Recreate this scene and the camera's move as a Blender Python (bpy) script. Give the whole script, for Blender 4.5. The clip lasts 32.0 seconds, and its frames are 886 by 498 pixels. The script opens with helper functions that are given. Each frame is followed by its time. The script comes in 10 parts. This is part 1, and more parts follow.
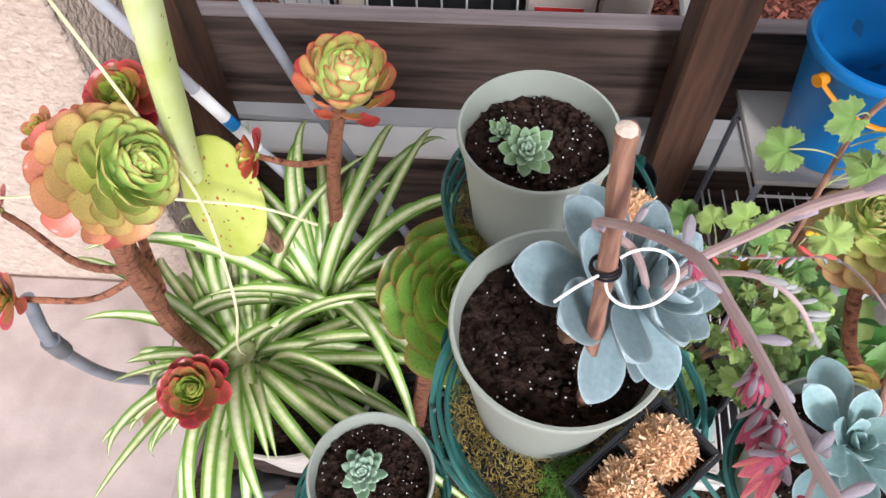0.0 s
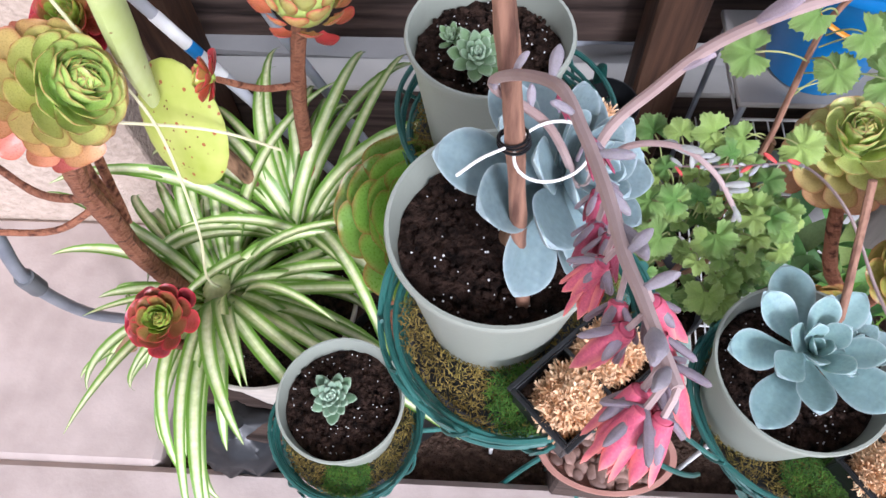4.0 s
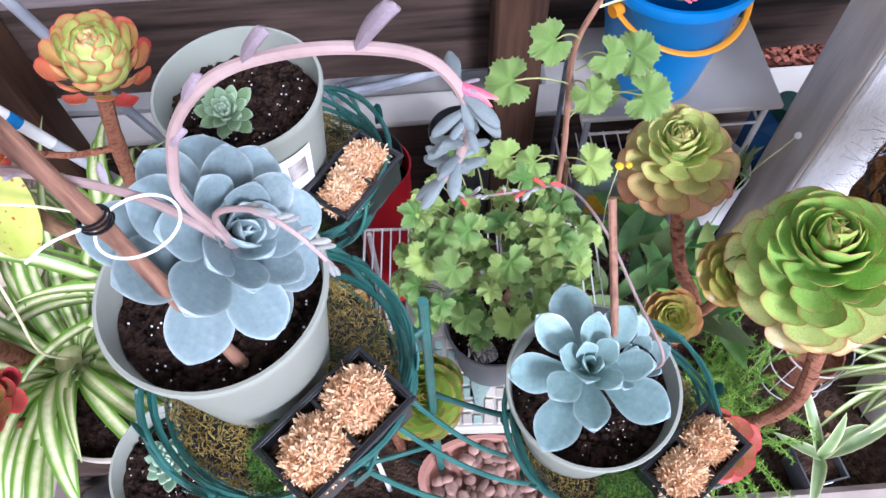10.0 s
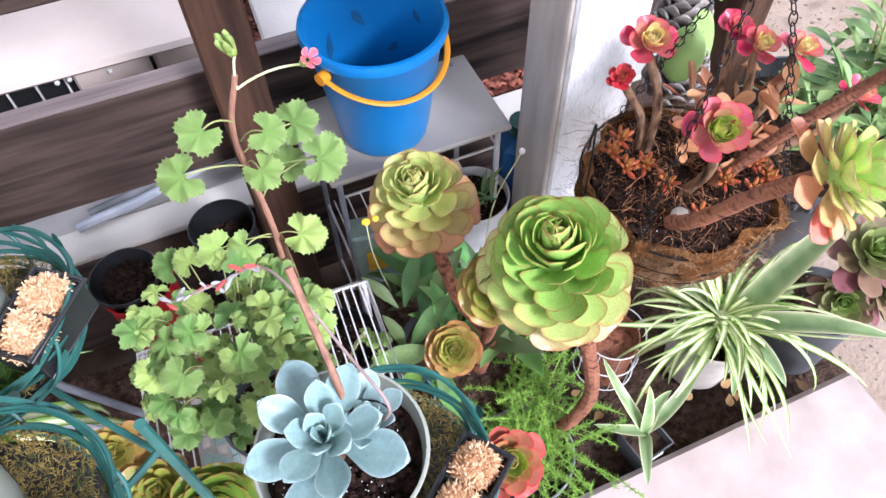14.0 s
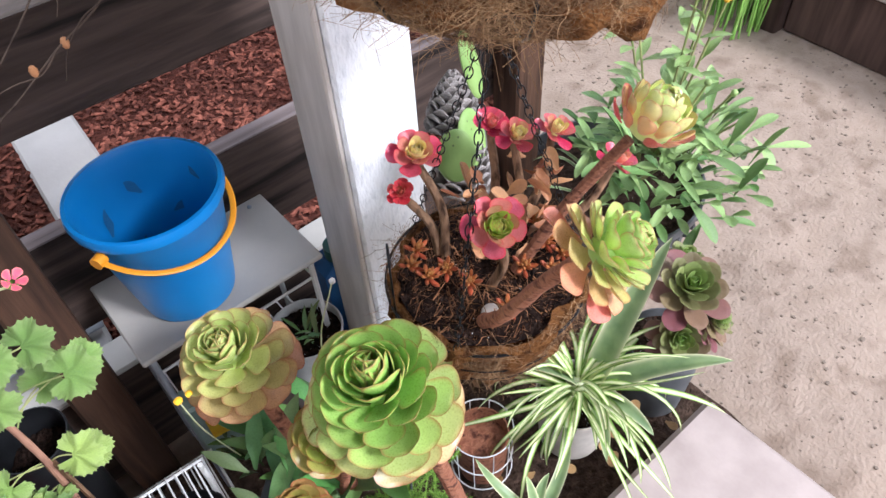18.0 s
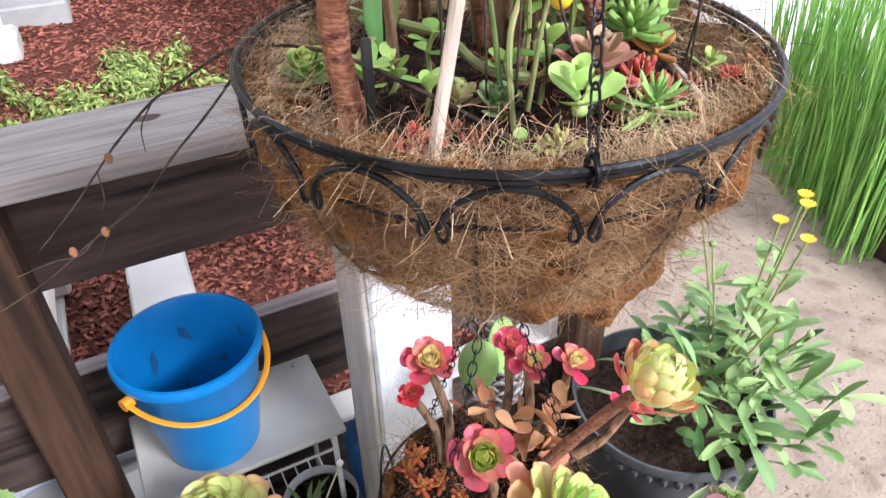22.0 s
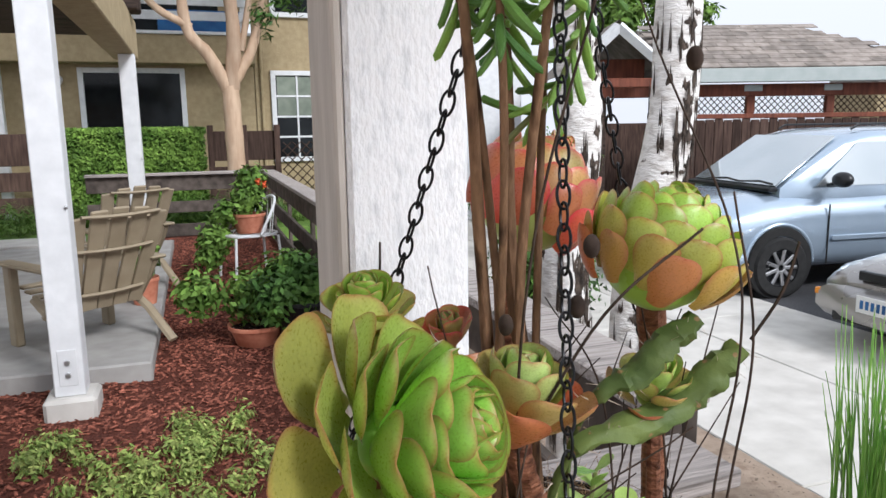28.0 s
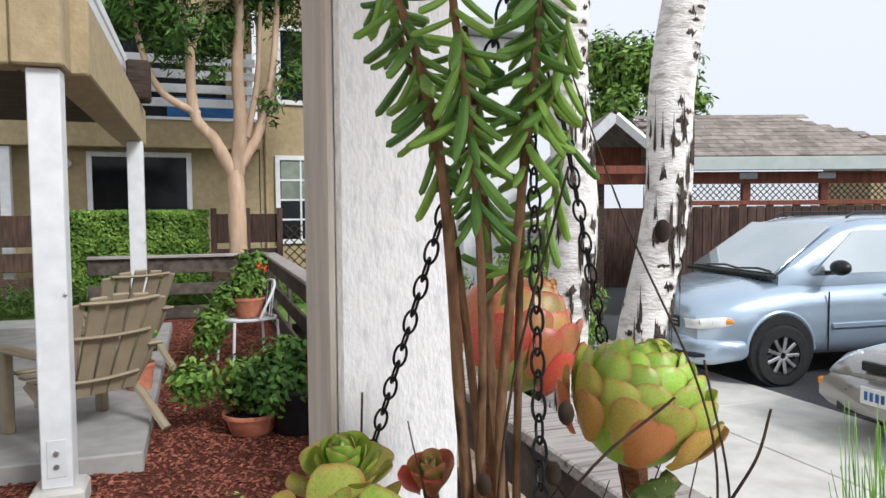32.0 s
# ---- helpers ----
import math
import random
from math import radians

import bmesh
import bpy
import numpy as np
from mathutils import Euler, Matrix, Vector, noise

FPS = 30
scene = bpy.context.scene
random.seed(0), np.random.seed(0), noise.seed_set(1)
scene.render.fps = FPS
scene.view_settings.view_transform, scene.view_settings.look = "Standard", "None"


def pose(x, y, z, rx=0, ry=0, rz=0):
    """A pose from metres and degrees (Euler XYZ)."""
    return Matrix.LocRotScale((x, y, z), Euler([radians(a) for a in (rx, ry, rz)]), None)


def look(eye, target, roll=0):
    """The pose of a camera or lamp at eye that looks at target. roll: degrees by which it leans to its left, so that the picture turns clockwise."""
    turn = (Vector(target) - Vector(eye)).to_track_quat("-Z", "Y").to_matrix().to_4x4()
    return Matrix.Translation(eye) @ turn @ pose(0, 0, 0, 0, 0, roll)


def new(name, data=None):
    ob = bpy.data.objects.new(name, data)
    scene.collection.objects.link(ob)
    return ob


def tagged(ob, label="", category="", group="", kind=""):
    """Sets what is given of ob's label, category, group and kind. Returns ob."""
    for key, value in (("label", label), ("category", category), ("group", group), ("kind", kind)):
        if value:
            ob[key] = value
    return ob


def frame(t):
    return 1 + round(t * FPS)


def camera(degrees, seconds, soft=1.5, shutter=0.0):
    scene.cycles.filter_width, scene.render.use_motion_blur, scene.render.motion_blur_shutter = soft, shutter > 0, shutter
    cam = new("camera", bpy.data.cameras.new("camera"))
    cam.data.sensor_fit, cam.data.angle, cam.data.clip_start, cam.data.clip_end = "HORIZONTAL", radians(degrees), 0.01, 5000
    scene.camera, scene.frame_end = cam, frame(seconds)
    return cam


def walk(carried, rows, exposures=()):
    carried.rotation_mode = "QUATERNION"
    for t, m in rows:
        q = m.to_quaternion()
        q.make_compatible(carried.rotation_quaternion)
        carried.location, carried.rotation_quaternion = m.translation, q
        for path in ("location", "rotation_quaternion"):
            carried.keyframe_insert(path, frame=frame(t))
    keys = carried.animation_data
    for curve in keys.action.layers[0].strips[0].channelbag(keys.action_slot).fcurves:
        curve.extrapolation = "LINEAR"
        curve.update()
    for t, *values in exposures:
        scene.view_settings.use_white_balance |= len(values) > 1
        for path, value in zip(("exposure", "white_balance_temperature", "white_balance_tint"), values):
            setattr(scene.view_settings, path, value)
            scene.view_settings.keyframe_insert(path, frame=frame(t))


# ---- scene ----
cam = camera(63.3, 32.0)
PATH = [
    (0, (0.194, 0.119, 1.648), (0.045, 1.179, -0.042), -1.5),
    (0.5, (0.199, 0.111, 1.645), (0.038, 1.163, -0.049), -2.1),
    (1, (0.205, 0.105, 1.639), (0.053, 1.134, -0.069), -1.7),
    (1.5, (0.21, 0.103, 1.634), (0.046, 1.114, -0.084), -2.1),
    (2, (0.216, 0.103, 1.628), (0.052, 1.095, -0.101), -2.3),
    (2.5, (0.222, 0.102, 1.623), (0.053, 1.078, -0.115), -2.8),
    (3, (0.229, 0.102, 1.619), (0.073, 1.063, -0.127), -2.6),
    (3.5, (0.236, 0.103, 1.618), (0.082, 1.05, -0.137), -3.3),
    (4, (0.242, 0.104, 1.616), (0.094, 1.042, -0.144), -3.4),
    (4.5, (0.25, 0.106, 1.611), (0.105, 1.027, -0.158), -3.9),
    (6.5, (0.277, 0.111, 1.606), (0.155, 1.024, -0.17), -4.6),
    (7, (0.287, 0.117, 1.607), (0.162, 1.032, -0.167), -5.2),
    (7.5, (0.305, 0.12, 1.608), (0.215, 1.034, -0.169), -4.0),
    (8, (0.326, 0.12, 1.605), (0.249, 1.031, -0.173), -3.9),
    (8.5, (0.347, 0.119, 1.61), (0.266, 1.061, -0.153), -4.4),
    (9, (0.363, 0.122, 1.614), (0.298, 1.106, -0.126), -3.7),
    (9.5, (0.381, 0.125, 1.614), (0.331, 1.123, -0.118), -3.5),
    (10, (0.405, 0.127, 1.619), (0.374, 1.133, -0.109), -3.2),
    (10.5, (0.427, 0.125, 1.619), (0.426, 1.127, -0.112), -2.5),
    (11, (0.455, 0.121, 1.618), (0.491, 1.124, -0.112), -1.7),
    (11.5, (0.483, 0.11, 1.617), (0.553, 1.129, -0.103), -1.7),
    (12, (0.511, 0.098, 1.618), (0.6, 1.149, -0.082), -1.9),
    (12.5, (0.542, 0.087, 1.622), (0.684, 1.135, -0.076), -0.7),
    (13, (0.552, 0.098, 1.623), (0.817, 1.174, -0.043), -0.3),
    (13.5, (0.549, 0.106, 1.623), (0.875, 1.186, -0.029), -1.0),
    (14, (0.548, 0.105, 1.619), (0.923, 1.186, -0.022), -1.6),
    (14.5, (0.553, 0.107, 1.62), (0.975, 1.184, -0.011), -1.5),
    (16.5, (0.582, 0.105, 1.629), (1.177, 1.121, 0.012), -2.0),
    (17, (0.585, 0.123, 1.628), (1.25, 1.135, 0.036), -2.0),
    (17.5, (0.62, 0.129, 1.619), (1.332, 1.163, 0.062), -5.0),
    (18, (0.667, 0.108, 1.623), (1.429, 1.207, 0.136), -4.0),
    (18.5, (0.686, 0.105, 1.631), (1.458, 1.244, 0.179), -3.7),
    (19, (0.707, 0.099, 1.639), (1.463, 1.298, 0.228), -4.2),
    (19.5, (0.722, 0.093, 1.651), (1.479, 1.324, 0.268), -4.1),
    (20, (0.738, 0.091, 1.666), (1.499, 1.373, 0.333), -4.2),
    (20.5, (0.758, 0.085, 1.673), (1.495, 1.414, 0.373), -4.5),
    (21, (0.786, 0.07, 1.681), (1.502, 1.444, 0.418), -3.0),
    (21.5, (0.799, 0.054, 1.689), (1.463, 1.496, 0.472), -2.3),
    (22, (0.81, 0.083, 1.697), (1.457, 1.56, 0.514), -1.4),
    (22.5, (0.809, 0.128, 1.706), (1.511, 1.617, 0.57), -1.9),
    (23, (0.814, 0.144, 1.715), (1.527, 1.66, 0.622), -3.1),
    (23.5, (0.839, 0.14, 1.733), (1.518, 1.708, 0.693), -2.7),
    (24, (0.849, 0.127, 1.744), (1.486, 1.747, 0.758), -2.5),
    (24.5, (0.856, 0.118, 1.751), (1.491, 1.767, 0.816), -2.0),
    (26.5, (0.876, 0.115, 1.838), (1.502, 1.877, 1.127), -2.4),
    (27, (0.885, 0.121, 1.851), (1.55, 1.894, 1.206), -1.2),
    (27.5, (0.886, 0.122, 1.857), (1.533, 1.956, 1.392), -1.1),
    (28, (0.882, 0.118, 1.858), (1.518, 1.985, 1.525), -0.8),
    (28.5, (0.881, 0.113, 1.861), (1.518, 1.995, 1.639), -0.6),
    (29, (0.878, 0.106, 1.866), (1.53, 1.99, 1.702), -0.3),
    (29.5, (0.878, 0.103, 1.868), (1.53, 1.987, 1.712), -0.1),
    (30, (0.879, 0.103, 1.876), (1.513, 1.994, 1.738), -0.1),
    (30.5, (0.883, 0.096, 1.888), (1.528, 1.986, 1.782), -0.1),
    (31, (0.886, 0.097, 1.897), (1.529, 1.99, 1.823), -0.2),
    (31.5, (0.89, 0.101, 1.902), (1.537, 1.99, 1.792), -0.3),
    (32, (0.893, 0.107, 1.909), (1.537, 1.997, 1.798), -0.4),
]
walk(cam, [(t, look(eye, target, roll)) for t, eye, target, roll in PATH],
     [(t, stops, kelvin, tint) for t, stops, kelvin, tint in (
         (0, 0.25, 6080, 16), (4, 0.23, 5750, 18), (7, 0.27, 5620, 19), (9, 0.37, 5450, 21), (11, 0.56, 5600, 22), (13, 0.80, 5740, 21), (17, 0.42, 5800, 17),
         (19, 0.36, 5880, 14), (21, 0.49, 5930, 13), (24, 0.78, 5640, 18), (26.8, 0.05, 5950, 15), (29, -0.40, 6250, 9), (32, -0.38, 6300, 9))])

# ---- light ----
world = bpy.data.worlds.new("sky")
scene.world = world
world.use_nodes = True
wn = world.node_tree
wn.nodes.clear()
sky = wn.nodes.new("ShaderNodeTexSky")
sky.sky_type, sky.sun_disc = "NISHITA", False
sky.sun_elevation, sky.sun_rotation = radians(38), radians(150)
sky.air_density, sky.dust_density, sky.ozone_density = 1.0, 6.0, 1.0
bg = wn.nodes.new("ShaderNodeBackground")
wout = wn.nodes.new("ShaderNodeOutputWorld")
hsv = wn.nodes.new("ShaderNodeHueSaturation")
hsv.inputs["Saturation"].default_value = 0.25
wn.links.new(sky.outputs[0], hsv.inputs["Color"])
veil = wn.nodes.new("ShaderNodeMix")
veil.data_type = "RGBA"
veil.inputs[0].default_value = 0.7
veil.inputs[7].default_value = (15.5, 16.0, 17.0, 1.0)
wn.links.new(hsv.outputs[0], veil.inputs[6])
wn.links.new(veil.outputs[2], bg.inputs["Color"])
bg.inputs["Strength"].default_value = 0.1
wn.links.new(bg.outputs[0], wout.inputs[0])
sun = new("sun", bpy.data.lights.new("sun", "SUN"))
sun.data.energy, sun.data.angle, sun.data.color = 3.3, radians(14), (1.0, 0.98, 0.97)
sun.matrix_world = look((4.5, -8, 7.5), (0, 1, 0))

# ---- mesh tools ----
R = random.Random(7)
TURN = radians(3.0)                      # the porch and the fence stand three degrees off the axes
GRID = Matrix.Rotation(TURN, 4, "Z")


class Shape:
    """Vertices, faces and one value a vertex (0 inside, 1 at an edge or tip)."""

    def __init__(self):
        self.v, self.f, self.e = [], [], []

    def add(self, verts, faces, edge=None):
        n = len(self.v)
        self.v += [tuple(p) for p in verts]
        self.f += [tuple(i + n for i in f) for f in faces]
        self.e += list(edge) if edge is not None else [0.0] * len(verts)
        return self

    def join(self, other, m=None):
        return self.add([m @ Vector(p) for p in other.v] if m is not None else other.v, other.f, other.e)

    def box(self, lo, hi, b=0.004, m=None):
        """A box with bevelled edges."""
        (x0, y0, z0), (x1, y1, z1) = lo, hi
        b = min(b, (x1 - x0) / 2.1, (y1 - y0) / 2.1, (z1 - z0) / 2.1)
        vs, idx = [], {}
        for ix, x in enumerate((x0, x1)):
            for iy, y in enumerate((y0, y1)):
                for iz, z in enumerate((z0, z1)):
                    sx, sy, sz = (b, -b)[ix], (b, -b)[iy], (b, -b)[iz]
                    for k, p in enumerate(((x, y + sy, z + sz), (x + sx, y, z + sz), (x + sx, y + sy, z))):
                        idx[ix, iy, iz, k] = len(vs)
                        vs.append(p)
        fs = []
        for s in (0, 1):
            fs.append([idx[s, a, c, 0] for a, c in ((0, 0), (1, 0), (1, 1), (0, 1))][::1 if s else -1])
            fs.append([idx[a, s, c, 1] for a, c in ((0, 0), (1, 0), (1, 1), (0, 1))][::-1 if s else 1])
            fs.append([idx[a, c, s, 2] for a, c in ((0, 0), (1, 0), (1, 1), (0, 1))][::1 if s else -1])
        for a in (0, 1):
            for c in (0, 1):
                for q in ([idx[a, c, 0, 0], idx[a, c, 1, 0], idx[a, c, 1, 1], idx[a, c, 0, 1]],
                          [idx[a, 0, c, 0], idx[a, 1, c, 0], idx[a, 1, c, 2], idx[a, 0, c, 2]],
                          [idx[0, a, c, 1], idx[1, a, c, 1], idx[1, a, c, 2], idx[0, a, c, 2]]):
                    fs.append(q)
                for d in (0, 1):
                    fs.append([idx[a, c, d, 0], idx[a, c, d, 1], idx[a, c, d, 2]])
        return self.add([m @ Vector(p) for p in vs] if m is not None else vs, fs)

    def tube(self, pts, radii, n=8, cap=True, flat=1.0, rough=0.0):
        """A round bar along points; radii one number or one a point."""
        pts = [Vector(p) for p in pts]
        if not hasattr(radii, "__len__"):
            radii = [radii] * len(pts)
        side = None
        vs, fs = [], []
        for i, p in enumerate(pts):
            d = (pts[min(i + 1, len(pts) - 1)] - pts[max(i - 1, 0)])
            d = d.normalized() if d.length > 1e-9 else Vector((0, 0, 1))
            if side is None:
                side = d.cross(Vector((0.3, 0.1, 1)) if abs(d.z) < 0.9 else Vector((1, 0.2, 0))).normalized()
            else:
                side = (side - d * side.dot(d)).normalized()
            other = d.cross(side)
            for k in range(n):
                a = 2 * math.pi * k / n
                w = radii[i] * (1 + (R.uniform(-rough, rough) if rough else 0))
                vs.append(p + side * (math.cos(a) * w) + other * (math.sin(a) * w * flat))
        for i in range(len(pts) - 1):
            for k in range(n):
                a, b = i * n + k, i * n + (k + 1) % n
                fs.append((a, b, b + n, a + n))
        if cap:
            fs.append(tuple(range(n))[::-1])
            fs.append(tuple(range((len(pts) - 1) * n, len(pts) * n)))
        return self.add(vs, fs)

    def lathe(self, profile, n=40, m=None, wobble=0.0):
        """Turns (radius, height) pairs round z; radius 0 closes to a point."""
        vs, fs, rings = [], [], []
        for r, z in profile:
            if r < 1e-6:
                rings.append([len(vs)])
                vs.append(Vector((0, 0, z)))
            else:
                rings.append(list(range(len(vs), len(vs) + n)))
                for k in range(n):
                    w = r * (1 + wobble * noise.noise(Vector((math.cos(2 * math.pi * k / n) * 2, math.sin(2 * math.pi * k / n) * 2, z * 9))))
                    vs.append(Vector((math.cos(2 * math.pi * k / n) * w, math.sin(2 * math.pi * k / n) * w, z)))
        for a, b in zip(rings, rings[1:]):
            for k in range(n):
                q = [a[k % len(a)], a[(k + 1) % len(a)], b[(k + 1) % len(b)], b[k % len(b)]]
                q = list(dict.fromkeys(q))
                if len(q) > 2:
                    fs.append(tuple(q))
        return self.add([m @ p for p in vs] if m is not None else vs, fs)

    def ring(self, r, w, n=40, k=8, m=None, arc=1.0):
        pts = [Vector((r * math.cos(2 * math.pi * arc * i / n), r * math.sin(2 * math.pi * arc * i / n), 0)) for i in range(n + 1)]
        return self.tube([m @ p for p in pts] if m is not None else pts, w, k, cap=arc < 1)

    def ball(self, c, r, n=8, k=5, squash=(1, 1, 1), m=None):
        prof = [(math.sin(math.pi * i / k), -math.cos(math.pi * i / k)) for i in range(k + 1)]
        prof[0], prof[-1] = (0, -1), (0, 1)
        mm = Matrix.Translation(c) @ (m or Matrix()) @ Matrix.Diagonal((r * squash[0], r * squash[1], r * squash[2], 1))
        return self.lathe(prof, n, mm)

    def sheet(self, fn, nu, nv, edge=None, close=False):
        """A grid of points fn(u, v), both 0 to 1."""
        vs = [fn(i / nu, j / nv) for j in range(nv + 1) for i in range(nu + 1)]
        es = [edge(i / nu, j / nv) for j in range(nv + 1) for i in range(nu + 1)] if edge else None
        fs = [(j * (nu + 1) + i, j * (nu + 1) + i + 1, (j + 1) * (nu + 1) + i + 1, (j + 1) * (nu + 1) + i) for j in range(nv) for i in range(nu)]
        return self.add(vs, fs, es)

    def mesh(self, name, material, smooth=True):
        me = bpy.data.meshes.new(name)
        me.from_pydata([tuple(p) for p in self.v], [], self.f)
        if any(self.e):
            at = me.attributes.new("edge", "FLOAT", "POINT")
            at.data.foreach_set("value", np.array(self.e, dtype=np.float32))
        if material:
            me.materials.append(material)
        if smooth:
            me.polygons.foreach_set("use_smooth", np.ones(len(me.polygons), dtype=bool))
            me.set_sharp_from_angle(angle=radians(38))
        me.update()
        return me


def part(name, shape, material, parent=None, label="", smooth=True, m=None):
    ob = new(name, shape if isinstance(shape, bpy.types.Mesh) else shape.mesh(name, material, smooth))
    if parent is not None:
        ob.parent = parent
    if m is not None:
        ob.matrix_basis = m
    return tagged(ob, label)


def thing(name, label, category, place=None, group="", kind="", shape=None, material=None, smooth=True):
    ob = new(name, shape.mesh(name, material, smooth) if shape else None)
    if not shape:
        ob.empty_display_size = 0.05
    if place is not None:
        ob.matrix_basis = place if isinstance(place, Matrix) else Matrix.Translation(place)
    return tagged(ob, label, category, group, kind)


def at(x, y, z, rz=0.0, s=1.0):
    return Matrix.Translation((x, y, z)) @ Matrix.Rotation(radians(rz), 4, "Z") @ Matrix.Scale(s, 4)


def toward(axis, spin=0.0):
    """The turn that takes z to axis."""
    return Vector(axis).normalized().to_track_quat("Z", "Y").to_matrix().to_4x4() @ Matrix.Rotation(spin, 4, "Z")


def arc_points(a, b, sag, n=8, side=(0, 0, 1)):
    a, b, side = Vector(a), Vector(b), Vector(side)
    return [a.lerp(b, i / n) + side * (sag * 4 * (i / n) * (1 - i / n)) for i in range(n + 1)]


def spline(pts, n=6):
    """Points along a smooth line through pts."""
    pts = [Vector(p) for p in pts]
    full = [pts[0] * 2 - pts[1]] + pts + [pts[-1] * 2 - pts[-2]]
    out = []
    for i in range(1, len(full) - 2):
        p0, p1, p2, p3 = full[i - 1:i + 3]
        for k in range(n):
            t = k / n
            out.append(0.5 * ((2 * p1) + (p2 - p0) * t + (2 * p0 - 5 * p1 + 4 * p2 - p3) * t * t + (3 * p1 - p0 - 3 * p2 + p3) * t ** 3))
    return out + [pts[-1]]


# ---- materials ----
def material(name, cols, scale=20.0, rough=0.6, bump=0.3, fine=120.0, metal=0.0, stretch=(1, 1, 1), big=3.0, vary=0.25,
             edge=None, edge_power=3.0, own=False, island=False, relief=0.002, spec=0.38, coat=0.0, through_light=0.0, edge_amount=1.0, spots=None):
    """cols: two or three colours mixed by noise at two scales. own: the object's own colour leads. edge: the colour towards rims and tips."""
    mt = bpy.data.materials.new(name)
    mt.use_nodes = True
    nt = mt.node_tree
    N, L = nt.nodes, nt.links
    bs = N["Principled BSDF"]
    co = N.new("ShaderNodeTexCoord")
    mp = N.new("ShaderNodeMapping")
    mp.inputs["Scale"].default_value = stretch
    L.new(co.outputs["Object"], mp.inputs[0])
    n1 = N.new("ShaderNodeTexNoise")
    n1.inputs["Scale"].default_value, n1.inputs["Detail"].default_value = scale, 5.0
    L.new(mp.outputs[0], n1.inputs["Vector"])
    ramp = N.new("ShaderNodeValToRGB")
    ramp.color_ramp.elements[0].position, ramp.color_ramp.elements[1].position = 0.32, 0.68
    ramp.color_ramp.elements[0].color = (*cols[0], 1)
    ramp.color_ramp.elements[1].color = (*cols[-1], 1)
    for i, c in enumerate(cols[1:-1]):
        ramp.color_ramp.elements.new(0.5).color = (*c, 1)
    L.new(n1.outputs["Fac"], ramp.inputs[0])
    col = ramp.outputs[0]
    info = N.new("ShaderNodeObjectInfo")
    if own:
        mx = N.new("ShaderNodeMix")
        mx.data_type, mx.blend_type = "RGBA", "MULTIPLY"
        mx.inputs[0].default_value = 1.0
        L.new(info.outputs["Color"], mx.inputs["A"])
        L.new(col, mx.inputs["B"])
        col = mx.outputs["Result"]
    if spots:
        vo = N.new("ShaderNodeTexVoronoi")
        vo.inputs["Scale"].default_value = spots[1]
        L.new(co.outputs["Object"], vo.inputs["Vector"])
        lt = N.new("ShaderNodeMath")
        lt.operation, lt.inputs[1].default_value = "LESS_THAN", spots[2]
        L.new(vo.outputs["Distance"], lt.inputs[0])
        mx = N.new("ShaderNodeMix")
        mx.data_type = "RGBA"
        L.new(lt.outputs[0], mx.inputs[0])
        L.new(col, mx.inputs["A"])
        mx.inputs["B"].default_value = (*spots[0], 1)
        col = mx.outputs["Result"]
    if edge:
        at_ = N.new("ShaderNodeAttribute")
        at_.attribute_name = "edge"
        pw = N.new("ShaderNodeMath")
        pw.operation, pw.inputs[1].default_value = "POWER", edge_power
        L.new(at_.outputs["Fac"], pw.inputs[0])
        am = N.new("ShaderNodeMath")
        am.operation, am.inputs[1].default_value = "MULTIPLY", edge_amount
        L.new(pw.outputs[0], am.inputs[0])
        mx = N.new("ShaderNodeMix")
        mx.data_type = "RGBA"
        mx.clamp_factor = True
        L.new(am.outputs[0], mx.inputs[0])
        L.new(col, mx.inputs["A"])
        mx.inputs["B"].default_value = (*edge, 1)
        col = mx.outputs["Result"]
    # broad change of tone, and from piece to piece
    n2 = N.new("ShaderNodeTexNoise")
    n2.inputs["Scale"].default_value, n2.inputs["Detail"].default_value = big, 2.0
    L.new(co.outputs["Object"], n2.inputs["Vector"])
    ad = N.new("ShaderNodeMath")
    ad.operation = "ADD"
    L.new(n2.outputs["Fac"], ad.inputs[0])
    if island:
        geo = N.new("ShaderNodeNewGeometry")
        L.new(geo.outputs["Random Per Island"], ad.inputs[1])
    else:
        L.new(info.outputs["Random"], ad.inputs[1])
    mr = N.new("ShaderNodeMapRange")
    mr.inputs["From Min"].default_value, mr.inputs["From Max"].default_value = 0.4, 1.6
    mr.inputs["To Min"].default_value, mr.inputs["To Max"].default_value = 1 - vary, 1 + vary
    L.new(ad.outputs[0], mr.inputs["Value"])
    hs = N.new("ShaderNodeHueSaturation")
    L.new(col, hs.inputs["Color"])
    L.new(mr.outputs[0], hs.inputs["Value"])
    L.new(hs.outputs[0], bs.inputs["Base Color"])
    bs.inputs["Metallic"].default_value = metal
    bs.inputs["Specular IOR Level"].default_value = spec
    bs.inputs["Coat Weight"].default_value = coat
    if through_light:
        bs.inputs["Subsurface Weight"].default_value = through_light
        bs.inputs["Subsurface Radius"].default_value = (0.01, 0.012, 0.004)
        bs.inputs["Subsurface Scale"].default_value = 0.4
    rr = N.new("ShaderNodeMapRange")
    rr.inputs["To Min"].default_value, rr.inputs["To Max"].default_value = max(0.02, rough - 0.12), min(1, rough + 0.12)
    L.new(n1.outputs["Fac"], rr.inputs["Value"])
    L.new(rr.outputs[0], bs.inputs["Roughness"])
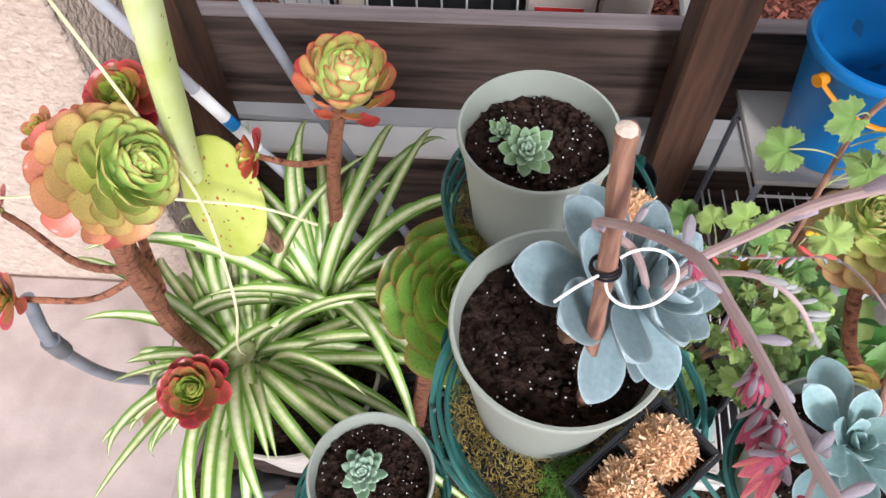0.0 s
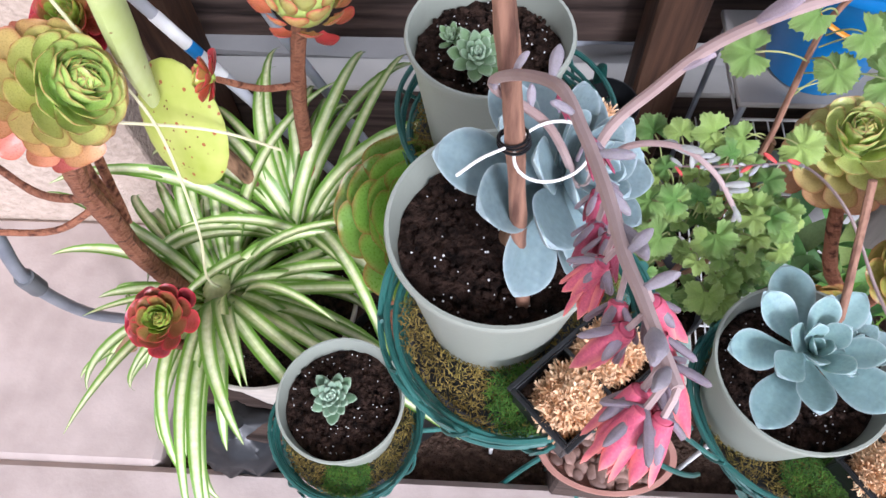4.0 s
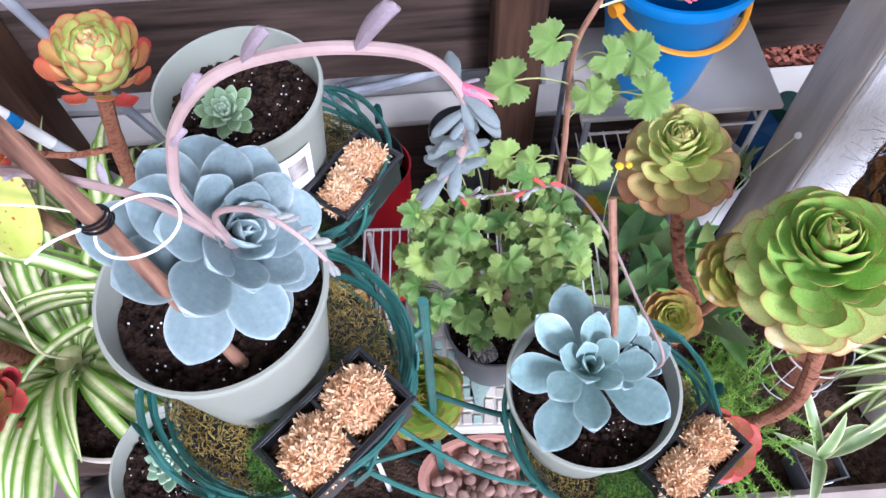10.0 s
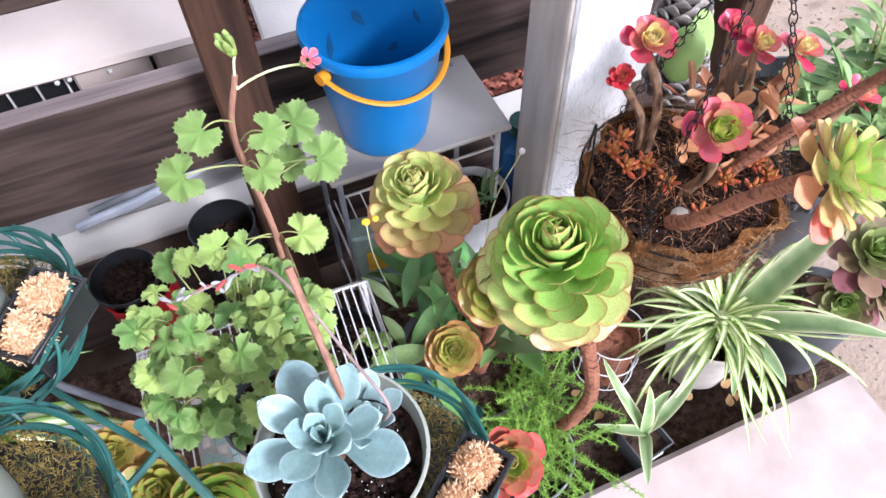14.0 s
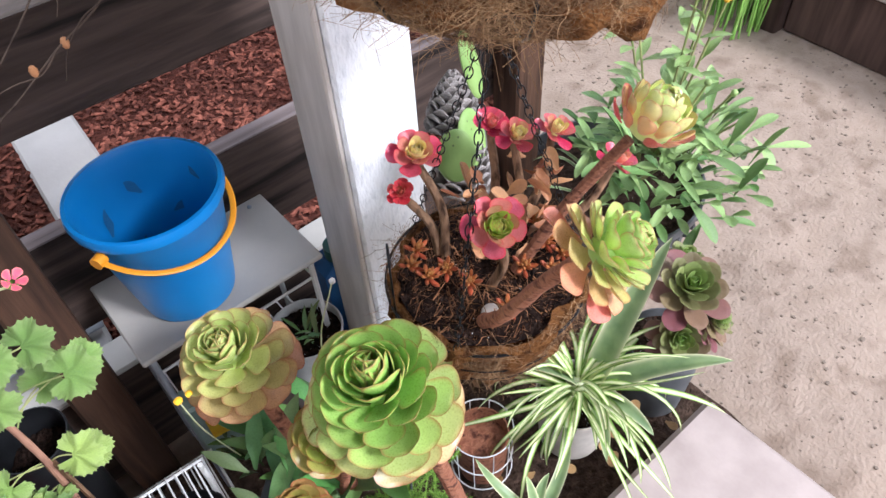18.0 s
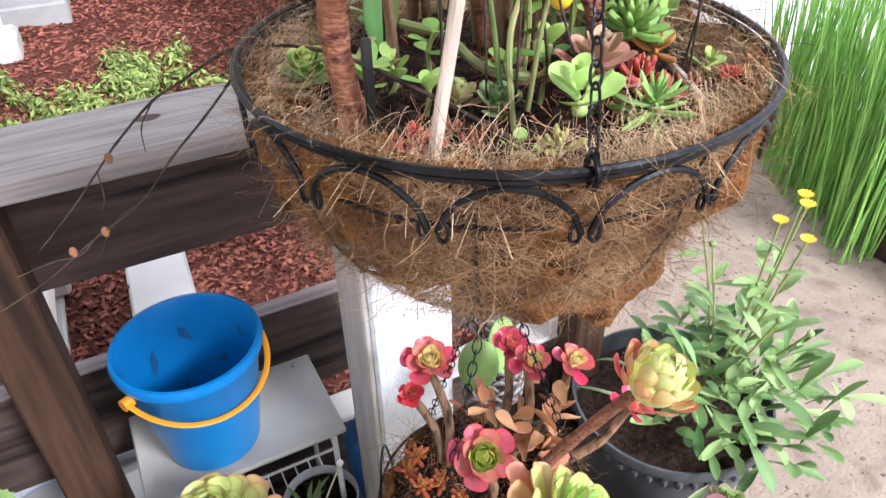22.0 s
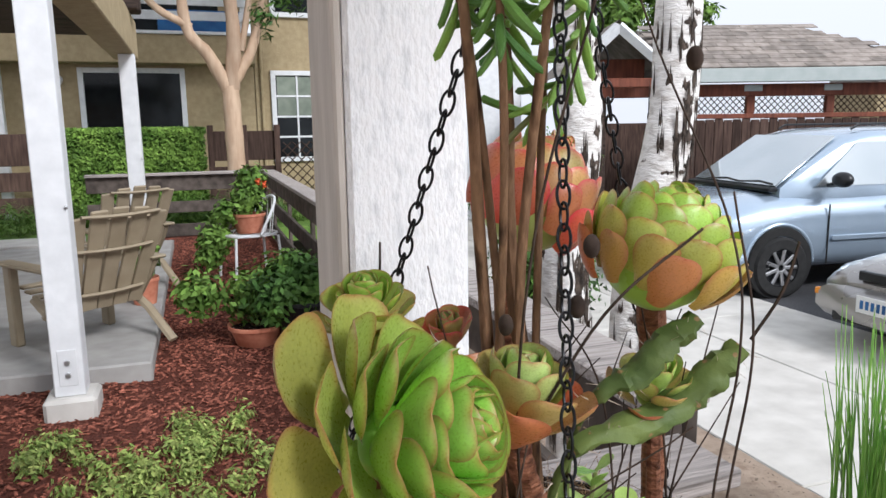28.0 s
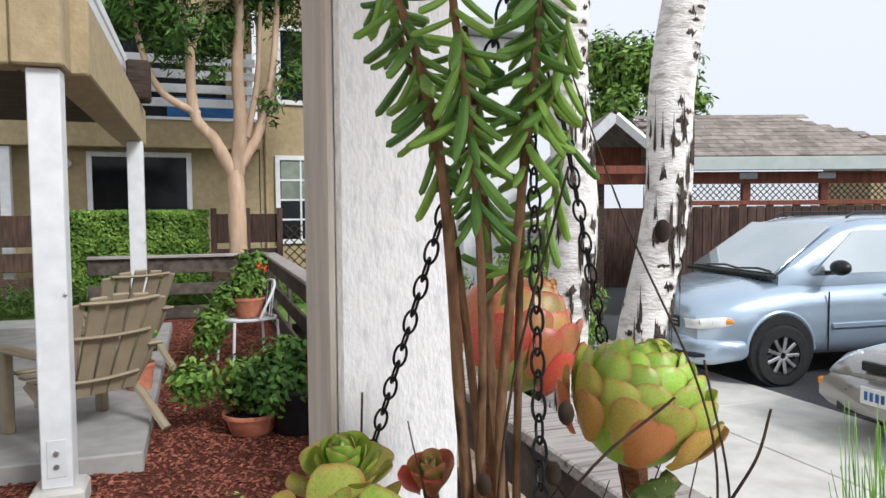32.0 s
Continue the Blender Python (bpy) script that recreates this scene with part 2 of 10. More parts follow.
    if bump:
        n3 = N.new("ShaderNodeTexNoise")
        n3.inputs["Scale"].default_value, n3.inputs["Detail"].default_value = fine, 4.0
        L.new(mp.outputs[0], n3.inputs["Vector"])
        bp = N.new("ShaderNodeBump")
        bp.inputs["Strength"].default_value, bp.inputs["Distance"].default_value = bump, relief
        L.new(n3.outputs["Fac"], bp.inputs["Height"])
        L.new(bp.outputs[0], bs.inputs["Normal"])
    return mt


M = {}
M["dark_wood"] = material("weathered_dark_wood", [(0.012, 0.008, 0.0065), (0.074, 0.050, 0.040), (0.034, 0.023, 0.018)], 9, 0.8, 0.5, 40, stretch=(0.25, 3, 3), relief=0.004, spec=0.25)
M["cap_wood"] = material("grey_wood", [(0.14, 0.125, 0.117), (0.40, 0.36, 0.335), (0.25, 0.222, 0.208)], 14, 0.85, 0.8, 60, stretch=(0.15, 3, 3), relief=0.006, spec=0.3)
M["rail_top"] = material("greyed_rail_top", [(0.13, 0.10, 0.095), (0.26, 0.215, 0.205)], 14, 0.85, 0.6, 60, stretch=(0.15, 3, 3), relief=0.004, spec=0.3)
M["post_wood"] = material("brown_wood", [(0.022, 0.011, 0.007), (0.075, 0.037, 0.021), (0.036, 0.018, 0.010)], 9, 0.75, 0.5, 40, spec=0.3, stretch=(3, 3, 0.25), relief=0.004)
M["white_paint"] = material("white_paint", [(0.68, 0.69, 0.70), (0.83, 0.835, 0.84), (0.80, 0.80, 0.80)], 34, 0.55, 0.8, 95, stretch=(2.4, 2.4, 1.0), relief=0.0035, vary=0.06)
M["tan_paint"] = material("tan_paint", [(0.44, 0.395, 0.345), (0.57, 0.52, 0.465)], 14, 0.7, 0.6, 60, stretch=(3, 3, 0.5), vary=0.08)
M["stucco"] = material("stucco", [(0.44, 0.35, 0.275), (0.58, 0.47, 0.38)], 55, 0.9, 1.0, 75, relief=0.010, vary=0.06)
M["slab"] = material("porch_concrete", [(0.38, 0.31, 0.275), (0.48, 0.40, 0.36)], 12, 0.8, 0.4, 120, vary=0.08)
M["concrete"] = material("concrete", [(0.48, 0.458, 0.422), (0.61, 0.587, 0.545)], 4, 0.85, 0.4, 80, vary=0.08)
M["patio_concrete"] = material("grey_patio_concrete", [(0.27, 0.26, 0.245), (0.37, 0.36, 0.34)], 5, 0.85, 0.4, 80, vary=0.10)
M["asphalt"] = material("asphalt", [(0.05, 0.05, 0.055), (0.09, 0.09, 0.095)], 60, 0.9, 0.5, 200, vary=0.15)
M["dirt"] = material("dry_dirt", [(0.30, 0.222, 0.165), (0.43, 0.335, 0.26), (0.36, 0.275, 0.208)], 9, 0.95, 0.8, 90, relief=0.005, big=4.5, vary=0.22, spec=0.15)
M["soil"] = material("dark_potting_soil", [(0.006, 0.004, 0.003), (0.058, 0.034, 0.025)], 90, 0.95, 1.0, 220, relief=0.012, spec=0.1)
M["bed_soil"] = material("brown_bed_soil", [(0.035, 0.022, 0.015), (0.11, 0.07, 0.05)], 60, 0.95, 1.0, 160, relief=0.010, spec=0.1)
M["mulch_ground"] = material("mulch_ground", [(0.035, 0.011, 0.008), (0.16, 0.052, 0.034), (0.075, 0.024, 0.017)], 50, 0.9, 1.0, 120, relief=0.01, spec=0.15)
M["mulch"] = material("red_bark_chip", [(0.085, 0.026, 0.018), (0.34, 0.12, 0.078)], 40, 0.85, 0.6, 200, island=True, vary=0.65, spec=0.2)
W1 = [(0.88, 0.88, 0.88), (1.08, 1.08, 1.08)]
M["aeonium"] = material("aeonium_leaf", W1, 30, 0.30, 0.12, 90, spec=0.5, own=True, edge=(0.40, 0.09, 0.05), edge_power=5.0, edge_amount=0.75, vary=0.16, through_light=0.12)
M["aeonium_red"] = material("red_flushed_leaf", W1, 30, 0.30, 0.12, 90, spec=0.5, own=True, edge=(0.58, 0.03, 0.06), edge_power=3.0, edge_amount=0.9, vary=0.16, through_light=0.12)
M["echeveria"] = material("blue_grey_bloomed_leaf", [(0.90, 0.93, 0.94), (1.06, 1.05, 1.03)], 16, 0.40, 0.05, 70, own=True, edge=(0.46, 0.54, 0.55), edge_power=7.0, edge_amount=0.7, vary=0.26, big=14, through_light=0.06, spots=((0.10, 0.155, 0.165), 75, 0.07))
M["semp"] = material("sempervivum_leaf", W1, 30, 0.5, 0.1, 90, own=True, edge=(0.42, 0.52, 0.38), edge_power=4.0, edge_amount=0.8, vary=0.15)
M["plain_leaf"] = material("green_leaf", W1, 35, 0.45, 0.3, 120, own=True, vary=0.22, through_light=0.10)
M["soft_leaf"] = material("soft_lobed_leaf", W1, 40, 0.6, 0.5, 160, own=True, edge=(0.42, 0.52, 0.22), edge_power=3.0, edge_amount=0.3, vary=0.2, through_light=0.1)
M["petiole"] = material("green_leaf_stalk", [(0.20, 0.26, 0.08), (0.34, 0.34, 0.14)], 30, 0.5, 0.2, 90)
M["striped"] = material("cream_striped_leaf", [(0.58, 0.63, 0.32), (0.76, 0.78, 0.50)], 30, 0.42, 0.2, 90, stretch=(4, 4, 0.6), edge=(0.13, 0.26, 0.03), edge_power=2.0, vary=0.2, edge_amount=2.2, through_light=0.18)
M["pale_striped"] = material("pale_cream_striped_leaf", [(0.62, 0.66, 0.34), (0.78, 0.79, 0.48)], 30, 0.42, 0.2, 90, stretch=(4, 4, 0.6), edge=(0.16, 0.30, 0.04), edge_power=2.0, vary=0.18, edge_amount=1.6, through_light=0.18)
M["margined"] = material("cream_margined_leaf", [(0.14, 0.22, 0.09), (0.22, 0.31, 0.13)], 30, 0.42, 0.2, 90, edge=(0.74, 0.72, 0.44), edge_power=5.5, vary=0.2, through_light=0.08)
M["bark"] = material("brown_succulent_stem", [(0.075, 0.024, 0.014), (0.31, 0.13, 0.072), (0.19, 0.07, 0.038)], 60, 0.75, 1.0, 160, spec=0.25, stretch=(1, 1, 2.2), relief=0.005)
M["grey_bark"] = material("grey_brown_stem", [(0.035, 0.018, 0.010), (0.25, 0.145, 0.082), (0.12, 0.068, 0.04)], 40, 0.8, 0.9, 120, spec=0.2, stretch=(1.5, 1.5, 0.4), relief=0.003)
M["stick"] = material("bare_pruned_stick", [(0.10, 0.045, 0.03), (0.32, 0.17, 0.11), (0.17, 0.08, 0.055)], 30, 0.7, 0.6, 120, stretch=(3, 3, 0.4))
M["pale_stick"] = material("pale_dry_stick", [(0.40, 0.32, 0.25), (0.56, 0.47, 0.38)], 35, 0.8, 0.5, 120, stretch=(3, 3, 0.4))
M["runner"] = material("cream_runner", [(0.62, 0.58, 0.34), (0.78, 0.74, 0.48)], 25, 0.55, 0.2, 120)
M["stalk"] = material("mauve_flower_stalk", [(0.32, 0.225, 0.21), (0.48, 0.365, 0.345)], 25, 0.55, 0.2, 120)
M["bract"] = material("grey_mauve_bract", [(0.22, 0.22, 0.26), (0.36, 0.33, 0.36)], 25, 0.6, 0.2, 120)
M["pink"] = material("coral_pink_petal", [(0.50, 0.07, 0.15), (0.66, 0.14, 0.19)], 24, 0.45, 0.1, 90, edge=(0.82, 0.26, 0.22), edge_power=1.6, vary=0.2)
M["crimson"] = material("wilted_crimson_petal", [(0.26, 0.02, 0.06), (0.50, 0.10, 0.17)], 60, 0.55, 0.5, 160, stretch=(3, 3, 0.5), vary=0.25)
M["yellow"] = material("yellow_petal", [(0.80, 0.42, 0.02), (0.90, 0.62, 0.04)], 60, 0.5, 0.1)
M["orange_red"] = material("orange_red_petal", [(0.70, 0.08, 0.02), (0.85, 0.16, 0.04)], 60, 0.5, 0.1)
M["pot_green"] = material("sage_green_plastic", [(0.275, 0.30, 0.25), (0.315, 0.34, 0.29)], 8, 0.45, 0.12, 200, vary=0.05)
M["black_plastic"] = material("black_plastic", [(0.008, 0.009, 0.010), (0.018, 0.019, 0.021)], 20, 0.35, 0.1, 150)
M["grey_plastic"] = material("dark_grey_plastic", [(0.07, 0.074, 0.077), (0.12, 0.125, 0.128)], 14, 0.5, 0.2, 120)
M["blue_plastic"] = material("blue_plastic", [(0.008, 0.19, 0.54), (0.02, 0.25, 0.62)], 5, 0.32, 0.06, 150, vary=0.08, big=8)
M["orange_plastic"] = material("orange_plastic", [(0.80, 0.30, 0.01), (0.86, 0.36, 0.02)], 8, 0.4, 0.05)
M["red_plastic"] = material("red_plastic", [(0.35, 0.006, 0.012), (0.45, 0.012, 0.02)], 8, 0.35, 0.05)
M["teal_wire"] = material("green_enamelled_wire", [(0.012, 0.075, 0.065), (0.03, 0.13, 0.11)], 25, 0.42, 0.2, 120)
M["black_iron"] = material("black_iron", [(0.006, 0.006, 0.007), (0.02, 0.02, 0.022)], 40, 0.35, 0.3, 160, metal=0.6)
M["white_wire"] = material("white_coated_wire", [(0.62, 0.62, 0.60), (0.75, 0.75, 0.73)], 30, 0.4, 0.1)
M["moss_green"] = material("green_moss", [(0.03, 0.09, 0.012), (0.08, 0.17, 0.02)], 60, 0.9, 0.4, 200, island=True, vary=0.5)
M["fern"] = material("feathery_fern", [(0.10, 0.22, 0.02), (0.22, 0.38, 0.05)], 60, 0.7, 0.2, 200, island=True, vary=0.4)
M["moss_gold"] = material("golden_dry_moss", [(0.09, 0.065, 0.012), (0.24, 0.175, 0.045), (0.07, 0.075, 0.014)], 50, 0.9, 0.4, 200, island=True, vary=0.5)
M["pole_grey"] = material("grey_painted_tube", [(0.34, 0.35, 0.37), (0.42, 0.43, 0.45)], 12, 0.45, 0.1)
M["shavings"] = material("pale_wood_shavings", [(0.66, 0.38, 0.19), (0.92, 0.68, 0.44)], 70, 0.85, 0.3, 200, island=True, vary=0.25)
M["coir"] = material("coconut_coir", [(0.05, 0.020, 0.008), (0.24, 0.105, 0.034), (0.13, 0.055, 0.018)], 34, 0.95, 1.0, 260, relief=0.012, spec=0.1)
M["pale_fibre"] = material("pale_coir_fibre", [(0.34, 0.22, 0.12), (0.62, 0.46, 0.29)], 20, 0.85, 0.0, island=True, vary=0.5, spec=0.2)
M["fibre"] = material("loose_coir_fibre", [(0.10, 0.052, 0.025), (0.36, 0.225, 0.115)], 20, 0.85, 0.0, island=True, vary=0.6, spec=0.2)
M["pink_clay"] = material("pinkish_clay", [(0.44, 0.20, 0.15), (0.54, 0.28, 0.22)], 20, 0.8, 0.3, 150)
M["terracotta"] = material("terracotta", [(0.42, 0.14, 0.08), (0.52, 0.21, 0.13)], 20, 0.8, 0.3, 150)
M["sand_stone"] = material("sandy_stone", [(0.20, 0.155, 0.12), (0.34, 0.27, 0.21)], 40, 0.85, 0.2, 160, vary=0.3, spec=0.2)
M["pebble"] = material("slate_chip", [(0.14, 0.075, 0.055), (0.36, 0.22, 0.175)], 40, 0.6, 0.3, 160, vary=0.55)
M["mosaic_cream"] = material("cream_mosaic", [(0.46, 0.42, 0.36), (0.58, 0.53, 0.46)], 30, 0.6, 0.2, 150, vary=0.2)
M["mosaic_teal"] = material("sage_mosaic", [(0.22, 0.32, 0.28), (0.32, 0.42, 0.37)], 30, 0.6, 0.2, 150, vary=0.2)
M["cone"] = material("pine_cone_scale", [(0.09, 0.072, 0.062), (0.44, 0.41, 0.385)], 50, 0.85, 0.4, 150, vary=0.35)
M["white_label"] = material("paper_label", [(0.72, 0.72, 0.70), (0.8, 0.8, 0.78)], 30, 0.6, 0.0)
M["ink"] = material("dark_ink", [(0.02, 0.02, 0.02), (0.04, 0.04, 0.04)], 30, 0.7, 0.0)
M["cable"] = material("white_cord", [(0.62, 0.60, 0.56), (0.75, 0.73, 0.69)], 30, 0.6, 0.2)
M["steel"] = material("grey_steel_tube", [(0.20, 0.22, 0.25), (0.34, 0.36, 0.39)], 16, 0.4, 0.2, 120, metal=0.3)
M["board_grey"] = material("warm_grey_board", [(0.40, 0.38, 0.34), (0.48, 0.46, 0.41)], 8, 0.55, 0.15, 150, vary=0.06)
M["olive_cactus"] = material("olive_cactus_arm", [(0.045, 0.080, 0.018), (0.12, 0.16, 0.04)], 24, 0.6, 0.6, 120, spots=((0.22, 0.14, 0.06), 90, 0.16))
M["twig"] = material("dark_dry_twig", [(0.024, 0.016, 0.012), (0.085, 0.06, 0.046)], 40, 0.85, 0.5, 120, spec=0.2)
M["cactus"] = material("cactus_pad", [(0.30, 0.36, 0.05), (0.44, 0.47, 0.12)], 18, 0.6, 0.2, 120, spots=((0.30, 0.10, 0.03), 62, 0.16))
M["green_pad"] = material("green_cactus_pad", [(0.16, 0.28, 0.07), (0.26, 0.40, 0.12)], 18, 0.5, 0.2, 120, spots=((0.10, 0.14, 0.05), 70, 0.12))
M["pale_cactus"] = material("pale_cactus", [(0.58, 0.68, 0.22), (0.72, 0.80, 0.40)], 18, 0.55, 0.2, 120, spots=((0.40, 0.35, 0.12), 50, 0.12))
M["dry_leaf"] = material("dry_brown_leaf", [(0.22, 0.09, 0.03), (0.42, 0.20, 0.09)], 40, 0.8, 0.4, 150, vary=0.4)
M["lemon"] = material("lemon_skin", [(0.72, 0.42, 0.02), (0.80, 0.52, 0.03)], 30, 0.45, 0.3, 260)
M["house_tan"] = material("tan_stucco", [(0.36, 0.28, 0.16), (0.44, 0.35, 0.21)], 12, 0.9, 0.6, 40, relief=0.01, vary=0.06)
M["white_trim"] = material("white_trim", [(0.66, 0.67, 0.68), (0.76, 0.77, 0.78)], 10, 0.5, 0.1, 60, vary=0.05)
M["dark_glass"] = material("dark_window_glass", [(0.005, 0.006, 0.007), (0.015, 0.018, 0.020)], 2, 0.08, 0.0, vary=0.2, spec=0.22)
M["blind"] = material("grey_green_blind", [(0.16, 0.19, 0.15), (0.22, 0.25, 0.20)], 6, 0.4, 0.0)
M["pool_blue"] = material("blue_panel", [(0.02, 0.10, 0.28), (0.03, 0.14, 0.34)], 6, 0.5, 0.0)
M["shingle"] = material("roof_shingle", [(0.20, 0.17, 0.145), (0.32, 0.28, 0.25)], 6, 0.9, 0.6, 60, vary=0.3)
M["gutter"] = material("grey_green_gutter", [(0.40, 0.45, 0.43), (0.48, 0.52, 0.50)], 4, 0.45, 0.0, vary=0.05)
M["redwood"] = material("redwood", [(0.12, 0.035, 0.02), (0.22, 0.07, 0.04)], 9, 0.75, 0.3, 40, stretch=(2, 2, 0.3))
M["fence_brown"] = material("brown_fence_board", [(0.045, 0.027, 0.021), (0.105, 0.066, 0.052)], 9, 0.85, 0.4, 40, stretch=(3, 3, 0.3), vary=0.35, spec=0.2)
M["grey_rail"] = material("silvered_rail_wood", [(0.05, 0.040, 0.034), (0.125, 0.103, 0.088)], 9, 0.85, 0.4, 40, vary=0.25, spec=0.2)
M["smooth_trunk"] = material("smooth_tan_trunk", [(0.38, 0.255, 0.165), (0.52, 0.385, 0.27)], 6, 0.7, 0.3, 30, stretch=(2, 2, 0.4))
M["birch"] = material("white_birch_bark", [(0.46, 0.42, 0.39), (0.78, 0.76, 0.73), (0.84, 0.82, 0.80)], 12, 0.75, 0.8, 40, stretch=(1.0, 1.0, 2.6), vary=0.10, relief=0.01)
M["birch_scar"] = material("dark_birch_scar", [(0.018, 0.013, 0.010), (0.10, 0.075, 0.06)], 30, 0.9, 0.8, 60, relief=0.008)
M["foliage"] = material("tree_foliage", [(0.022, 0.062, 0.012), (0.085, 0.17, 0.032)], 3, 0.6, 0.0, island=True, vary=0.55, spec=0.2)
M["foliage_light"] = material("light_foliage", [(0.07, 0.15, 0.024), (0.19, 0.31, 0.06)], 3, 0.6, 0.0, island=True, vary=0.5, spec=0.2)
M["foliage_lime"] = material("variegated_groundcover", [(0.11, 0.20, 0.035), (0.38, 0.43, 0.13)], 30, 0.6, 0.0, island=True, vary=0.5, spec=0.2)
M["reed"] = material("horsetail_reed", [(0.13, 0.33, 0.05), (0.32, 0.54, 0.12)], 10, 0.5, 0.0, island=True, vary=0.4)
M["grass"] = material("long_grass", [(0.06, 0.13, 0.02), (0.13, 0.22, 0.04)], 10, 0.6, 0.0, island=True, vary=0.4)
M["chair_tan"] = material("tan_resin", [(0.28, 0.225, 0.15), (0.33, 0.27, 0.185)], 10, 0.55, 0.15, 100, vary=0.05)
M["car_blue"] = material("pale_blue_metallic_paint", [(0.40, 0.50, 0.61), (0.45, 0.55, 0.66)], 2, 0.2, 0.0, metal=0.5, vary=0.03, coat=0.8)
M["car_silver"] = material("silver_paint", [(0.30, 0.285, 0.275), (0.36, 0.345, 0.33)], 2, 0.28, 0.0, metal=0.5, vary=0.03, coat=0.8)
# pale, partly metallic base puts a bright sky reflection into the glass colour
M["car_glass"] = material("car_glass", [(0.46, 0.52, 0.55), (0.58, 0.63, 0.65)], 1, 0.03, 0.0, metal=0.65, vary=0.0, spec=1.0, coat=1.0)
M["rubber"] = material("tyre_rubber", [(0.012, 0.012, 0.012), (0.025, 0.025, 0.025)], 20, 0.8, 0.2, 80)
M["alloy"] = material("alloy", [(0.55, 0.55, 0.56), (0.65, 0.65, 0.66)], 8, 0.3, 0.0, metal=0.8)
M["lamp_glass"] = material("headlamp_lens", [(0.60, 0.60, 0.58), (0.75, 0.75, 0.72)], 8, 0.1, 0.0, coat=1.0)
M["amber"] = material("amber_lens", [(0.75, 0.25, 0.02), (0.8, 0.3, 0.03)], 8, 0.2, 0.0)
M["ac_beige"] = material("beige_metal_cabinet", [(0.52, 0.44, 0.38), (0.60, 0.52, 0.46)], 6, 0.5, 0.0, vary=0.05)
M["sign_red"] = material("warning_red", [(0.50, 0.015, 0.015), (0.58, 0.03, 0.03)], 8, 0.5, 0.0)

# ---- ground, porch, fence ----
def place_structure(name, shape, mat_, label, cat, smooth=True):
    return tagged(part(name, shape, mat_, None, label, smooth), label, cat, "", "structure")


def undulate(x, y, amp, scale):
    return amp * noise.noise(Vector((x * scale, y * scale, 0.3))) + amp * 0.4 * noise.noise(Vector((x * scale * 3.7, y * scale * 3.7, 1.7))) + amp * 0.10 * noise.noise(Vector((x * scale * 11, y * scale * 11, 4.1)))


g = Shape()
g.sheet(lambda u, v: Vector((-60 + 180 * u, -40 + 160 * v, -0.16)), 6, 6)
place_structure("ground", g, M["dirt"], "dry bare ground reaching away on all sides", "ground")
g = Shape()
g.sheet(lambda u, v: Vector((1.3 + 2.44 * u, -0.8 + 4.6 * v, undulate(1.3 + 2.44 * u, -0.8 + 4.6 * v, 0.012, 3.0))), 200, 340)
place_structure("dirt_path", g, M["dirt"], "pale trodden dry dirt path beside the porch", "ground")
g = Shape()
g.sheet(lambda u, v: Vector((-0.9 + 2.6 * u, 0.25 + 0.8 * v, 0.13 - 0.12 * max(0, u - 0.72) / 0.28 + undulate(-0.9 + 2.6 * u, 0.25 + 0.8 * v, 0.015, 8.0))), 110, 40)
place_structure("planting_bed", g, M["bed_soil"], "dark brown soil of the narrow bed along the porch", "soil")
g = Shape()
g.sheet(lambda u, v: Vector((-6 + 7.85 * u, 1.27 + 9.9 * v, 0.34 + 0.03 * v + undulate(-6 + 7.85 * u, 1.27 + 9.9 * v, 0.025, 1.5))), 60, 70)
place_structure("yard_ground", g, M["mulch_ground"], "yard covered in red bark mulch", "ground")
g = Shape()
for i in range(7):
    for j in range(2):
        g.box((3.75 + 1.38 * j, -3.0 + 2.9 * i, -0.14), (3.75 + 1.38 * j + 1.37, -3.0 + 2.9 * i + 2.89, 0.0), 0.008)
place_structure("sidewalk", g, M["concrete"], "pale concrete walk scored into large panels", "pavement")
g = Shape()
g.box((6.52, -14, -0.15), (60, 60, -0.022), 0.01)
place_structure("parking_lot", g, M["asphalt"], "dark grey asphalt of the parking lot", "road")
g = Shape()
g.box((-3.2, -1.9, -0.1), (1.60, 0.352, 0.2), 0.012, GRID)
g.box((-3.2, 0.352, -0.1), (-0.365, 0.90, 0.2), 0.012, GRID)
place_structure("porch_floor", g, M["slab"], "smooth pale concrete porch slab", "floor")
g = Shape()
g.box((-3.2, 0.90, -0.1), (-0.42, 1.12, 3.2), 0.004, GRID)
place_structure("wall_house", g, M["stucco"], "rough beige stucco house wall beside the fence", "wall")

# the fence: boards behind posts, with a flat cap
fence = thing("fence", "weathered dark wooden garden fence with a flat grey cap", "fence", GRID)
cap = Shape().box((-0.55, 1.02, 1.19), (1.86, 1.20, 1.228), 0.006)
part("cap", cap, M["cap_wood"], fence, "grey weathered cap board with a knot")
part("knot", Shape().lathe([(0, 0.0012), (0.008, 0.0012), (0.016, 0.0003)], 16, Matrix.Translation((0.865, 1.12, 1.2285)) @ Matrix.Diagonal((1.3, 0.7, 1, 1))), M["dark_wood"], fence, "dark knot")
for z0, z1 in ((0.95, 1.187), (0.525, 0.755), (0.05, 0.375)):
    part("board", Shape().box((-0.55, 1.16, z0), (1.79, 1.199, z1), 0.006), M["dark_wood"], fence)
for x in (-0.42, 0.545, 1.70):
    part("post", Shape().box((x, 1.068, -0.05), (x + 0.092, 1.158, 1.187), 0.006), M["post_wood"], fence, "brown stained post")
part("rail_top", Shape().box((-0.55, 1.1595, 0.7555), (1.79, 1.199, 0.7595), 0.001), M["rail_top"], fence, "grey worn top of the rail")
part("ledge", Shape().box((-0.55, 1.148, 0.377), (1.79, 1.235, 0.392), 0.004), M["board_grey"], fence, "pale worn ledge")

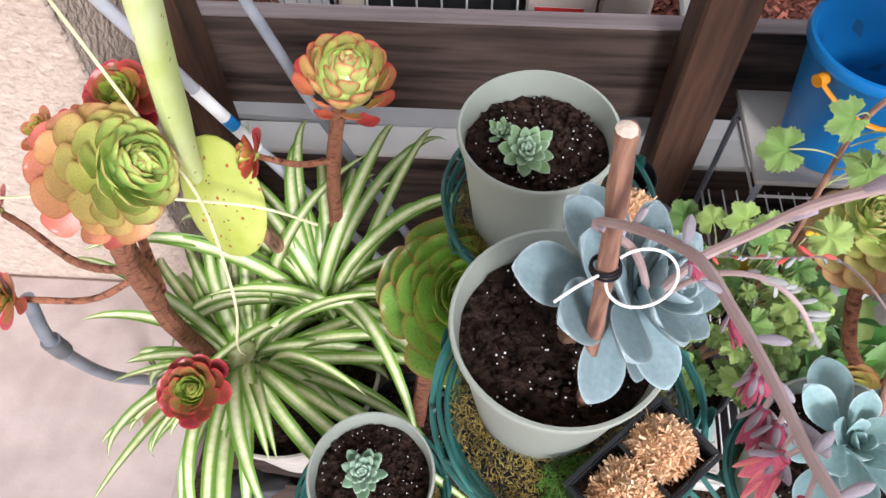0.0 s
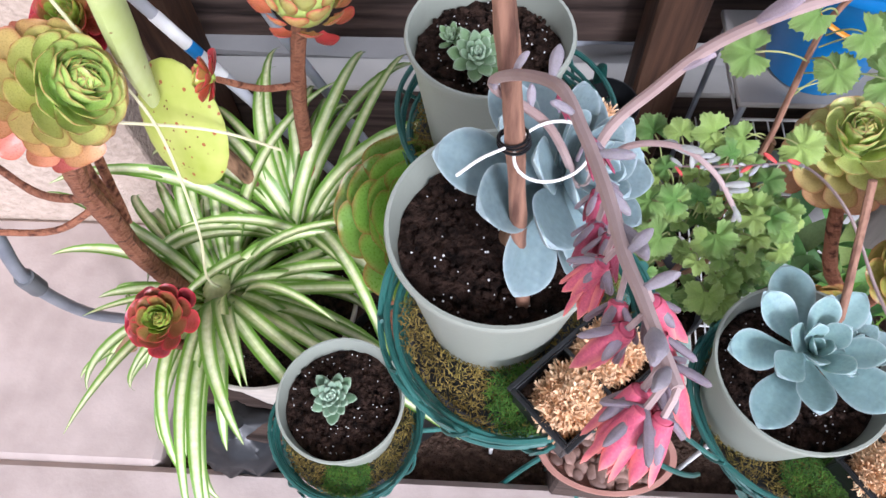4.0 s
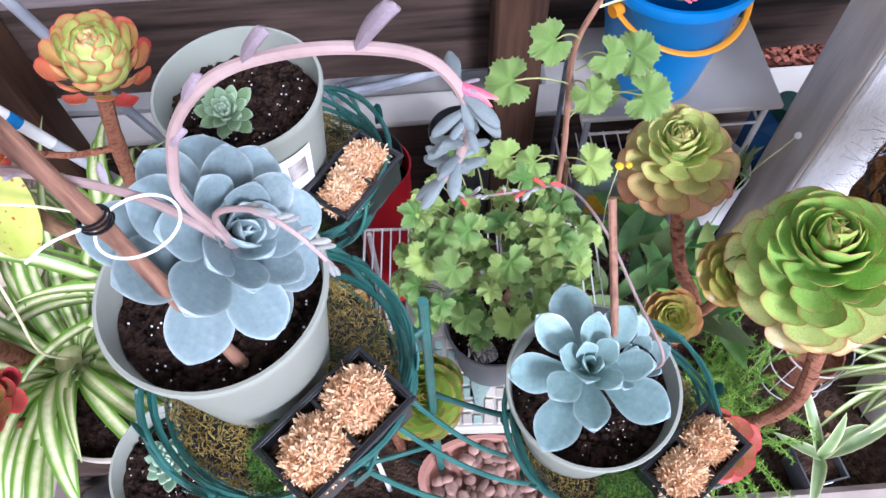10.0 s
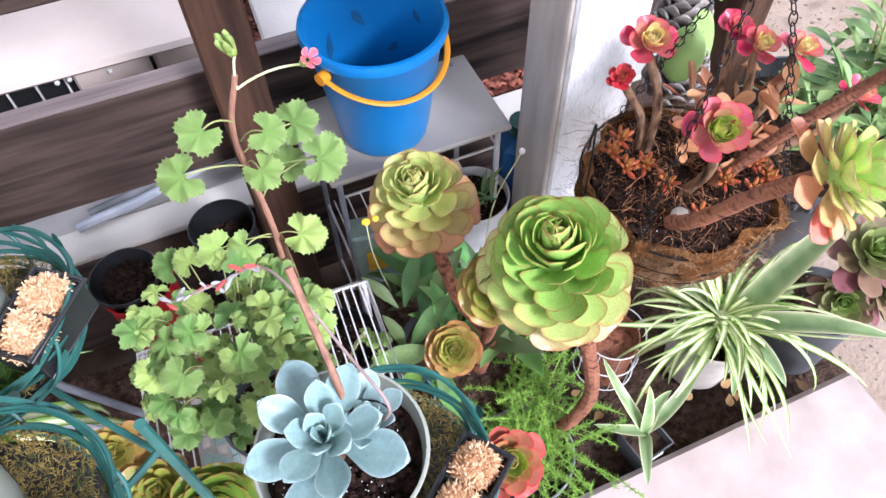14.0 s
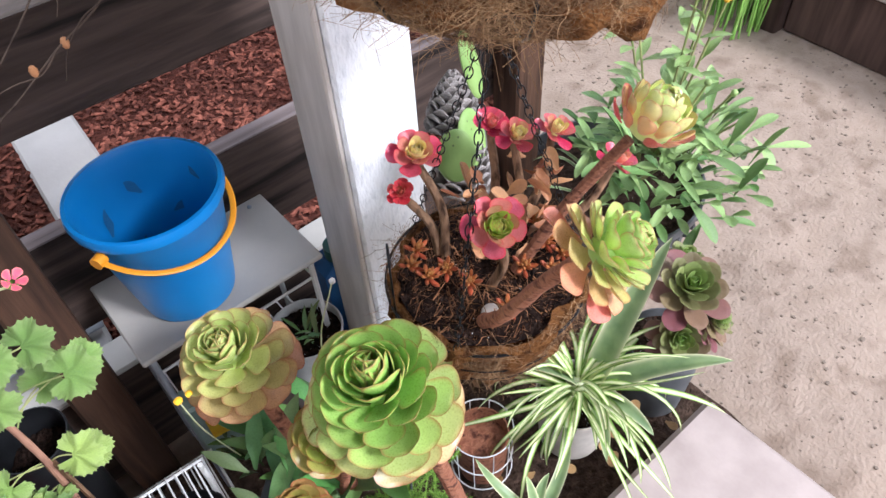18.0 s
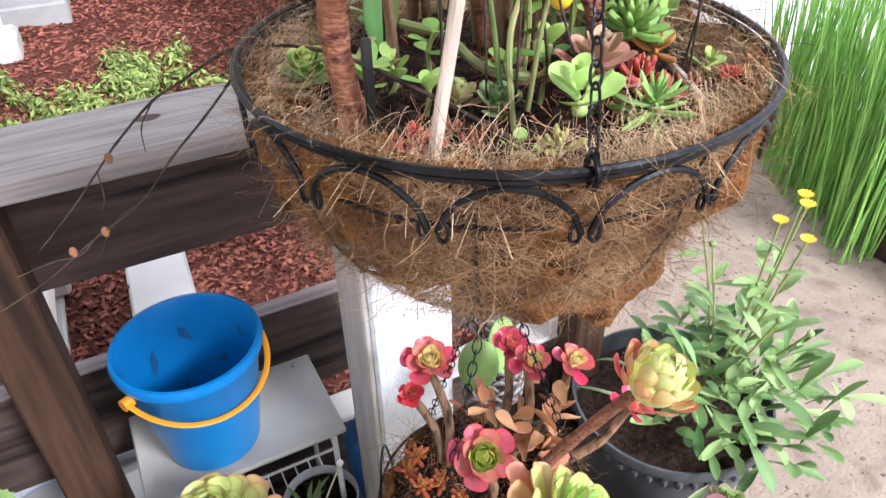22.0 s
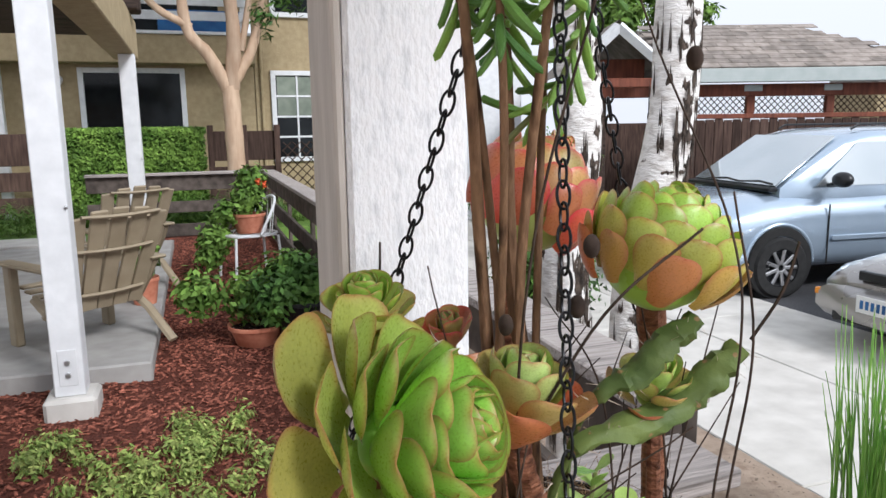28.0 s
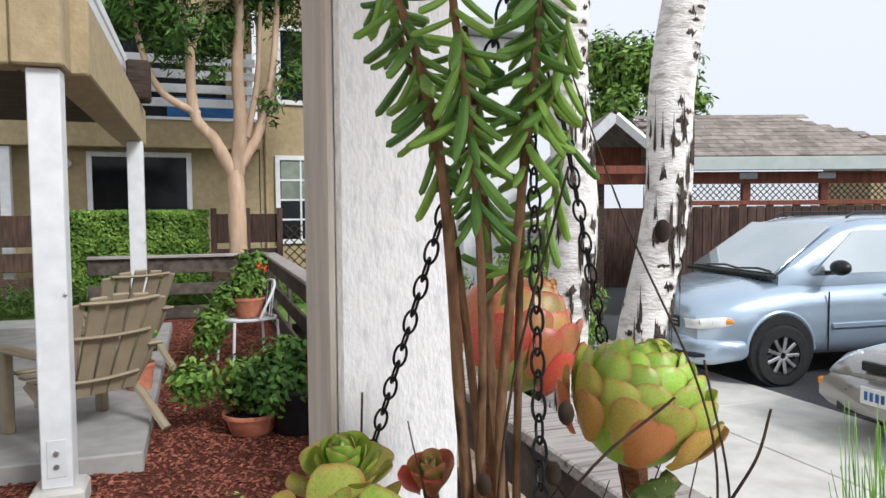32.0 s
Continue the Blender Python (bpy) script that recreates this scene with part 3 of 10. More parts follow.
porch_post = thing("porch_post", "tall square porch post painted rough white with a tan side", "post", GRID @ at(1.079, 0.8186, 0.0))
part("shaft", Shape().box((0.0, 0.0, -0.02), (0.140, 0.122, 2.79), 0.005), M["white_paint"], porch_post)
part("side_board", Shape().box((-0.012, 0.004, -0.02), (-0.001, 0.119, 2.79), 0.003), M["tan_paint"], porch_post, "tan side of the post")
# unseen roof, inferred from post and baskets, sized to hold back skylight
place_structure("porch_ceiling", Shape().box((-3.2, -1.0, 2.805), (1.60, 0.80, 2.90), 0.01, GRID), M["white_paint"], "unseen flat painted porch roof assumed over the post, added to cut skylight", "ceiling")

# ---- kinds of plant and pot ----
def leaf_shape(width, thick, curl, cup, full=0.68, tip=0.35, base=0.22, nl=9, nu=6):
    """A fleshy leaf one long: along y, upper side to +z."""
    sh = Shape()

    def half(s):
        if s < full:
            k = s / full
            w = base + (1 - base) * (k * k * (3 - 2 * k))
        else:
            k = (s - full) / (1 - full)
            w = max(0.0, 1 - k ** (2.0 + 0.6 * (1 - tip))) ** (0.5 + tip * 0.45)
        return width * 0.5 * w

    def point(u, v, side):
        s, q = 1 - (1 - v) ** 1.9, u * 2 - 1
        h = half(s)
        th = thick * (1 - q ** 4) * min(1.0, 0.55 + s) * (1 if s < 0.97 else 0.3)
        return Vector((q * h, s, curl * s * s + cup * q * q * h + side * th))

    def rim(u, v):
        q, s = abs(u * 2 - 1), 1 - (1 - v) ** 1.9
        return max(q ** 2 * min(1, s * 2.2), max(0, (s - 0.72) / 0.28) ** 1.2)

    sh.sheet(lambda u, v: point(u, v, 1), nu, nl, rim)
    sh.sheet(lambda u, v: point(1 - u, v, -0.75), nu, nl, rim)
    return sh


LEAF = {}
for kind_, args, mat_ in (("aeonium", (0.62, 0.028, 0.22, 0.22, 0.70, 0.25, 0.30), "aeonium"),
                          ("red", (0.62, 0.03, 0.24, 0.25, 0.66, 0.35, 0.34), "aeonium_red"),
                          ("echeveria", (0.60, 0.045, 0.16, 0.34, 0.64, 0.62, 0.26, 15, 8), "echeveria"),
                          ("paddle", (0.50, 0.042, 0.14, 0.36, 0.66, 0.80, 0.19, 15, 8), "echeveria"),
                          ("cabbage", (0.84, 0.03, 0.22, 0.36, 0.72, 0.16, 0.38, 13, 8), "aeonium"),
                          ("broad", (1.02, 0.028, 0.26, 0.36, 0.70, 0.10, 0.42, 13, 8), "aeonium"),
                          ("cabbage_red", (0.84, 0.03, 0.22, 0.36, 0.72, 0.14, 0.38), "aeonium_red"),
                          ("wrap", (0.80, 0.03, 0.42, 0.42, 0.62, 0.30, 0.46), "aeonium"),
                          ("wrap_red", (0.80, 0.03, 0.42, 0.42, 0.62, 0.30, 0.46), "aeonium_red"),
                          ("semp", (0.46, 0.09, 0.22, 0.2, 0.6, 0.7, 0.5), "semp"),
                          ("jelly", (0.34, 0.13, 0.2, 0.0, 0.6, 0.6, 0.5), "plain_leaf"),
                          ("plain", (0.30, 0.012, -0.25, 0.35, 0.5, 0.9, 0.18), "plain_leaf"),
                          ("spoon", (0.30, 0.012, -0.18, 0.30, 0.70, 0.30, 0.12), "plain_leaf"),
                          ("round", (0.7, 0.02, 0.05, 0.2, 0.6, 0.2, 0.25), "plain_leaf"),
                          ("plum", (0.6, 0.028, 0.22, 0.22, 0.68, 0.35, 0.32), "plain_leaf")):
    LEAF[kind_] = leaf_shape(*args).mesh("leaf_" + kind_, M[mat_])


def mix(a, b, f):
    return tuple(p + (q - p) * f for p, q in zip(a, b))


def rosette(parent, c, axis, r, n, kind, cin, cout, e0=84.0, e1=2.0, label="", spin=0.0, power=1.0, first=0.30, name="rosette", dome=0.25):
    """Overlapping leaves round an axis, small and upright within, long and flat without."""
    core = part(name, Shape().ball((0, 0, 0), r * 0.16, 8, 5), M["aeonium"], parent, label, m=Matrix.Translation(c) @ toward(axis, spin))
    core.color = (*cin, 1)
    for i in range(n):
        f = (i + 0.5) / n
        el = e0 + (e1 - e0) * f ** power + R.uniform(-5, 5)
        ln = r * (first + (1 - first) * f ** 0.75) * R.uniform(0.93, 1.05)
        m = (Matrix.Rotation(i * 2.39996 + R.uniform(-0.08, 0.08), 4, "Z") @ Matrix.Translation((0, r * 0.07 * f, r * dome * (1 - f)))
             @ Matrix.Rotation(radians(el), 4, "X") @ Matrix.Rotation(R.uniform(-0.12, 0.12), 4, "Y") @ Matrix.Diagonal((ln * R.uniform(0.92, 1.1), ln, ln, 1)))
        lf = part("leaf", LEAF[kind], None, core, m=m)
        j = R.uniform(0.88, 1.12)
        lf.color = (*[max(0.0, ch * j) for ch in mix(cin, cout, f ** 1.3)], 1)
    return core


def cabbage(parent, c, axis, r, n, kind, cin, cout, e1=-38.0, label="", reach=0.66, name="rosette", deep=0.72, turn=2.0):
    """A domed head: short broad cupped leaves in overlapping tiers, upright within, hanging without."""
    core = part(name, Shape().ball((0, 0, -r * 0.12), r * 0.3, 10, 6), M["aeonium"], parent, label, m=Matrix.Translation(c) @ toward(axis, R.uniform(0, 6)))
    core.color = (*cin, 1)
    for i in range(n):
        f = (i + 0.5) / n
        el = 90 + (e1 - 90) * f ** 1.05 + R.uniform(-6, 6)
        ln = r * (0.36 + (reach - 0.36) * f ** 0.6) * R.uniform(0.9, 1.08)
        m = (Matrix.Rotation(i * 2.39996 + R.uniform(-0.12, 0.12), 4, "Z") @ Matrix.Translation((0, r * (0.02 + 0.07 * min(1.0, f * 5) + 0.25 * f), r * (0.26 - deep * f)))
             @ Matrix.Rotation(radians(el), 4, "X") @ Matrix.Rotation(R.uniform(-0.18, 0.18), 4, "Y") @ Matrix.Diagonal((ln * R.uniform(0.85, 1.1), ln, ln, 1)))
        lf = part("leaf", LEAF[kind], None, core, m=m)
        j = R.uniform(0.86, 1.14)
        lf.color = (*[max(0.0, ch * j) for ch in mix(cin, cout, f ** turn)], 1)
    return core


def artichoke(parent, c, axis, r, n, kind, cin, cout, e1=38.0, label="", reach=0.58, turn=3.0, name="rosette"):
    """A closed globe of short scale-like leaves that wrap inwards."""
    core = part(name, Shape().ball((0, 0, 0), r * 0.64, 16, 10), M["aeonium"], parent, label, m=Matrix.Translation(c) @ toward(axis, R.uniform(0, 6)))
    core.color = (*cin, 1)
    for i in range(n):
        f = (i + 0.5) / n
        el = 92 + (e1 - 92) * f ** 1.3 + R.uniform(-4, 4)
        ln = r * (0.30 + (reach - 0.30) * min(1, f * 2) ** 0.7) * R.uniform(0.92, 1.08)
        m = (Matrix.Rotation(i * 2.39996 + R.uniform(-0.1, 0.1), 4, "Z") @ Matrix.Translation((0, r * 0.66 * math.sin(1.95 * f), r * (0.50 - 1.0 * f)))
             @ Matrix.Rotation(radians(el), 4, "X") @ Matrix.Rotation(R.uniform(-0.12, 0.12), 4, "Y") @ Matrix.Diagonal((ln * R.uniform(0.98, 1.2), ln, ln, 1)))
        lf = part("leaf", LEAF[kind], None, core, m=m)
        j = R.uniform(0.88, 1.12)
        lf.color = (*[max(0.0, ch * j) for ch in mix(cin, cout, f ** turn)], 1)
    return core


def flushed(parent, c, axis, r, cin, cout, inner=24, outer=22, label="", low=-8.0):
    """A lime heart of small upright leaves in a wide saucer of flushed ones."""
    core = part("rosette", Shape().ball((0, 0, 0), r * 0.26, 10, 6), M["aeonium"], parent, label, m=Matrix.Translation(c) @ toward(axis, R.uniform(0, 6)))
    core.color = (*cin, 1)
    for i in range(inner + outer):
        a = Matrix.Rotation(i * 2.39996 + R.uniform(-0.1, 0.1), 4, "Z")
        if i < inner:
            f = (i + 0.5) / inner
            el, ln, col, kd = 90 - 48 * f, r * (0.26 + 0.34 * f), mix(cin, (cin[0] * 1.12, cin[1] * 0.88, cin[2] * 0.8), f), "wrap"
            off, up = r * (0.05 + 0.16 * f), r * 0.20 * (1 - f)
        else:
            f = (i - inner + 0.5) / outer
            el, ln, col, kd = 40 + (low - 40) * f, r * (0.72 + 0.3 * f), mix(mix(cin, cout, 0.62), cout, f ** 0.6), "cabbage_red"
            off, up = r * 0.12, -r * 0.16 * f
        m = a @ Matrix.Translation((0, off, up)) @ Matrix.Rotation(radians(el + R.uniform(-8, 8)), 4, "X") @ Matrix.Rotation(R.uniform(-0.2, 0.2), 4, "Y") @ Matrix.Diagonal((ln * R.uniform(0.8, 1.05), ln, ln, 1))
        j = R.uniform(0.84, 1.14)
        part("leaf", LEAF[kd], None, core, m=m).color = (*[ch * j for ch in col], 1)
    return core


def stem(parent, pts, r0, r1, mat_="bark", name="stem", n=9, label=""):
    p = spline(pts, 6)
    rad = [(r0 + (r1 - r0) * i / (len(p) - 1)) * (1 + 0.05 * math.sin(i * 2.1)) for i in range(len(p))]
    return part(name, Shape().tube(p, rad, n, rough=0.04), M[mat_], parent, label)


SWAY = random.Random(19)


def strap(parent, base, az, length, lift, droop, width, mat_, twist=0.0, n=12, fold=0.35, name="leaf", pointed=1.0, bend=0.9):
    """A long arching leaf: starts at lift degrees above level, bends down by droop degrees and sways aside by up to bend."""
    sh = Shape()
    pts, dirs = [Vector(base)], []
    sway = SWAY.uniform(-bend, bend)
    for i in range(n):
        el = radians(lift - droop * ((i + 0.5) / n) ** 1.3)
        az_i = az + sway * ((i + 0.5) / n) ** 1.5
        d = Vector((math.cos(az_i) * math.cos(el), math.sin(az_i) * math.cos(el), math.sin(el)))
        dirs.append(d)
        pts.append(pts[-1] + d * (length / n))
    dirs.append(dirs[-1])
    rows = []
    for i, p in enumerate(pts):
        s = i / n
        az_i = az + sway * s ** 1.5
        side0 = Vector((-math.sin(az_i), math.cos(az_i), 0))
        w = width * 0.5 * min(1, 0.55 + s * 2.2) * (1 - s ** (3.0 * pointed)) ** 0.8 + 0.0004
        d = dirs[i]
        up = side0.cross(d) * -1
        sd = side0 * math.cos(twist * s) + up * math.sin(twist * s)
        up = d.cross(sd)
        for k in range(7):
            u = k / 3 - 1
            rows.append((p + sd * (u * w) + up * (abs(u) * w * fold), abs(u)))
    fs = [(i * 7 + k, i * 7 + k + 1, (i + 1) * 7 + k + 1, (i + 1) * 7 + k) for i in range(n) for k in range(6)]
    sh.add([p for p, _ in rows], fs, [e for _, e in rows])
    return part(name, sh, M[mat_], parent)


def lobed_leaf():
    """A round scalloped leaf one across, stalk end at the origin."""
    sh = Shape()
    vs, es, fs = [Vector((0, 0, 0.0))], [0.0], []
    n, rings = 75, 4
    for k in range(n + 1):
        a = radians(-155 + 310 * k / n) + math.pi / 2
        t = k / n
        lobe = 0.80 + 0.20 * abs(math.cos(math.pi * 5 * t + math.pi / 2)) ** 0.6 + 0.060 * math.cos(2 * math.pi * 25 * t)
        for j in range(1, rings + 1):
            r = 0.5 * lobe * j / rings
            z = 0.11 * math.cos(2 * math.pi * 5 * t) * (j / rings) ** 2 + 0.05 * (j / rings) * (1 - j / rings) * 4 - 0.05 * (j / rings) ** 3
            vs.append(Vector((math.cos(a) * r, 0.12 + math.sin(a) * r, z)))
            es.append((j / rings))
    for k in range(n):
        a, b = 1 + k * rings, 1 + (k + 1) * rings
        fs.append((0, a, b))
        for j in range(rings - 1):
            fs.append((a + j, a + j + 1, b + j + 1, b + j))
    return sh.add(vs, fs, es).add([p - Vector((0, 0, 0.012)) for p in vs], [tuple(reversed(f)) for f in fs], es)


LEAF["lobed"] = lobed_leaf().mesh("leaf_lobed", M["soft_leaf"])


def face(p, normal, up_az, size):
    """The pose of a flat leaf at p, that faces normal, and grows towards up_az."""
    z = Vector(normal).normalized()
    y = Vector((math.cos(up_az), math.sin(up_az), 0.0))
    y = (y - z * y.dot(z)).normalized()
    x = y.cross(z)
    m = Matrix((x, y, z)).transposed().to_4x4()
    return Matrix.Translation(p) @ m @ Matrix.Scale(size, 4)


def soil_disc(parent, r, z, n_grain=70, mat_="soil", pale=0.5):
    sh = Shape()
    sh.sheet(lambda u, v: Vector((math.cos(2 * math.pi * u) * r * v, math.sin(2 * math.pi * u) * r * v,
                                  z + 0.006 * noise.noise(Vector((math.cos(6.283 * u) * v * 6, math.sin(6.283 * u) * v * 6, r * 50))) - 0.004 * v
                                  + 0.004 * noise.noise(Vector((math.cos(6.283 * u) * v * 17, math.sin(6.283 * u) * v * 17, r * 90))))), 48, 12)
    ob = part("soil", sh, M[mat_], parent, "dark crumbly potting soil")
    gr = Shape()
    cr = Shape()
    for i in range(n_grain):
        a, q = R.uniform(0, 6.283), r * 0.93 * math.sqrt(R.random())
        gr.ball((math.cos(a) * q, math.sin(a) * q, z + 0.003), R.uniform(0.0005, 0.0010), 5, 3)
    for i in range(320):
        a, q = R.uniform(0, 6.283), r * 0.95 * math.sqrt(R.random())
        cr.ball((math.cos(a) * q, math.sin(a) * q, z + 0.001), R.uniform(0.0012, 0.0038), 5, 3, (R.uniform(0.7, 1.5), 1, 0.8))
    if n_grain:
        tagged(part("perlite", gr, M["white_label"], ob, "white perlite grains"), kind="stuff")
    tagged(part("crumb", cr, M[mat_], ob), kind="stuff")
    return ob


def pot(label, c, r_top, r_bot, h, mat_="pot_green", soil=0.022, lip=0.010, n=56, name="plant_pot", wall=0.0025, soil_mat="soil", group="", grains=70):
    """A flower pot with a rolled rim, c at the middle of its foot."""
    ob = thing(name, label, "pot", c, group)
    k = (r_top - r_bot) / h
    prof = [(0.0, 0.0), (r_bot - 0.004, 0.0), (r_bot, 0.003), (r_top - k * lip * 1.1 - 0.002, h - lip * 1.1), (r_top - 0.0005, h - lip), (r_top + 0.001, h - 0.002), (r_top, h),
            (r_top - wall, h), (r_top - wall - 0.001, h - 0.003), (r_top - wall - k * (soil + 0.01), h - soil - 0.01)]
    part("body", Shape().lathe(prof, n), M[mat_], ob)
    soil_disc(ob, r_top - wall - k * soil - 0.001, h - soil, grains, soil_mat)
    return ob


def tufts(c, r, n, length, width, mat_, name, label, cat, flat=0.35, seed=1, squash=1.0, curl=1.0, parent=None):
    """Many fine curled blades over a round patch, in one mesh."""
    q = random.Random(seed)
    sh = Shape()
    for i in range(n):
        a, d = q.uniform(0, 6.283), r * math.sqrt(q.random())
        p = Vector((c[0] + math.cos(a) * d, c[1] + math.sin(a) * d * squash, c[2] + flat * r * (1 - (d / r) ** 2) * q.uniform(0.5, 1.0)))
        az, el = q.uniform(0, 6.283), q.uniform(0.0, 1.3)
        sd = Vector((-math.sin(az), math.cos(az), 0)) * width
        vs, ln = [], length * q.uniform(0.5, 1.2)
        for j in range(4):
            e = el - curl * j * 0.6
            vs += [p - sd * (1 - j * 0.3), p + sd * (1 - j * 0.3)]
            az += q.uniform(-0.5, 0.5)
            p = p + Vector((math.cos(az) * math.cos(e), math.sin(az) * math.cos(e), math.sin(e))) * (ln / 3)
        sh.add(vs, [(0, 1, 3, 2), (2, 3, 5, 4), (4, 5, 7, 6)])
    if parent is not None:
        return tagged(part(name, sh, M[mat_], parent, label, smooth=False), kind="stuff")
    ob = part(name, sh, M[mat_], None, label, smooth=False)
    return tagged(ob, label, cat, "", "stuff")


def stick_tie(parent, c, r, axis, mat_, w=0.0012, loops=3, name="tie"):
    sh = Shape()
    for i in range(loops):
        sh.ring(r * R.uniform(0.95, 1.15), w, 20, 5, Matrix.Translation(Vector(c) + Vector(axis) * (i - 1) * w * 2.2) @ toward(Vector(axis) + Vector((R.uniform(-0.25, 0.25), R.uniform(-0.25, 0.25), 0))))
    return part(name, sh, M[mat_], parent)

# ---- the tiered wire stand, its trays, moss and pots ----
def wire_tray(parent, c, r, depth, seed):
    """A round tray of crossing enamelled wires and flat metal leaves."""
    q = random.Random(seed)
    x, y, z = c
    tray = part("tray", Shape().lathe([(0, 0), (r * 0.80, 0), (r * 0.84, 0.004), (r * 0.80, 0.008), (0, 0.008)], 36), M["black_plastic"], parent, "dark tray floor", m=Matrix.Translation((x, y, z)))
    for i in range(7):
        h = depth * (i / 6)
        sh = Shape()
        ph, amp = q.uniform(0, 6.28), q.uniform(0.004, 0.010)
        rr = r * (0.86 + 0.14 * (i / 6)) * q.uniform(0.98, 1.02)
        pts = []
        for k in range(49):
            a = 2 * math.pi * k / 48
            pts.append((math.cos(a) * rr * (1 + 0.02 * math.sin(3 * a + ph)), math.sin(a) * rr * (1 + 0.02 * math.sin(3 * a + ph)), h + amp * math.sin(2 * a + ph) + 0.004 * math.sin(5 * a + ph * 2)))
        sh.tube(pts, 0.0022 if i < 6 else 0.0028, 6, cap=False)
        part("wire", sh, M["teal_wire"], tray)
    for i in range(11):
        a = 2 * math.pi * i / 11 + q.uniform(-0.2, 0.2)
        p0 = Vector((math.cos(a) * r * 0.84, math.sin(a) * r * 0.84, 0))
        p1 = Vector((math.cos(a + 0.35) * r * 1.0, math.sin(a + 0.35) * r, depth))
        part("strut", Shape().tube(arc_points(p0, p1, 0.012, 8, (math.cos(a), math.sin(a), 0)), 0.0020, 6), M["teal_wire"], tray)
    for i in range(9):
        a = 2 * math.pi * i / 9 + q.uniform(-0.25, 0.25)
        z1 = depth * q.uniform(0.1, 0.7)
        sh = leaf_shape(0.5, 0.02, 0.1, 0.15, 0.5, 0.7, 0.2, 6, 4)
        m = Matrix.Translation((math.cos(a) * r * 1.01, math.sin(a) * r * 1.01, z1)) @ Matrix.Rotation(a, 4, "Z") @ Matrix.Rotation(radians(90), 4, "Y") @ Matrix.Rotation(q.uniform(-0.7, 0.7) + math.pi / 2, 4, "Z") @ Matrix.Scale(q.uniform(0.025, 0.036), 4)
        part("metal_leaf", sh, M["teal_wire"], tray, m=m)
    return tray


stand = thing("plant_stand", "green enamelled wire plant stand with round leaf-trimmed trays", "plant stand", (0, 0, 0))
TRAYS = [((0.262, 0.338, 1.045), 0.108, 0.045, 3), ((0.565, 0.350, 0.845), 0.112, 0.045, 4), ((0.238, 0.562, 1.005), 0.104, 0.055, 5), ((0.062, 0.335, 0.625), 0.100, 0.045, 6)]
for c, r, d, sd in TRAYS:
    wire_tray(stand, c, r, d, sd)
hub = (0.375, 0.415)
part("pole", Shape().tube([(*hub, 0.12), (hub[0] - 0.004, hub[1], 0.6), (*hub, 1.03)], 0.0055, 8), M["teal_wire"], stand)
for c, r, d, sd in TRAYS:
    a = Vector((hub[0], hub[1], c[2] - 0.07))
    part("arm", Shape().tube(arc_points(a, (c[0], c[1], c[2] - 0.006), -0.03, 10), 0.0038, 8), M["teal_wire"], stand)
    for k in range(3):
        e = (c[0] + math.cos(2.1 * k + 0.4) * r * 0.78, c[1] + math.sin(2.1 * k + 0.4) * r * 0.78, c[2] - 0.003)
        part("brace", Shape().tube(arc_points((c[0], c[1], c[2] - 0.008), e, -0.012, 6), 0.003, 6), M["teal_wire"], stand)
for k in range(4):
    a = 0.6 + k * math.pi / 2
    part("foot", Shape().tube(arc_points((hub[0], hub[1], 0.30), (hub[0] + math.cos(a) * 0.13, hub[1] + math.sin(a) * 0.10, 0.125), 0.03, 8), 0.005, 8), M["teal_wire"], stand)
for k, (p, q_) in enumerate((((0.345, 0.30, 1.06), (0.47, 0.28, 0.90)), ((0.330, 0.26, 1.06), (0.46, 0.27, 0.87)), ((0.35, 0.33, 1.055), (0.45, 0.31, 0.89)))):
    part("tendril", Shape().tube(arc_points(p, q_, 0.035, 12, (0.1, -0.5, 0.6)), 0.0024, 7), M["teal_wire"], stand)

for i, (c, r, d, sd) in enumerate(TRAYS):
    z = c[2] + 0.018
    tufts((c[0], c[1], z), r * 0.88, 5200, 0.009, 0.0006, "moss_gold", "dry_moss", "golden brown dried moss filling a wire tray", "moss", 0.16, 10 + i)
    tufts((c[0] + (0.01 if i else 0.015), c[1] - r * 0.66, z + 0.010), r * 0.30, 1500, 0.010, 0.0005, "moss_green", "green_moss", "bright green moss tucked along the tray edge", "moss", 0.22, 20 + i)


def shaving_heap(parent, c, r, n, seed):
    """A lumpy heap of small curled wood flakes."""
    q = random.Random(seed)
    sh = Shape()
    for i in range(n):
        a, d = q.uniform(0, 6.283), math.sqrt(q.random())
        x, y = math.cos(a) * d * r, math.sin(a) * d * r * 0.85
        z = (1 - d * d) * r * 0.80 + 0.006 * noise.noise(Vector((x * 160, y * 160, seed))) + q.uniform(-0.003, 0.003)
        m = Matrix.Translation((c[0] + x, c[1] + y, c[2] + z)) @ Euler((q.uniform(0, 6.28), q.uniform(0, 6.28), q.uniform(0, 6.28))).to_matrix().to_4x4()
        w, ln, k = q.uniform(0.0004, 0.0009), q.uniform(0.006, 0.016), q.uniform(-0.005, 0.005)
        vs = []
        for j in range(4):
            t = j / 3 - 0.5
            vs += [m @ Vector((t * ln, -w, k * (4 * t * t))), m @ Vector((t * ln, w, k * (4 * t * t) + 0.0004))]
        sh.add(vs, [(0, 1, 3, 2), (2, 3, 5, 4), (4, 5, 7, 6)])
    return tagged(part("shaving", sh, M["shavings"], parent, "pale curled wood shavings", smooth=False), kind="stuff")


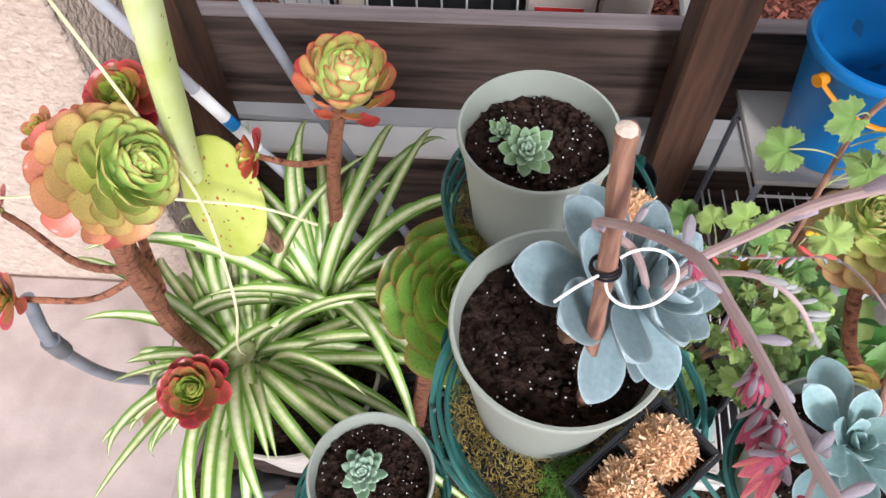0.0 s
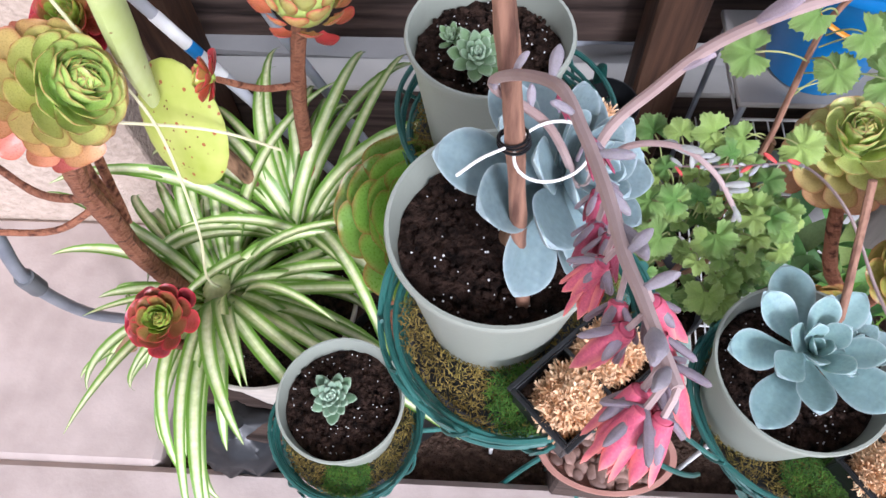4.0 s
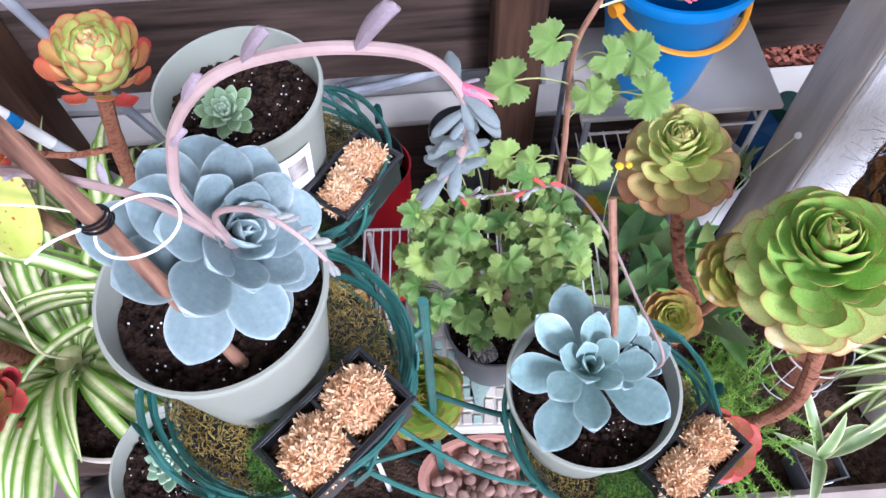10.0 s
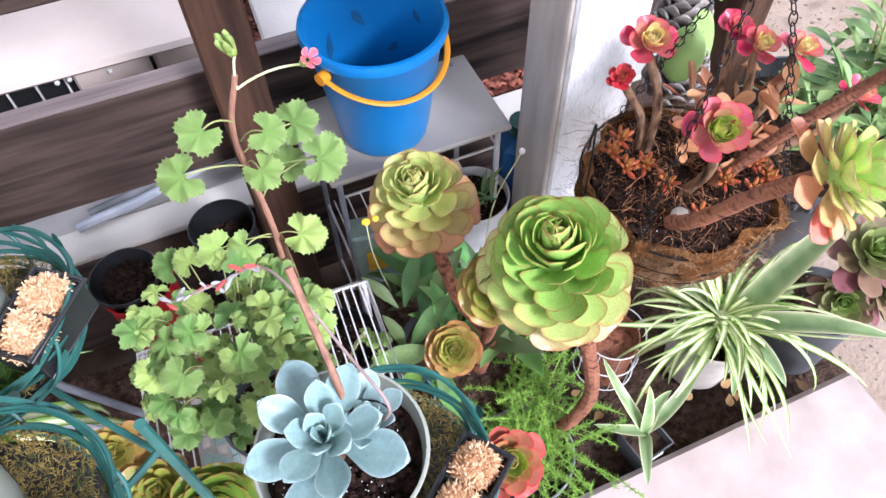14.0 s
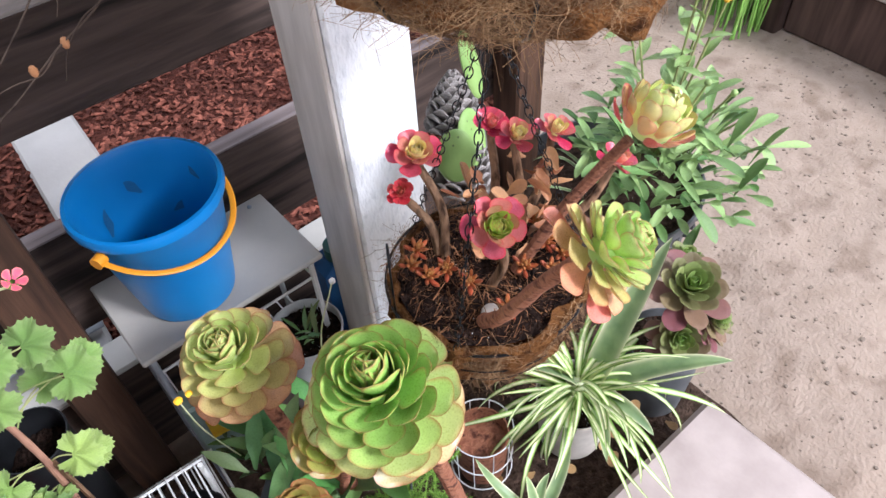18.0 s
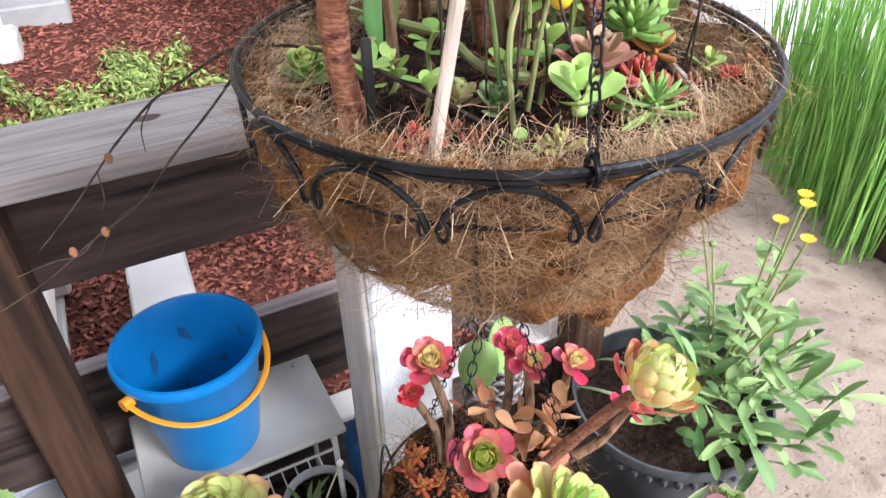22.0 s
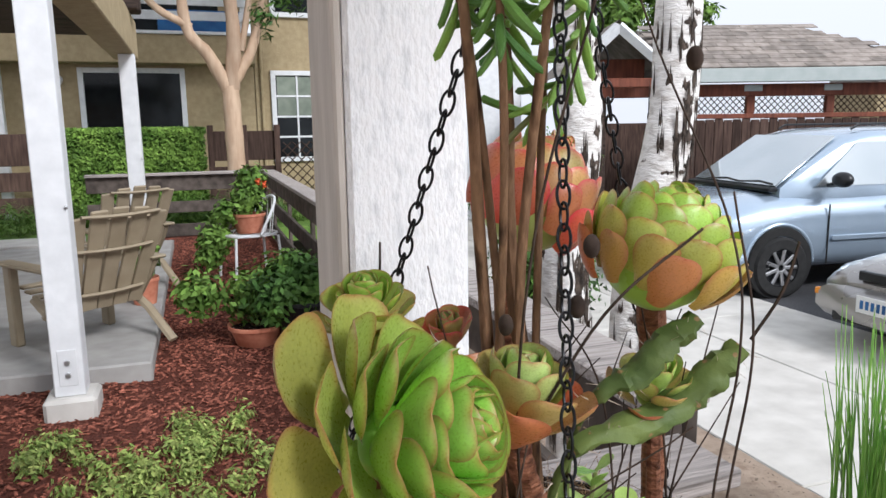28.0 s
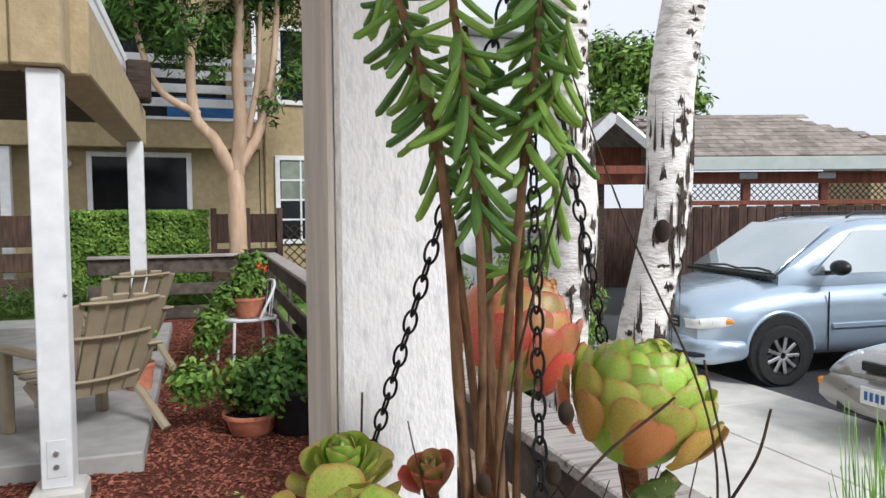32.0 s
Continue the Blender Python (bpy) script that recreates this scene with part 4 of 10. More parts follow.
def seed_tray(c, rz, cells=2, size=(0.088, 0.052), h=0.040, seed=3):
    """A black nursery tray with cells, heaped with pale shavings."""
    ob = thing("seed_tray", "black plastic nursery tray heaped with pale wood shavings", "tray", at(*c, rz), "nursery trays on the stand")
    lx, ly = size
    t = 0.0016
    for x0, x1, y0, y1 in ((-lx / 2, lx / 2, -ly / 2, -ly / 2 + t), (-lx / 2, lx / 2, ly / 2 - t, ly / 2), (-lx / 2, -lx / 2 + t, -ly / 2 + t, ly / 2 - t), (lx / 2 - t, lx / 2, -ly / 2 + t, ly / 2 - t), (-t, t, -ly / 2 + t, ly / 2 - t)):
        part("wall", Shape().box((x0, y0, 0.0), (x1, y1, h), 0.0006), M["black_plastic"], ob)
    part("base", Shape().box((-lx / 2, -ly / 2, -0.002), (lx / 2, ly / 2, -0.0003), 0.0006), M["black_plastic"], ob)
    for x0, x1, y0, y1 in ((-lx / 2 - 0.004, lx / 2 + 0.004, -ly / 2 - 0.004, -ly / 2 - 0.0002), (-lx / 2 - 0.004, lx / 2 + 0.004, ly / 2 + 0.0002, ly / 2 + 0.004), (-lx / 2 - 0.004, -lx / 2 - 0.0002, -ly / 2, ly / 2), (lx / 2 + 0.0002, lx / 2 + 0.004, -ly / 2, ly / 2)):
        part("rim", Shape().box((x0, y0, h - 0.003), (x1, y1, h + 0.0004), 0.0006), M["black_plastic"], ob)
    sh = Shape().sheet(lambda u, v: Vector(((u - 0.5) * (lx - 0.004), (v - 0.5) * (ly - 0.004), h - 0.012 + 0.004 * noise.noise(Vector((u * 9, v * 6, seed))))), 20, 12)
    part("soil", sh, M["bed_soil"], ob)
    for k in (-1, 1):
        shaving_heap(ob, (k * lx * 0.24, 0.004 * k, h - 0.010), min(0.027, lx * 0.27), 2300, seed + k)
        shaving_heap(ob, (k * lx * 0.24 + 0.008, -0.007 * k, h - 0.006), lx * 0.13, 500, seed + 9 + k)
    return ob


seed_tray((0.316, 0.280, 1.074), 46, (2), (0.098, 0.054), seed=31)
seed_tray((0.632, 0.298, 0.874), 40, (2), (0.092, 0.050), seed=41)
seed_tray((0.312, 0.530, 1.034), 55, (2), (0.080, 0.048), seed=51)

pot_1 = pot("sage green plastic pot holding a blue-grey echeveria", (0.243, 0.350, 1.055), 0.0775, 0.056, 0.145, group="sage green pots on the stand")
pot_2 = pot("sage green plastic pot with a spreading echeveria", (0.530, 0.352, 0.855), 0.0805, 0.060, 0.125, group="sage green pots on the stand")
pot_3 = pot("sage green plastic pot with a small hens-and-chicks rosette", (0.222, 0.562, 1.015), 0.0735, 0.056, 0.145, soil=0.026, group="sage green pots on the stand")
pot_4 = pot("small sage green pot with one tiny rosette", (0.066, 0.343, 0.635), 0.0785, 0.058, 0.125, group="sage green pots on the stand")
# the paper tag on the third pot
tag = Shape().sheet(lambda u, v: Vector((0.0732 * math.cos(radians(-60 + 27 * u)) * (0.89 + 0.085 * v), 0.0732 * math.sin(radians(-60 + 27 * u)) * (0.89 + 0.085 * v), 0.06 + 0.055 * v)), 6, 4)
tg = part("tag", tag, M["white_label"], pot_3, "white paper tag")
tag = Shape().sheet(lambda u, v: Vector((0.0736 * math.cos(radians(-55 + 16 * u)) * (0.93 + 0.025 * v), 0.0736 * math.sin(radians(-55 + 16 * u)) * (0.93 + 0.025 * v), 0.079 + 0.024 * v)), 6, 4)
part("print", tag, M["cone"], tg, "dark printed square")

BLUE_IN, BLUE_OUT = (0.245, 0.330, 0.345), (0.170, 0.238, 0.250)
ech = thing("echeveria", "large blue-grey echeveria rosette tied to a bare stick", "succulent", (0, 0, 0))
rosette(ech, (0.267, 0.341, 1.263), (0.60, -0.25, 0.75), 0.070, 32, "echeveria", BLUE_IN, BLUE_OUT, 82, -30, first=0.26, dome=0.45)
stem(ech, [(0.250, 0.352, 1.175), (0.256, 0.347, 1.21), (0.268, 0.340, 1.265)], 0.008, 0.007, "grey_bark")
# the bare support stick and its ties
support = thing("support_stick", "bare brown pruned stick pushed into the pot", "stick", (0, 0, 0))
part("shaft", Shape().tube(spline([(0.263, 0.304, 1.165), (0.255, 0.303, 1.25), (0.246, 0.301, 1.36), (0.236, 0.297, 1.455)], 8), [0.0046 + 0.0004 * math.sin(i * 1.3) for i in range(25)], 10, rough=0.05), M["stick"], support)
part("cut_end", Shape().lathe([(0, 0.0012), (0.003, 0.001), (0.0045, 0.0)], 10, Matrix.Translation((0.236, 0.297, 1.455))), M["pale_stick"], support, "pale cut end")
stick_tie(support, (0.246, 0.3015, 1.354), 0.0068, (-0.1, 0, 1), "black_iron", 0.0007, 4)
part("cord", Shape().ring(0.019, 0.0008, 30, 6, Matrix.Translation((0.264, 0.300, 1.350)) @ toward((0.2, -0.35, 1)) @ Matrix.Diagonal((1.0, 0.7, 1, 1))), M["cable"], support, "loop of white cable tie")
part("cord_end", Shape().tube(spline([(0.243, 0.296, 1.356), (0.232, 0.286, 1.36), (0.222, 0.279, 1.356)], 5), 0.0008, 6), M["cable"], support)


PETAL = {k: leaf_shape(0.36, 0.05, 0.10, 0.40, 0.40, 0.98, 0.62, 7, 4).mesh("petal_" + k, M[k]) for k in ("pink", "crimson")}


def bell_flower(parent, p, d, s, mat_="pink"):
    """A drooping bell of five pointed petals that part at the mouth, held in long grey sepals."""
    s = s * (0.84 if mat_ == "pink" else 0.80)
    m = Matrix.Translation(p) @ toward(d)
    fl = part("flower", Shape().lathe([(0, 0), (s * 0.14, s * 0.05), (s * 0.20, s * 0.22), (s * 0.21, s * 0.45), (s * 0.16, s * 0.62)], 10), M[mat_], parent, m=m)
    for k in range(5):
        part("petal", PETAL[mat_], None, fl, m=Matrix.Rotation(k * 1.2566 + R.uniform(-0.08, 0.08), 4, "Z") @ Matrix.Translation((0, s * 0.15, s * 0.06)) @ Matrix.Rotation(radians(R.uniform(76, 88)), 4, "X") @ Matrix.Diagonal((s * 1.05, s * R.uniform(1.1, 1.3), s, 1)))
    for k in range(5):
        part("sepal", LEAF["jelly"], None, fl, m=Matrix.Rotation(k * 1.2566 + 0.5, 4, "Z") @ Matrix.Rotation(radians(R.uniform(25, 62)), 4, "X") @ Matrix.Diagonal((s * 0.55, s * R.uniform(0.6, 0.85), s * 0.5, 1))).color = (0.24, 0.20, 0.235, 1)
    return fl


# first flower stalk: arches out towards the porch and hangs, heavy with coral bells
st = thing("flower_stalk", "arching mauve echeveria flower stalk hung with coral pink bells", "flower stalk", (0, 0, 0))
S1 = [(0.284, 0.33, 1.28), (0.262, 0.318, 1.345), (0.236, 0.302, 1.388), (0.243, 0.276, 1.425), (0.256, 0.246, 1.455), (0.262, 0.220, 1.467), (0.265, 0.203, 1.474), (0.267, 0.188, 1.480), (0.268, 0.175, 1.486), (0.270, 0.163, 1.492), (0.272, 0.152, 1.496), (0.274, 0.144, 1.498)]
line = spline(S1, 6)
part("stalk", Shape().tube(line, [0.0024 - 0.0012 * i / len(line) for i in range(len(line))], 8), M["stalk"], st)
for i, s_ in ((23, 0.0105), (27, 0.0115), (32, 0.012), (36, 0.0125), (39, 0.013), (41, 0.013), (44, 0.0135), (47, 0.0135), (49, 0.014), (52, 0.014), (54, 0.0145), (56, 0.0145), (58, 0.0145), (60, 0.0145), (62, 0.0145), (64, 0.0145), (66, 0.014)):
    p = line[min(i, len(line) - 1)]
    d = Vector((R.uniform(-0.45, 0.6), R.uniform(-0.9, -0.1), -0.75))
    e = p + Vector((d.x * 0.008, d.y * 0.008, -0.004))
    part("pedicel", Shape().tube([p, p.lerp(e, 0.5) + Vector((0, 0, 0.002)), e], 0.0007, 6), M["stalk"], st)
    bell_flower(st, e, d, s_, "crimson" if i < 42 else "pink")
for i in range(8, len(line), 5):
    part("bract", LEAF["jelly"], None, st, m=Matrix.Translation(line[i]) @ toward((R.uniform(-1, 1), R.uniform(-1, 1), R.uniform(-0.2, 0.6))) @ Matrix.Rotation(radians(60), 4, "X") @ Matrix.Scale(R.uniform(0.008, 0.013), 4)).color = (0.30, 0.27, 0.30, 1)
# second stalk: arches over to the right with grey buds
st = thing("flower_stalk", "long mauve echeveria flower stalk with grey-pink buds", "flower stalk", (0, 0, 0))
line = spline([(0.286, 0.328, 1.285), (0.287, 0.306, 1.36), (0.298, 0.296, 1.40), (0.312, 0.290, 1.432), (0.335, 0.280, 1.462), (0.36, 0.270, 1.480), (0.382, 0.264, 1.487), (0.400, 0.258, 1.488), (0.409, 0.253, 1.478), (0.408, 0.250, 1.462), (0.403, 0.253, 1.445)], 6)
part("stalk", Shape().tube(line, [0.0026 - 0.0013 * i / len(line) for i in range(len(line))], 8), M["stalk"], st)
for i, s_ in ((14, 0.018), (20, 0.020), (27, 0.018), (36, 0.02)):
    part("bract", LEAF["jelly"], None, st, m=Matrix.Translation(line[i]) @ toward((0.6, -0.2, 0.7)) @ Matrix.Rotation(radians(70), 4, "X") @ Matrix.Scale(s_, 4)).color = (0.33, 0.27, 0.31, 1)
bell_flower(st, line[46], (0.8, -0.1, -0.5), 0.010)
for i in range(46, len(line), 1):
    for k in range(2):
        part("bud", LEAF["jelly"], None, st, m=Matrix.Translation(line[i]) @ toward((R.uniform(-0.8, 0.9), R.uniform(-0.8, 0.8), R.uniform(-1, 0.1))) @ Matrix.Rotation(radians(75), 4, "X") @ Matrix.Scale(R.uniform(0.008, 0.013), 4)).color = (0.19, 0.235, 0.24, 1)
# third stalk: short, ends in pale buds
st = thing("flower_stalk", "short drooping pale echeveria flower stalk with closed buds", "flower stalk", (0, 0, 0))
line = spline([(0.287, 0.325, 1.29), (0.296, 0.308, 1.345), (0.317, 0.302, 1.357), (0.335, 0.294, 1.350), (0.349, 0.287, 1.332)], 6)
part("stalk", Shape().tube(line, [0.0018 - 0.0007 * i / len(line) for i in range(len(line))], 7), M["stalk"], st)
for i in range(10, len(line)):
    part("bud", LEAF["jelly"], None, st, m=Matrix.Translation(line[i]) @ toward((R.uniform(0.1, 0.9), R.uniform(-0.6, 0.6), R.uniform(-0.9, 0.2))) @ Matrix.Rotation(radians(75), 4, "X") @ Matrix.Scale(R.uniform(0.008, 0.013), 4)).color = (0.34, 0.35, 0.33, 1)

ech2 = thing("echeveria", "pale blue-grey echeveria with long spoon leaves", "succulent", (0, 0, 0))
rosette(ech2, (0.522, 0.356, 1.000), (-0.08, -0.14, 1), 0.080, 18, "paddle", (0.24, 0.37, 0.35), (0.175, 0.275, 0.275), 76, -6, first=0.28, dome=0.2)
rosette(ech2, (0.556, 0.362, 0.995), (0.25, -0.05, 1), 0.046, 16, "paddle", (0.25, 0.37, 0.36), (0.22, 0.32, 0.32), 74, 10, first=0.32, dome=0.2)
stem(ech2, [(0.526, 0.352, 0.972), (0.522, 0.352, 1.0)], 0.009, 0.008, "grey_bark")
support = thing("support_stick", "slim bare stick staking the second echeveria", "stick", (0, 0, 0))
part("shaft", Shape().tube(spline([(0.549, 0.350, 0.972), (0.545, 0.385, 1.03), (0.535, 0.455, 1.130)], 8), 0.0036, 9, rough=0.05), M["stick"], support)
part("wire", Shape().ring(0.020, 0.0010, 26, 5, Matrix.Translation((0.562, 0.352, 1.012)) @ toward((0.1, -0.3, 1))), M["black_iron"], support, "loop of black wire")
st = thing("flower_stalk", "thin pink flower stalk with small grey buds and red tips", "flower stalk", (0, 0, 0))
line = spline([(0.572, 0.352, 1.005), (0.580, 0.352, 1.04), (0.560, 0.400, 1.06), (0.535, 0.455, 1.085), (0.510, 0.505, 1.075), (0.475, 0.520, 1.05), (0.445, 0.52, 1.045), (0.412, 0.535, 1.02)], 6)
part("stalk", Shape().tube(line, [0.0017 - 0.0007 * i / len(line) for i in range(len(line))], 7), M["stalk"], st)
for i in range(24, len(line)):
    part("bud", LEAF["jelly"], None, st, m=Matrix.Translation(line[i]) @ toward((R.uniform(-0.9, 0.5), R.uniform(-0.6, 0.6), R.uniform(-0.7, 0.6))) @ Matrix.Rotation(radians(75), 4, "X") @ Matrix.Scale(R.uniform(0.009, 0.016), 4)).color = (0.36, 0.36, 0.36, 1) if i % 3 else (0.75, 0.10, 0.09, 1)

hen = thing("hens_and_chicks", "pale green hens-and-chicks rosettes in dark soil", "succulent", (0, 0, 0))
rosette(hen, (0.212, 0.548, 1.142), (0.1, -0.5, 1), 0.029, 34, "semp", (0.34, 0.47, 0.33), (0.17, 0.29, 0.12), 80, 8, dome=0.35)
rosette(hen, (0.190, 0.568, 1.140), (-0.2, -0.2, 1), 0.017, 20, "semp", (0.34, 0.47, 0.30), (0.17, 0.30, 0.12), 80, 10, dome=0.35)
hen = thing("hens_and_chicks", "single tiny blue-green rosette in dark soil", "succulent", (0, 0, 0))
rosette(hen, (0.056, 0.347, 0.745), (0, -0.2, 1), 0.033, 40, "semp", (0.36, 0.48, 0.38), (0.13, 0.24, 0.13), 80, 6, dome=0.3)

# ---- the corner by the house wall: spider plant, aeoniums, cactus, poles ----
spider_pot = pot("large cream plastic pot under the spider plant", (-0.135, 0.560, 0.30), 0.155, 0.115, 0.235, "mosaic_cream", name="planter", lip=0.018, wall=0.004)
crate = thing("crate", "dark low crate carrying the spider plant pot", "crate", (-0.14, 0.53, 0.12))
for k in range(5):
    part("slat", Shape().box((-0.16, -0.15 + 0.062 * k, 0.155), (0.16, -0.105 + 0.062 * k, 0.178), 0.003), M["dark_wood"], crate)
for x in (-0.15, 0.12):
    for y in (-0.14, 0.10):
        part("leg", Shape().box((x, y, 0.0), (x + 0.03, y + 0.03, 0.154), 0.003), M["dark_wood"], crate)

spider = thing("spider_plant", "lush spider plant with cream-striped arching leaves", "spider plant", (0, 0, 0))
for i in range(78):
    az = i * 2.39996 + R.uniform(-0.9, 0.9)
    f = R.random()
    toward_front = 0.5 - 0.5 * math.sin(az)
    ln = R.uniform(0.18, 0.41) + 0.05 * f + (0.05 if toward_front > 0.7 else 0)
    if math.cos(az) < -0.2:
        ln *= 0.60 if math.sin(az) < 0.2 else 0.80
    b = (-0.195 + 0.028 * math.cos(az) * (0.4 + f), 0.552 + 0.028 * math.sin(az) * (0.4 + f), 0.555 + 0.02 * (1 - f))
    strap(spider, b, az, ln, R.uniform(18, 80), R.uniform(70, 150), R.uniform(0.017, 0.026), "striped", R.uniform(-0.5, 0.5), 14, bend=0.6)
for i in range(50):
    az = R.uniform(-0.6, 3.4)
    strap(spider, (-0.07 + R.uniform(-0.03, 0.03), 0.645 + R.uniform(-0.02, 0.02), 0.58), az + R.uniform(-0.8, 0.8), R.uniform(0.26, 0.46), R.uniform(45, 80), R.uniform(90, 165), R.uniform(0.017, 0.025), "striped", R.uniform(-0.5, 0.5), 14, bend=0.6)
part("crown", Shape().ball((-0.195, 0.552, 0.556), 0.034, 14, 9, (1, 1, 1.2)), M["striped"], spider, "pale leaf bases of the crown")
for pts in ([(-0.185, 0.545, 0.60), (-0.150, 0.500, 0.74), (-0.125, 0.510, 0.86), (-0.153, 0.575, 0.969), (-0.172, 0.575, 1.10), (-0.200, 0.575, 1.27)], [(-0.42, 0.575, 0.944), (-0.29, 0.58, 0.962), (-0.153, 0.580, 0.969), (-0.09, 0.60, 0.935), (-0.04, 0.62, 0.88)]):
    part("runner", Shape().tube(spline(pts, 8), 0.0019, 6), M["runner"], spider, "thin pale runner")

tree = thing("aeonium", "tall branching aeonium with flushed red and green rosettes", "succulent", (0, 0, 0))
stem(tree, [(-0.235, 0.545, 0.52), (-0.262, 0.535, 0.70), (-0.246, 0.520, 0.85), (-0.225, 0.505, 0.97), (-0.185, 0.512, 1.07)], 0.015, 0.012)
cabbage(tree, (-0.186, 0.530, 1.088), (0.80, -0.12, 0.50), 0.078, 84, "cabbage", (0.44, 0.66, 0.16), (0.66, 0.15, 0.13), -42, label="big flushed rosette", turn=2.2)
stem(tree, [(-0.24, 0.515, 0.90), (-0.34, 0.54, 0.86), (-0.43, 0.585, 0.86), (-0.48, 0.61, 0.85)], 0.0055, 0.005)
rosette(tree, (-0.488, 0.615, 0.852), (-0.5, -0.1, 0.8), 0.036, 26, "red", (0.32, 0.30, 0.08), (0.45, 0.06, 0.06), 84, -5)
stem(tree, [(-0.245, 0.52, 0.88), (-0.33, 0.51, 0.82), (-0.42, 0.50, 0.82)], 0.005, 0.0045)
rosette(tree, (-0.432, 0.498, 0.822), (-0.3, -0.5, 0.8), 0.040, 26, "red", (0.28, 0.40, 0.06), (0.34, 0.05, 0.05), 84, -5)
stem(tree, [(-0.25, 0.54, 0.80), (-0.28, 0.62, 0.93), (-0.265, 0.680, 1.015)], 0.007, 0.006)
flushed(tree, (-0.264, 0.682, 1.025), (0.0, -0.4, 0.9), 0.046, (0.28, 0.48, 0.07), (0.26, 0.015, 0.025), 30, 18)
rosette(tree, (-0.335, 0.62, 1.02), (-0.3, -0.3, 0.9), 0.034, 22, "red", (0.30, 0.42, 0.06), (0.34, 0.02, 0.03), 84, -10)
stem(tree, [(-0.25, 0.54, 0.85), (-0.30, 0.60, 0.95), (-0.335, 0.62, 1.01)], 0.006, 0.005)
tree = thing("aeonium", "slim aeonium with a pink-red flushed rosette", "succulent", (0, 0, 0))
stem(tree, [(-0.07, 0.665, 0.53), (-0.060, 0.725, 0.70), (-0.050, 0.745, 0.84), (-0.022, 0.757, 0.985)], 0.012, 0.010)
artichoke(tree, (-0.012, 0.757, 1.008), (0.22, -0.12, 0.95), 0.060, 54, "wrap_red", (0.52, 0.68, 0.20), (0.64, 0.035, 0.07), 6, turn=2.0)
stem(tree, [(-0.050, 0.742, 0.86), (-0.080, 0.700, 0.90), (-0.108, 0.660, 0.96)], 0.005, 0.004)
flushed(tree, (-0.114, 0.655, 0.968), (-0.75, -0.35, 0.45), 0.030, (0.40, 0.54, 0.10), (0.34, 0.012, 0.02), 18, 12)
tree = thing("aeonium", "low dark red aeonium rosette with a green heart", "succulent", (0, 0, 0))
stem(tree, [(-0.20, 0.47, 0.53), (-0.215, 0.43, 0.66), (-0.178, 0.425, 0.765)], 0.008, 0.007)
flushed(tree, (-0.176, 0.420, 0.772), (0.02, -0.30, 0.95), 0.044, (0.28, 0.50, 0.08), (0.20, 0.014, 0.025), 34, 22)
part("dry_leaf", LEAF["round"], None, tree, m=Matrix.Translation((-0.235, 0.40, 0.70)) @ Matrix.Rotation(1.2, 4, "Z") @ Matrix.Rotation(-0.6, 4, "X") @ Matrix.Scale(0.05, 4)).color = (0.45, 0.28, 0.17, 1)
tree = thing("aeonium", "broad green aeonium rosette leaning out beside the pot", "succulent", (0, 0, 0))
rosette(tree, (0.158, 0.486, 0.965), (0.16, -0.34, 0.9), 0.084, 60, "cabbage", (0.30, 0.58, 0.07), (0.19, 0.36, 0.06), 86, -14, power=0.95, first=0.2, dome=0.32)
stem(tree, [(0.09, 0.50, 0.50), (0.122, 0.50, 0.80), (0.156, 0.488, 0.955)], 0.012, 0.010)
pot("black nursery pot carrying the green aeonium", (0.09, 0.50, 0.13), 0.085, 0.065, 0.38, "black_plastic")

cactus = thing("cactus", "prickly pear with a spotted pad and a tall pale pad", "cactus", (0, 0, 0))
pd = Shape().ball((0, 0, 0), 1.0, 20, 12, (0.066, 0.015, 0.086))
part("pad", pd, M["cactus"], cactus, "spotted olive pad", m=Matrix.Translation((-0.168, 0.640, 0.893)) @ Matrix.Rotation(radians(-18), 4, "Z") @ Matrix.Rotation(radians(-28), 4, "X") @ Matrix.Rotation(radians(-20), 4, "Y"))
tall = spline([(-0.180, 0.630, 0.955), (-0.172, 0.622, 1.02), (-0.152, 0.607, 1.12), (-0.118, 0.582, 1.258), (-0.092, 0.562, 1.37)], 6)
part("tall_pad", Shape().tube(tall, [0.015 + 0.014 * min(1, i / 9) * (1 if i < 21 else (24 - i) / 4 + 0.15) for i in range(25)], 14, flat=0.5), M["pale_cactus"], cactus, "long pale yellow-green pad")
part("stump", Shape().tube([(-0.13, 0.70, 0.52), (-0.14, 0.685, 0.70), (-0.160, 0.660, 0.835)], 0.012, 10), M["grey_bark"], cactus)
sp = Shape()
for i in range(60):
    u, w = R.uniform(-1, 1), R.uniform(-1, 1)
    if u * u + w * w < 0.9:
        p = Matrix.Translation((-0.168, 0.640, 0.893)) @ Matrix.Rotation(radians(-18), 4, "Z") @ Matrix.Rotation(radians(-28), 4, "X") @ Matrix.Rotation(radians(-20), 4, "Y") @ Vector((u * 0.06, -0.0145 * math.sqrt(1 - u * u - w * w), w * 0.078))
        sp.ball(p, 0.0017, 5, 3)
tagged(part("areole", sp, M["dry_leaf"], cactus, "brown prickle spots"), kind="stuff")

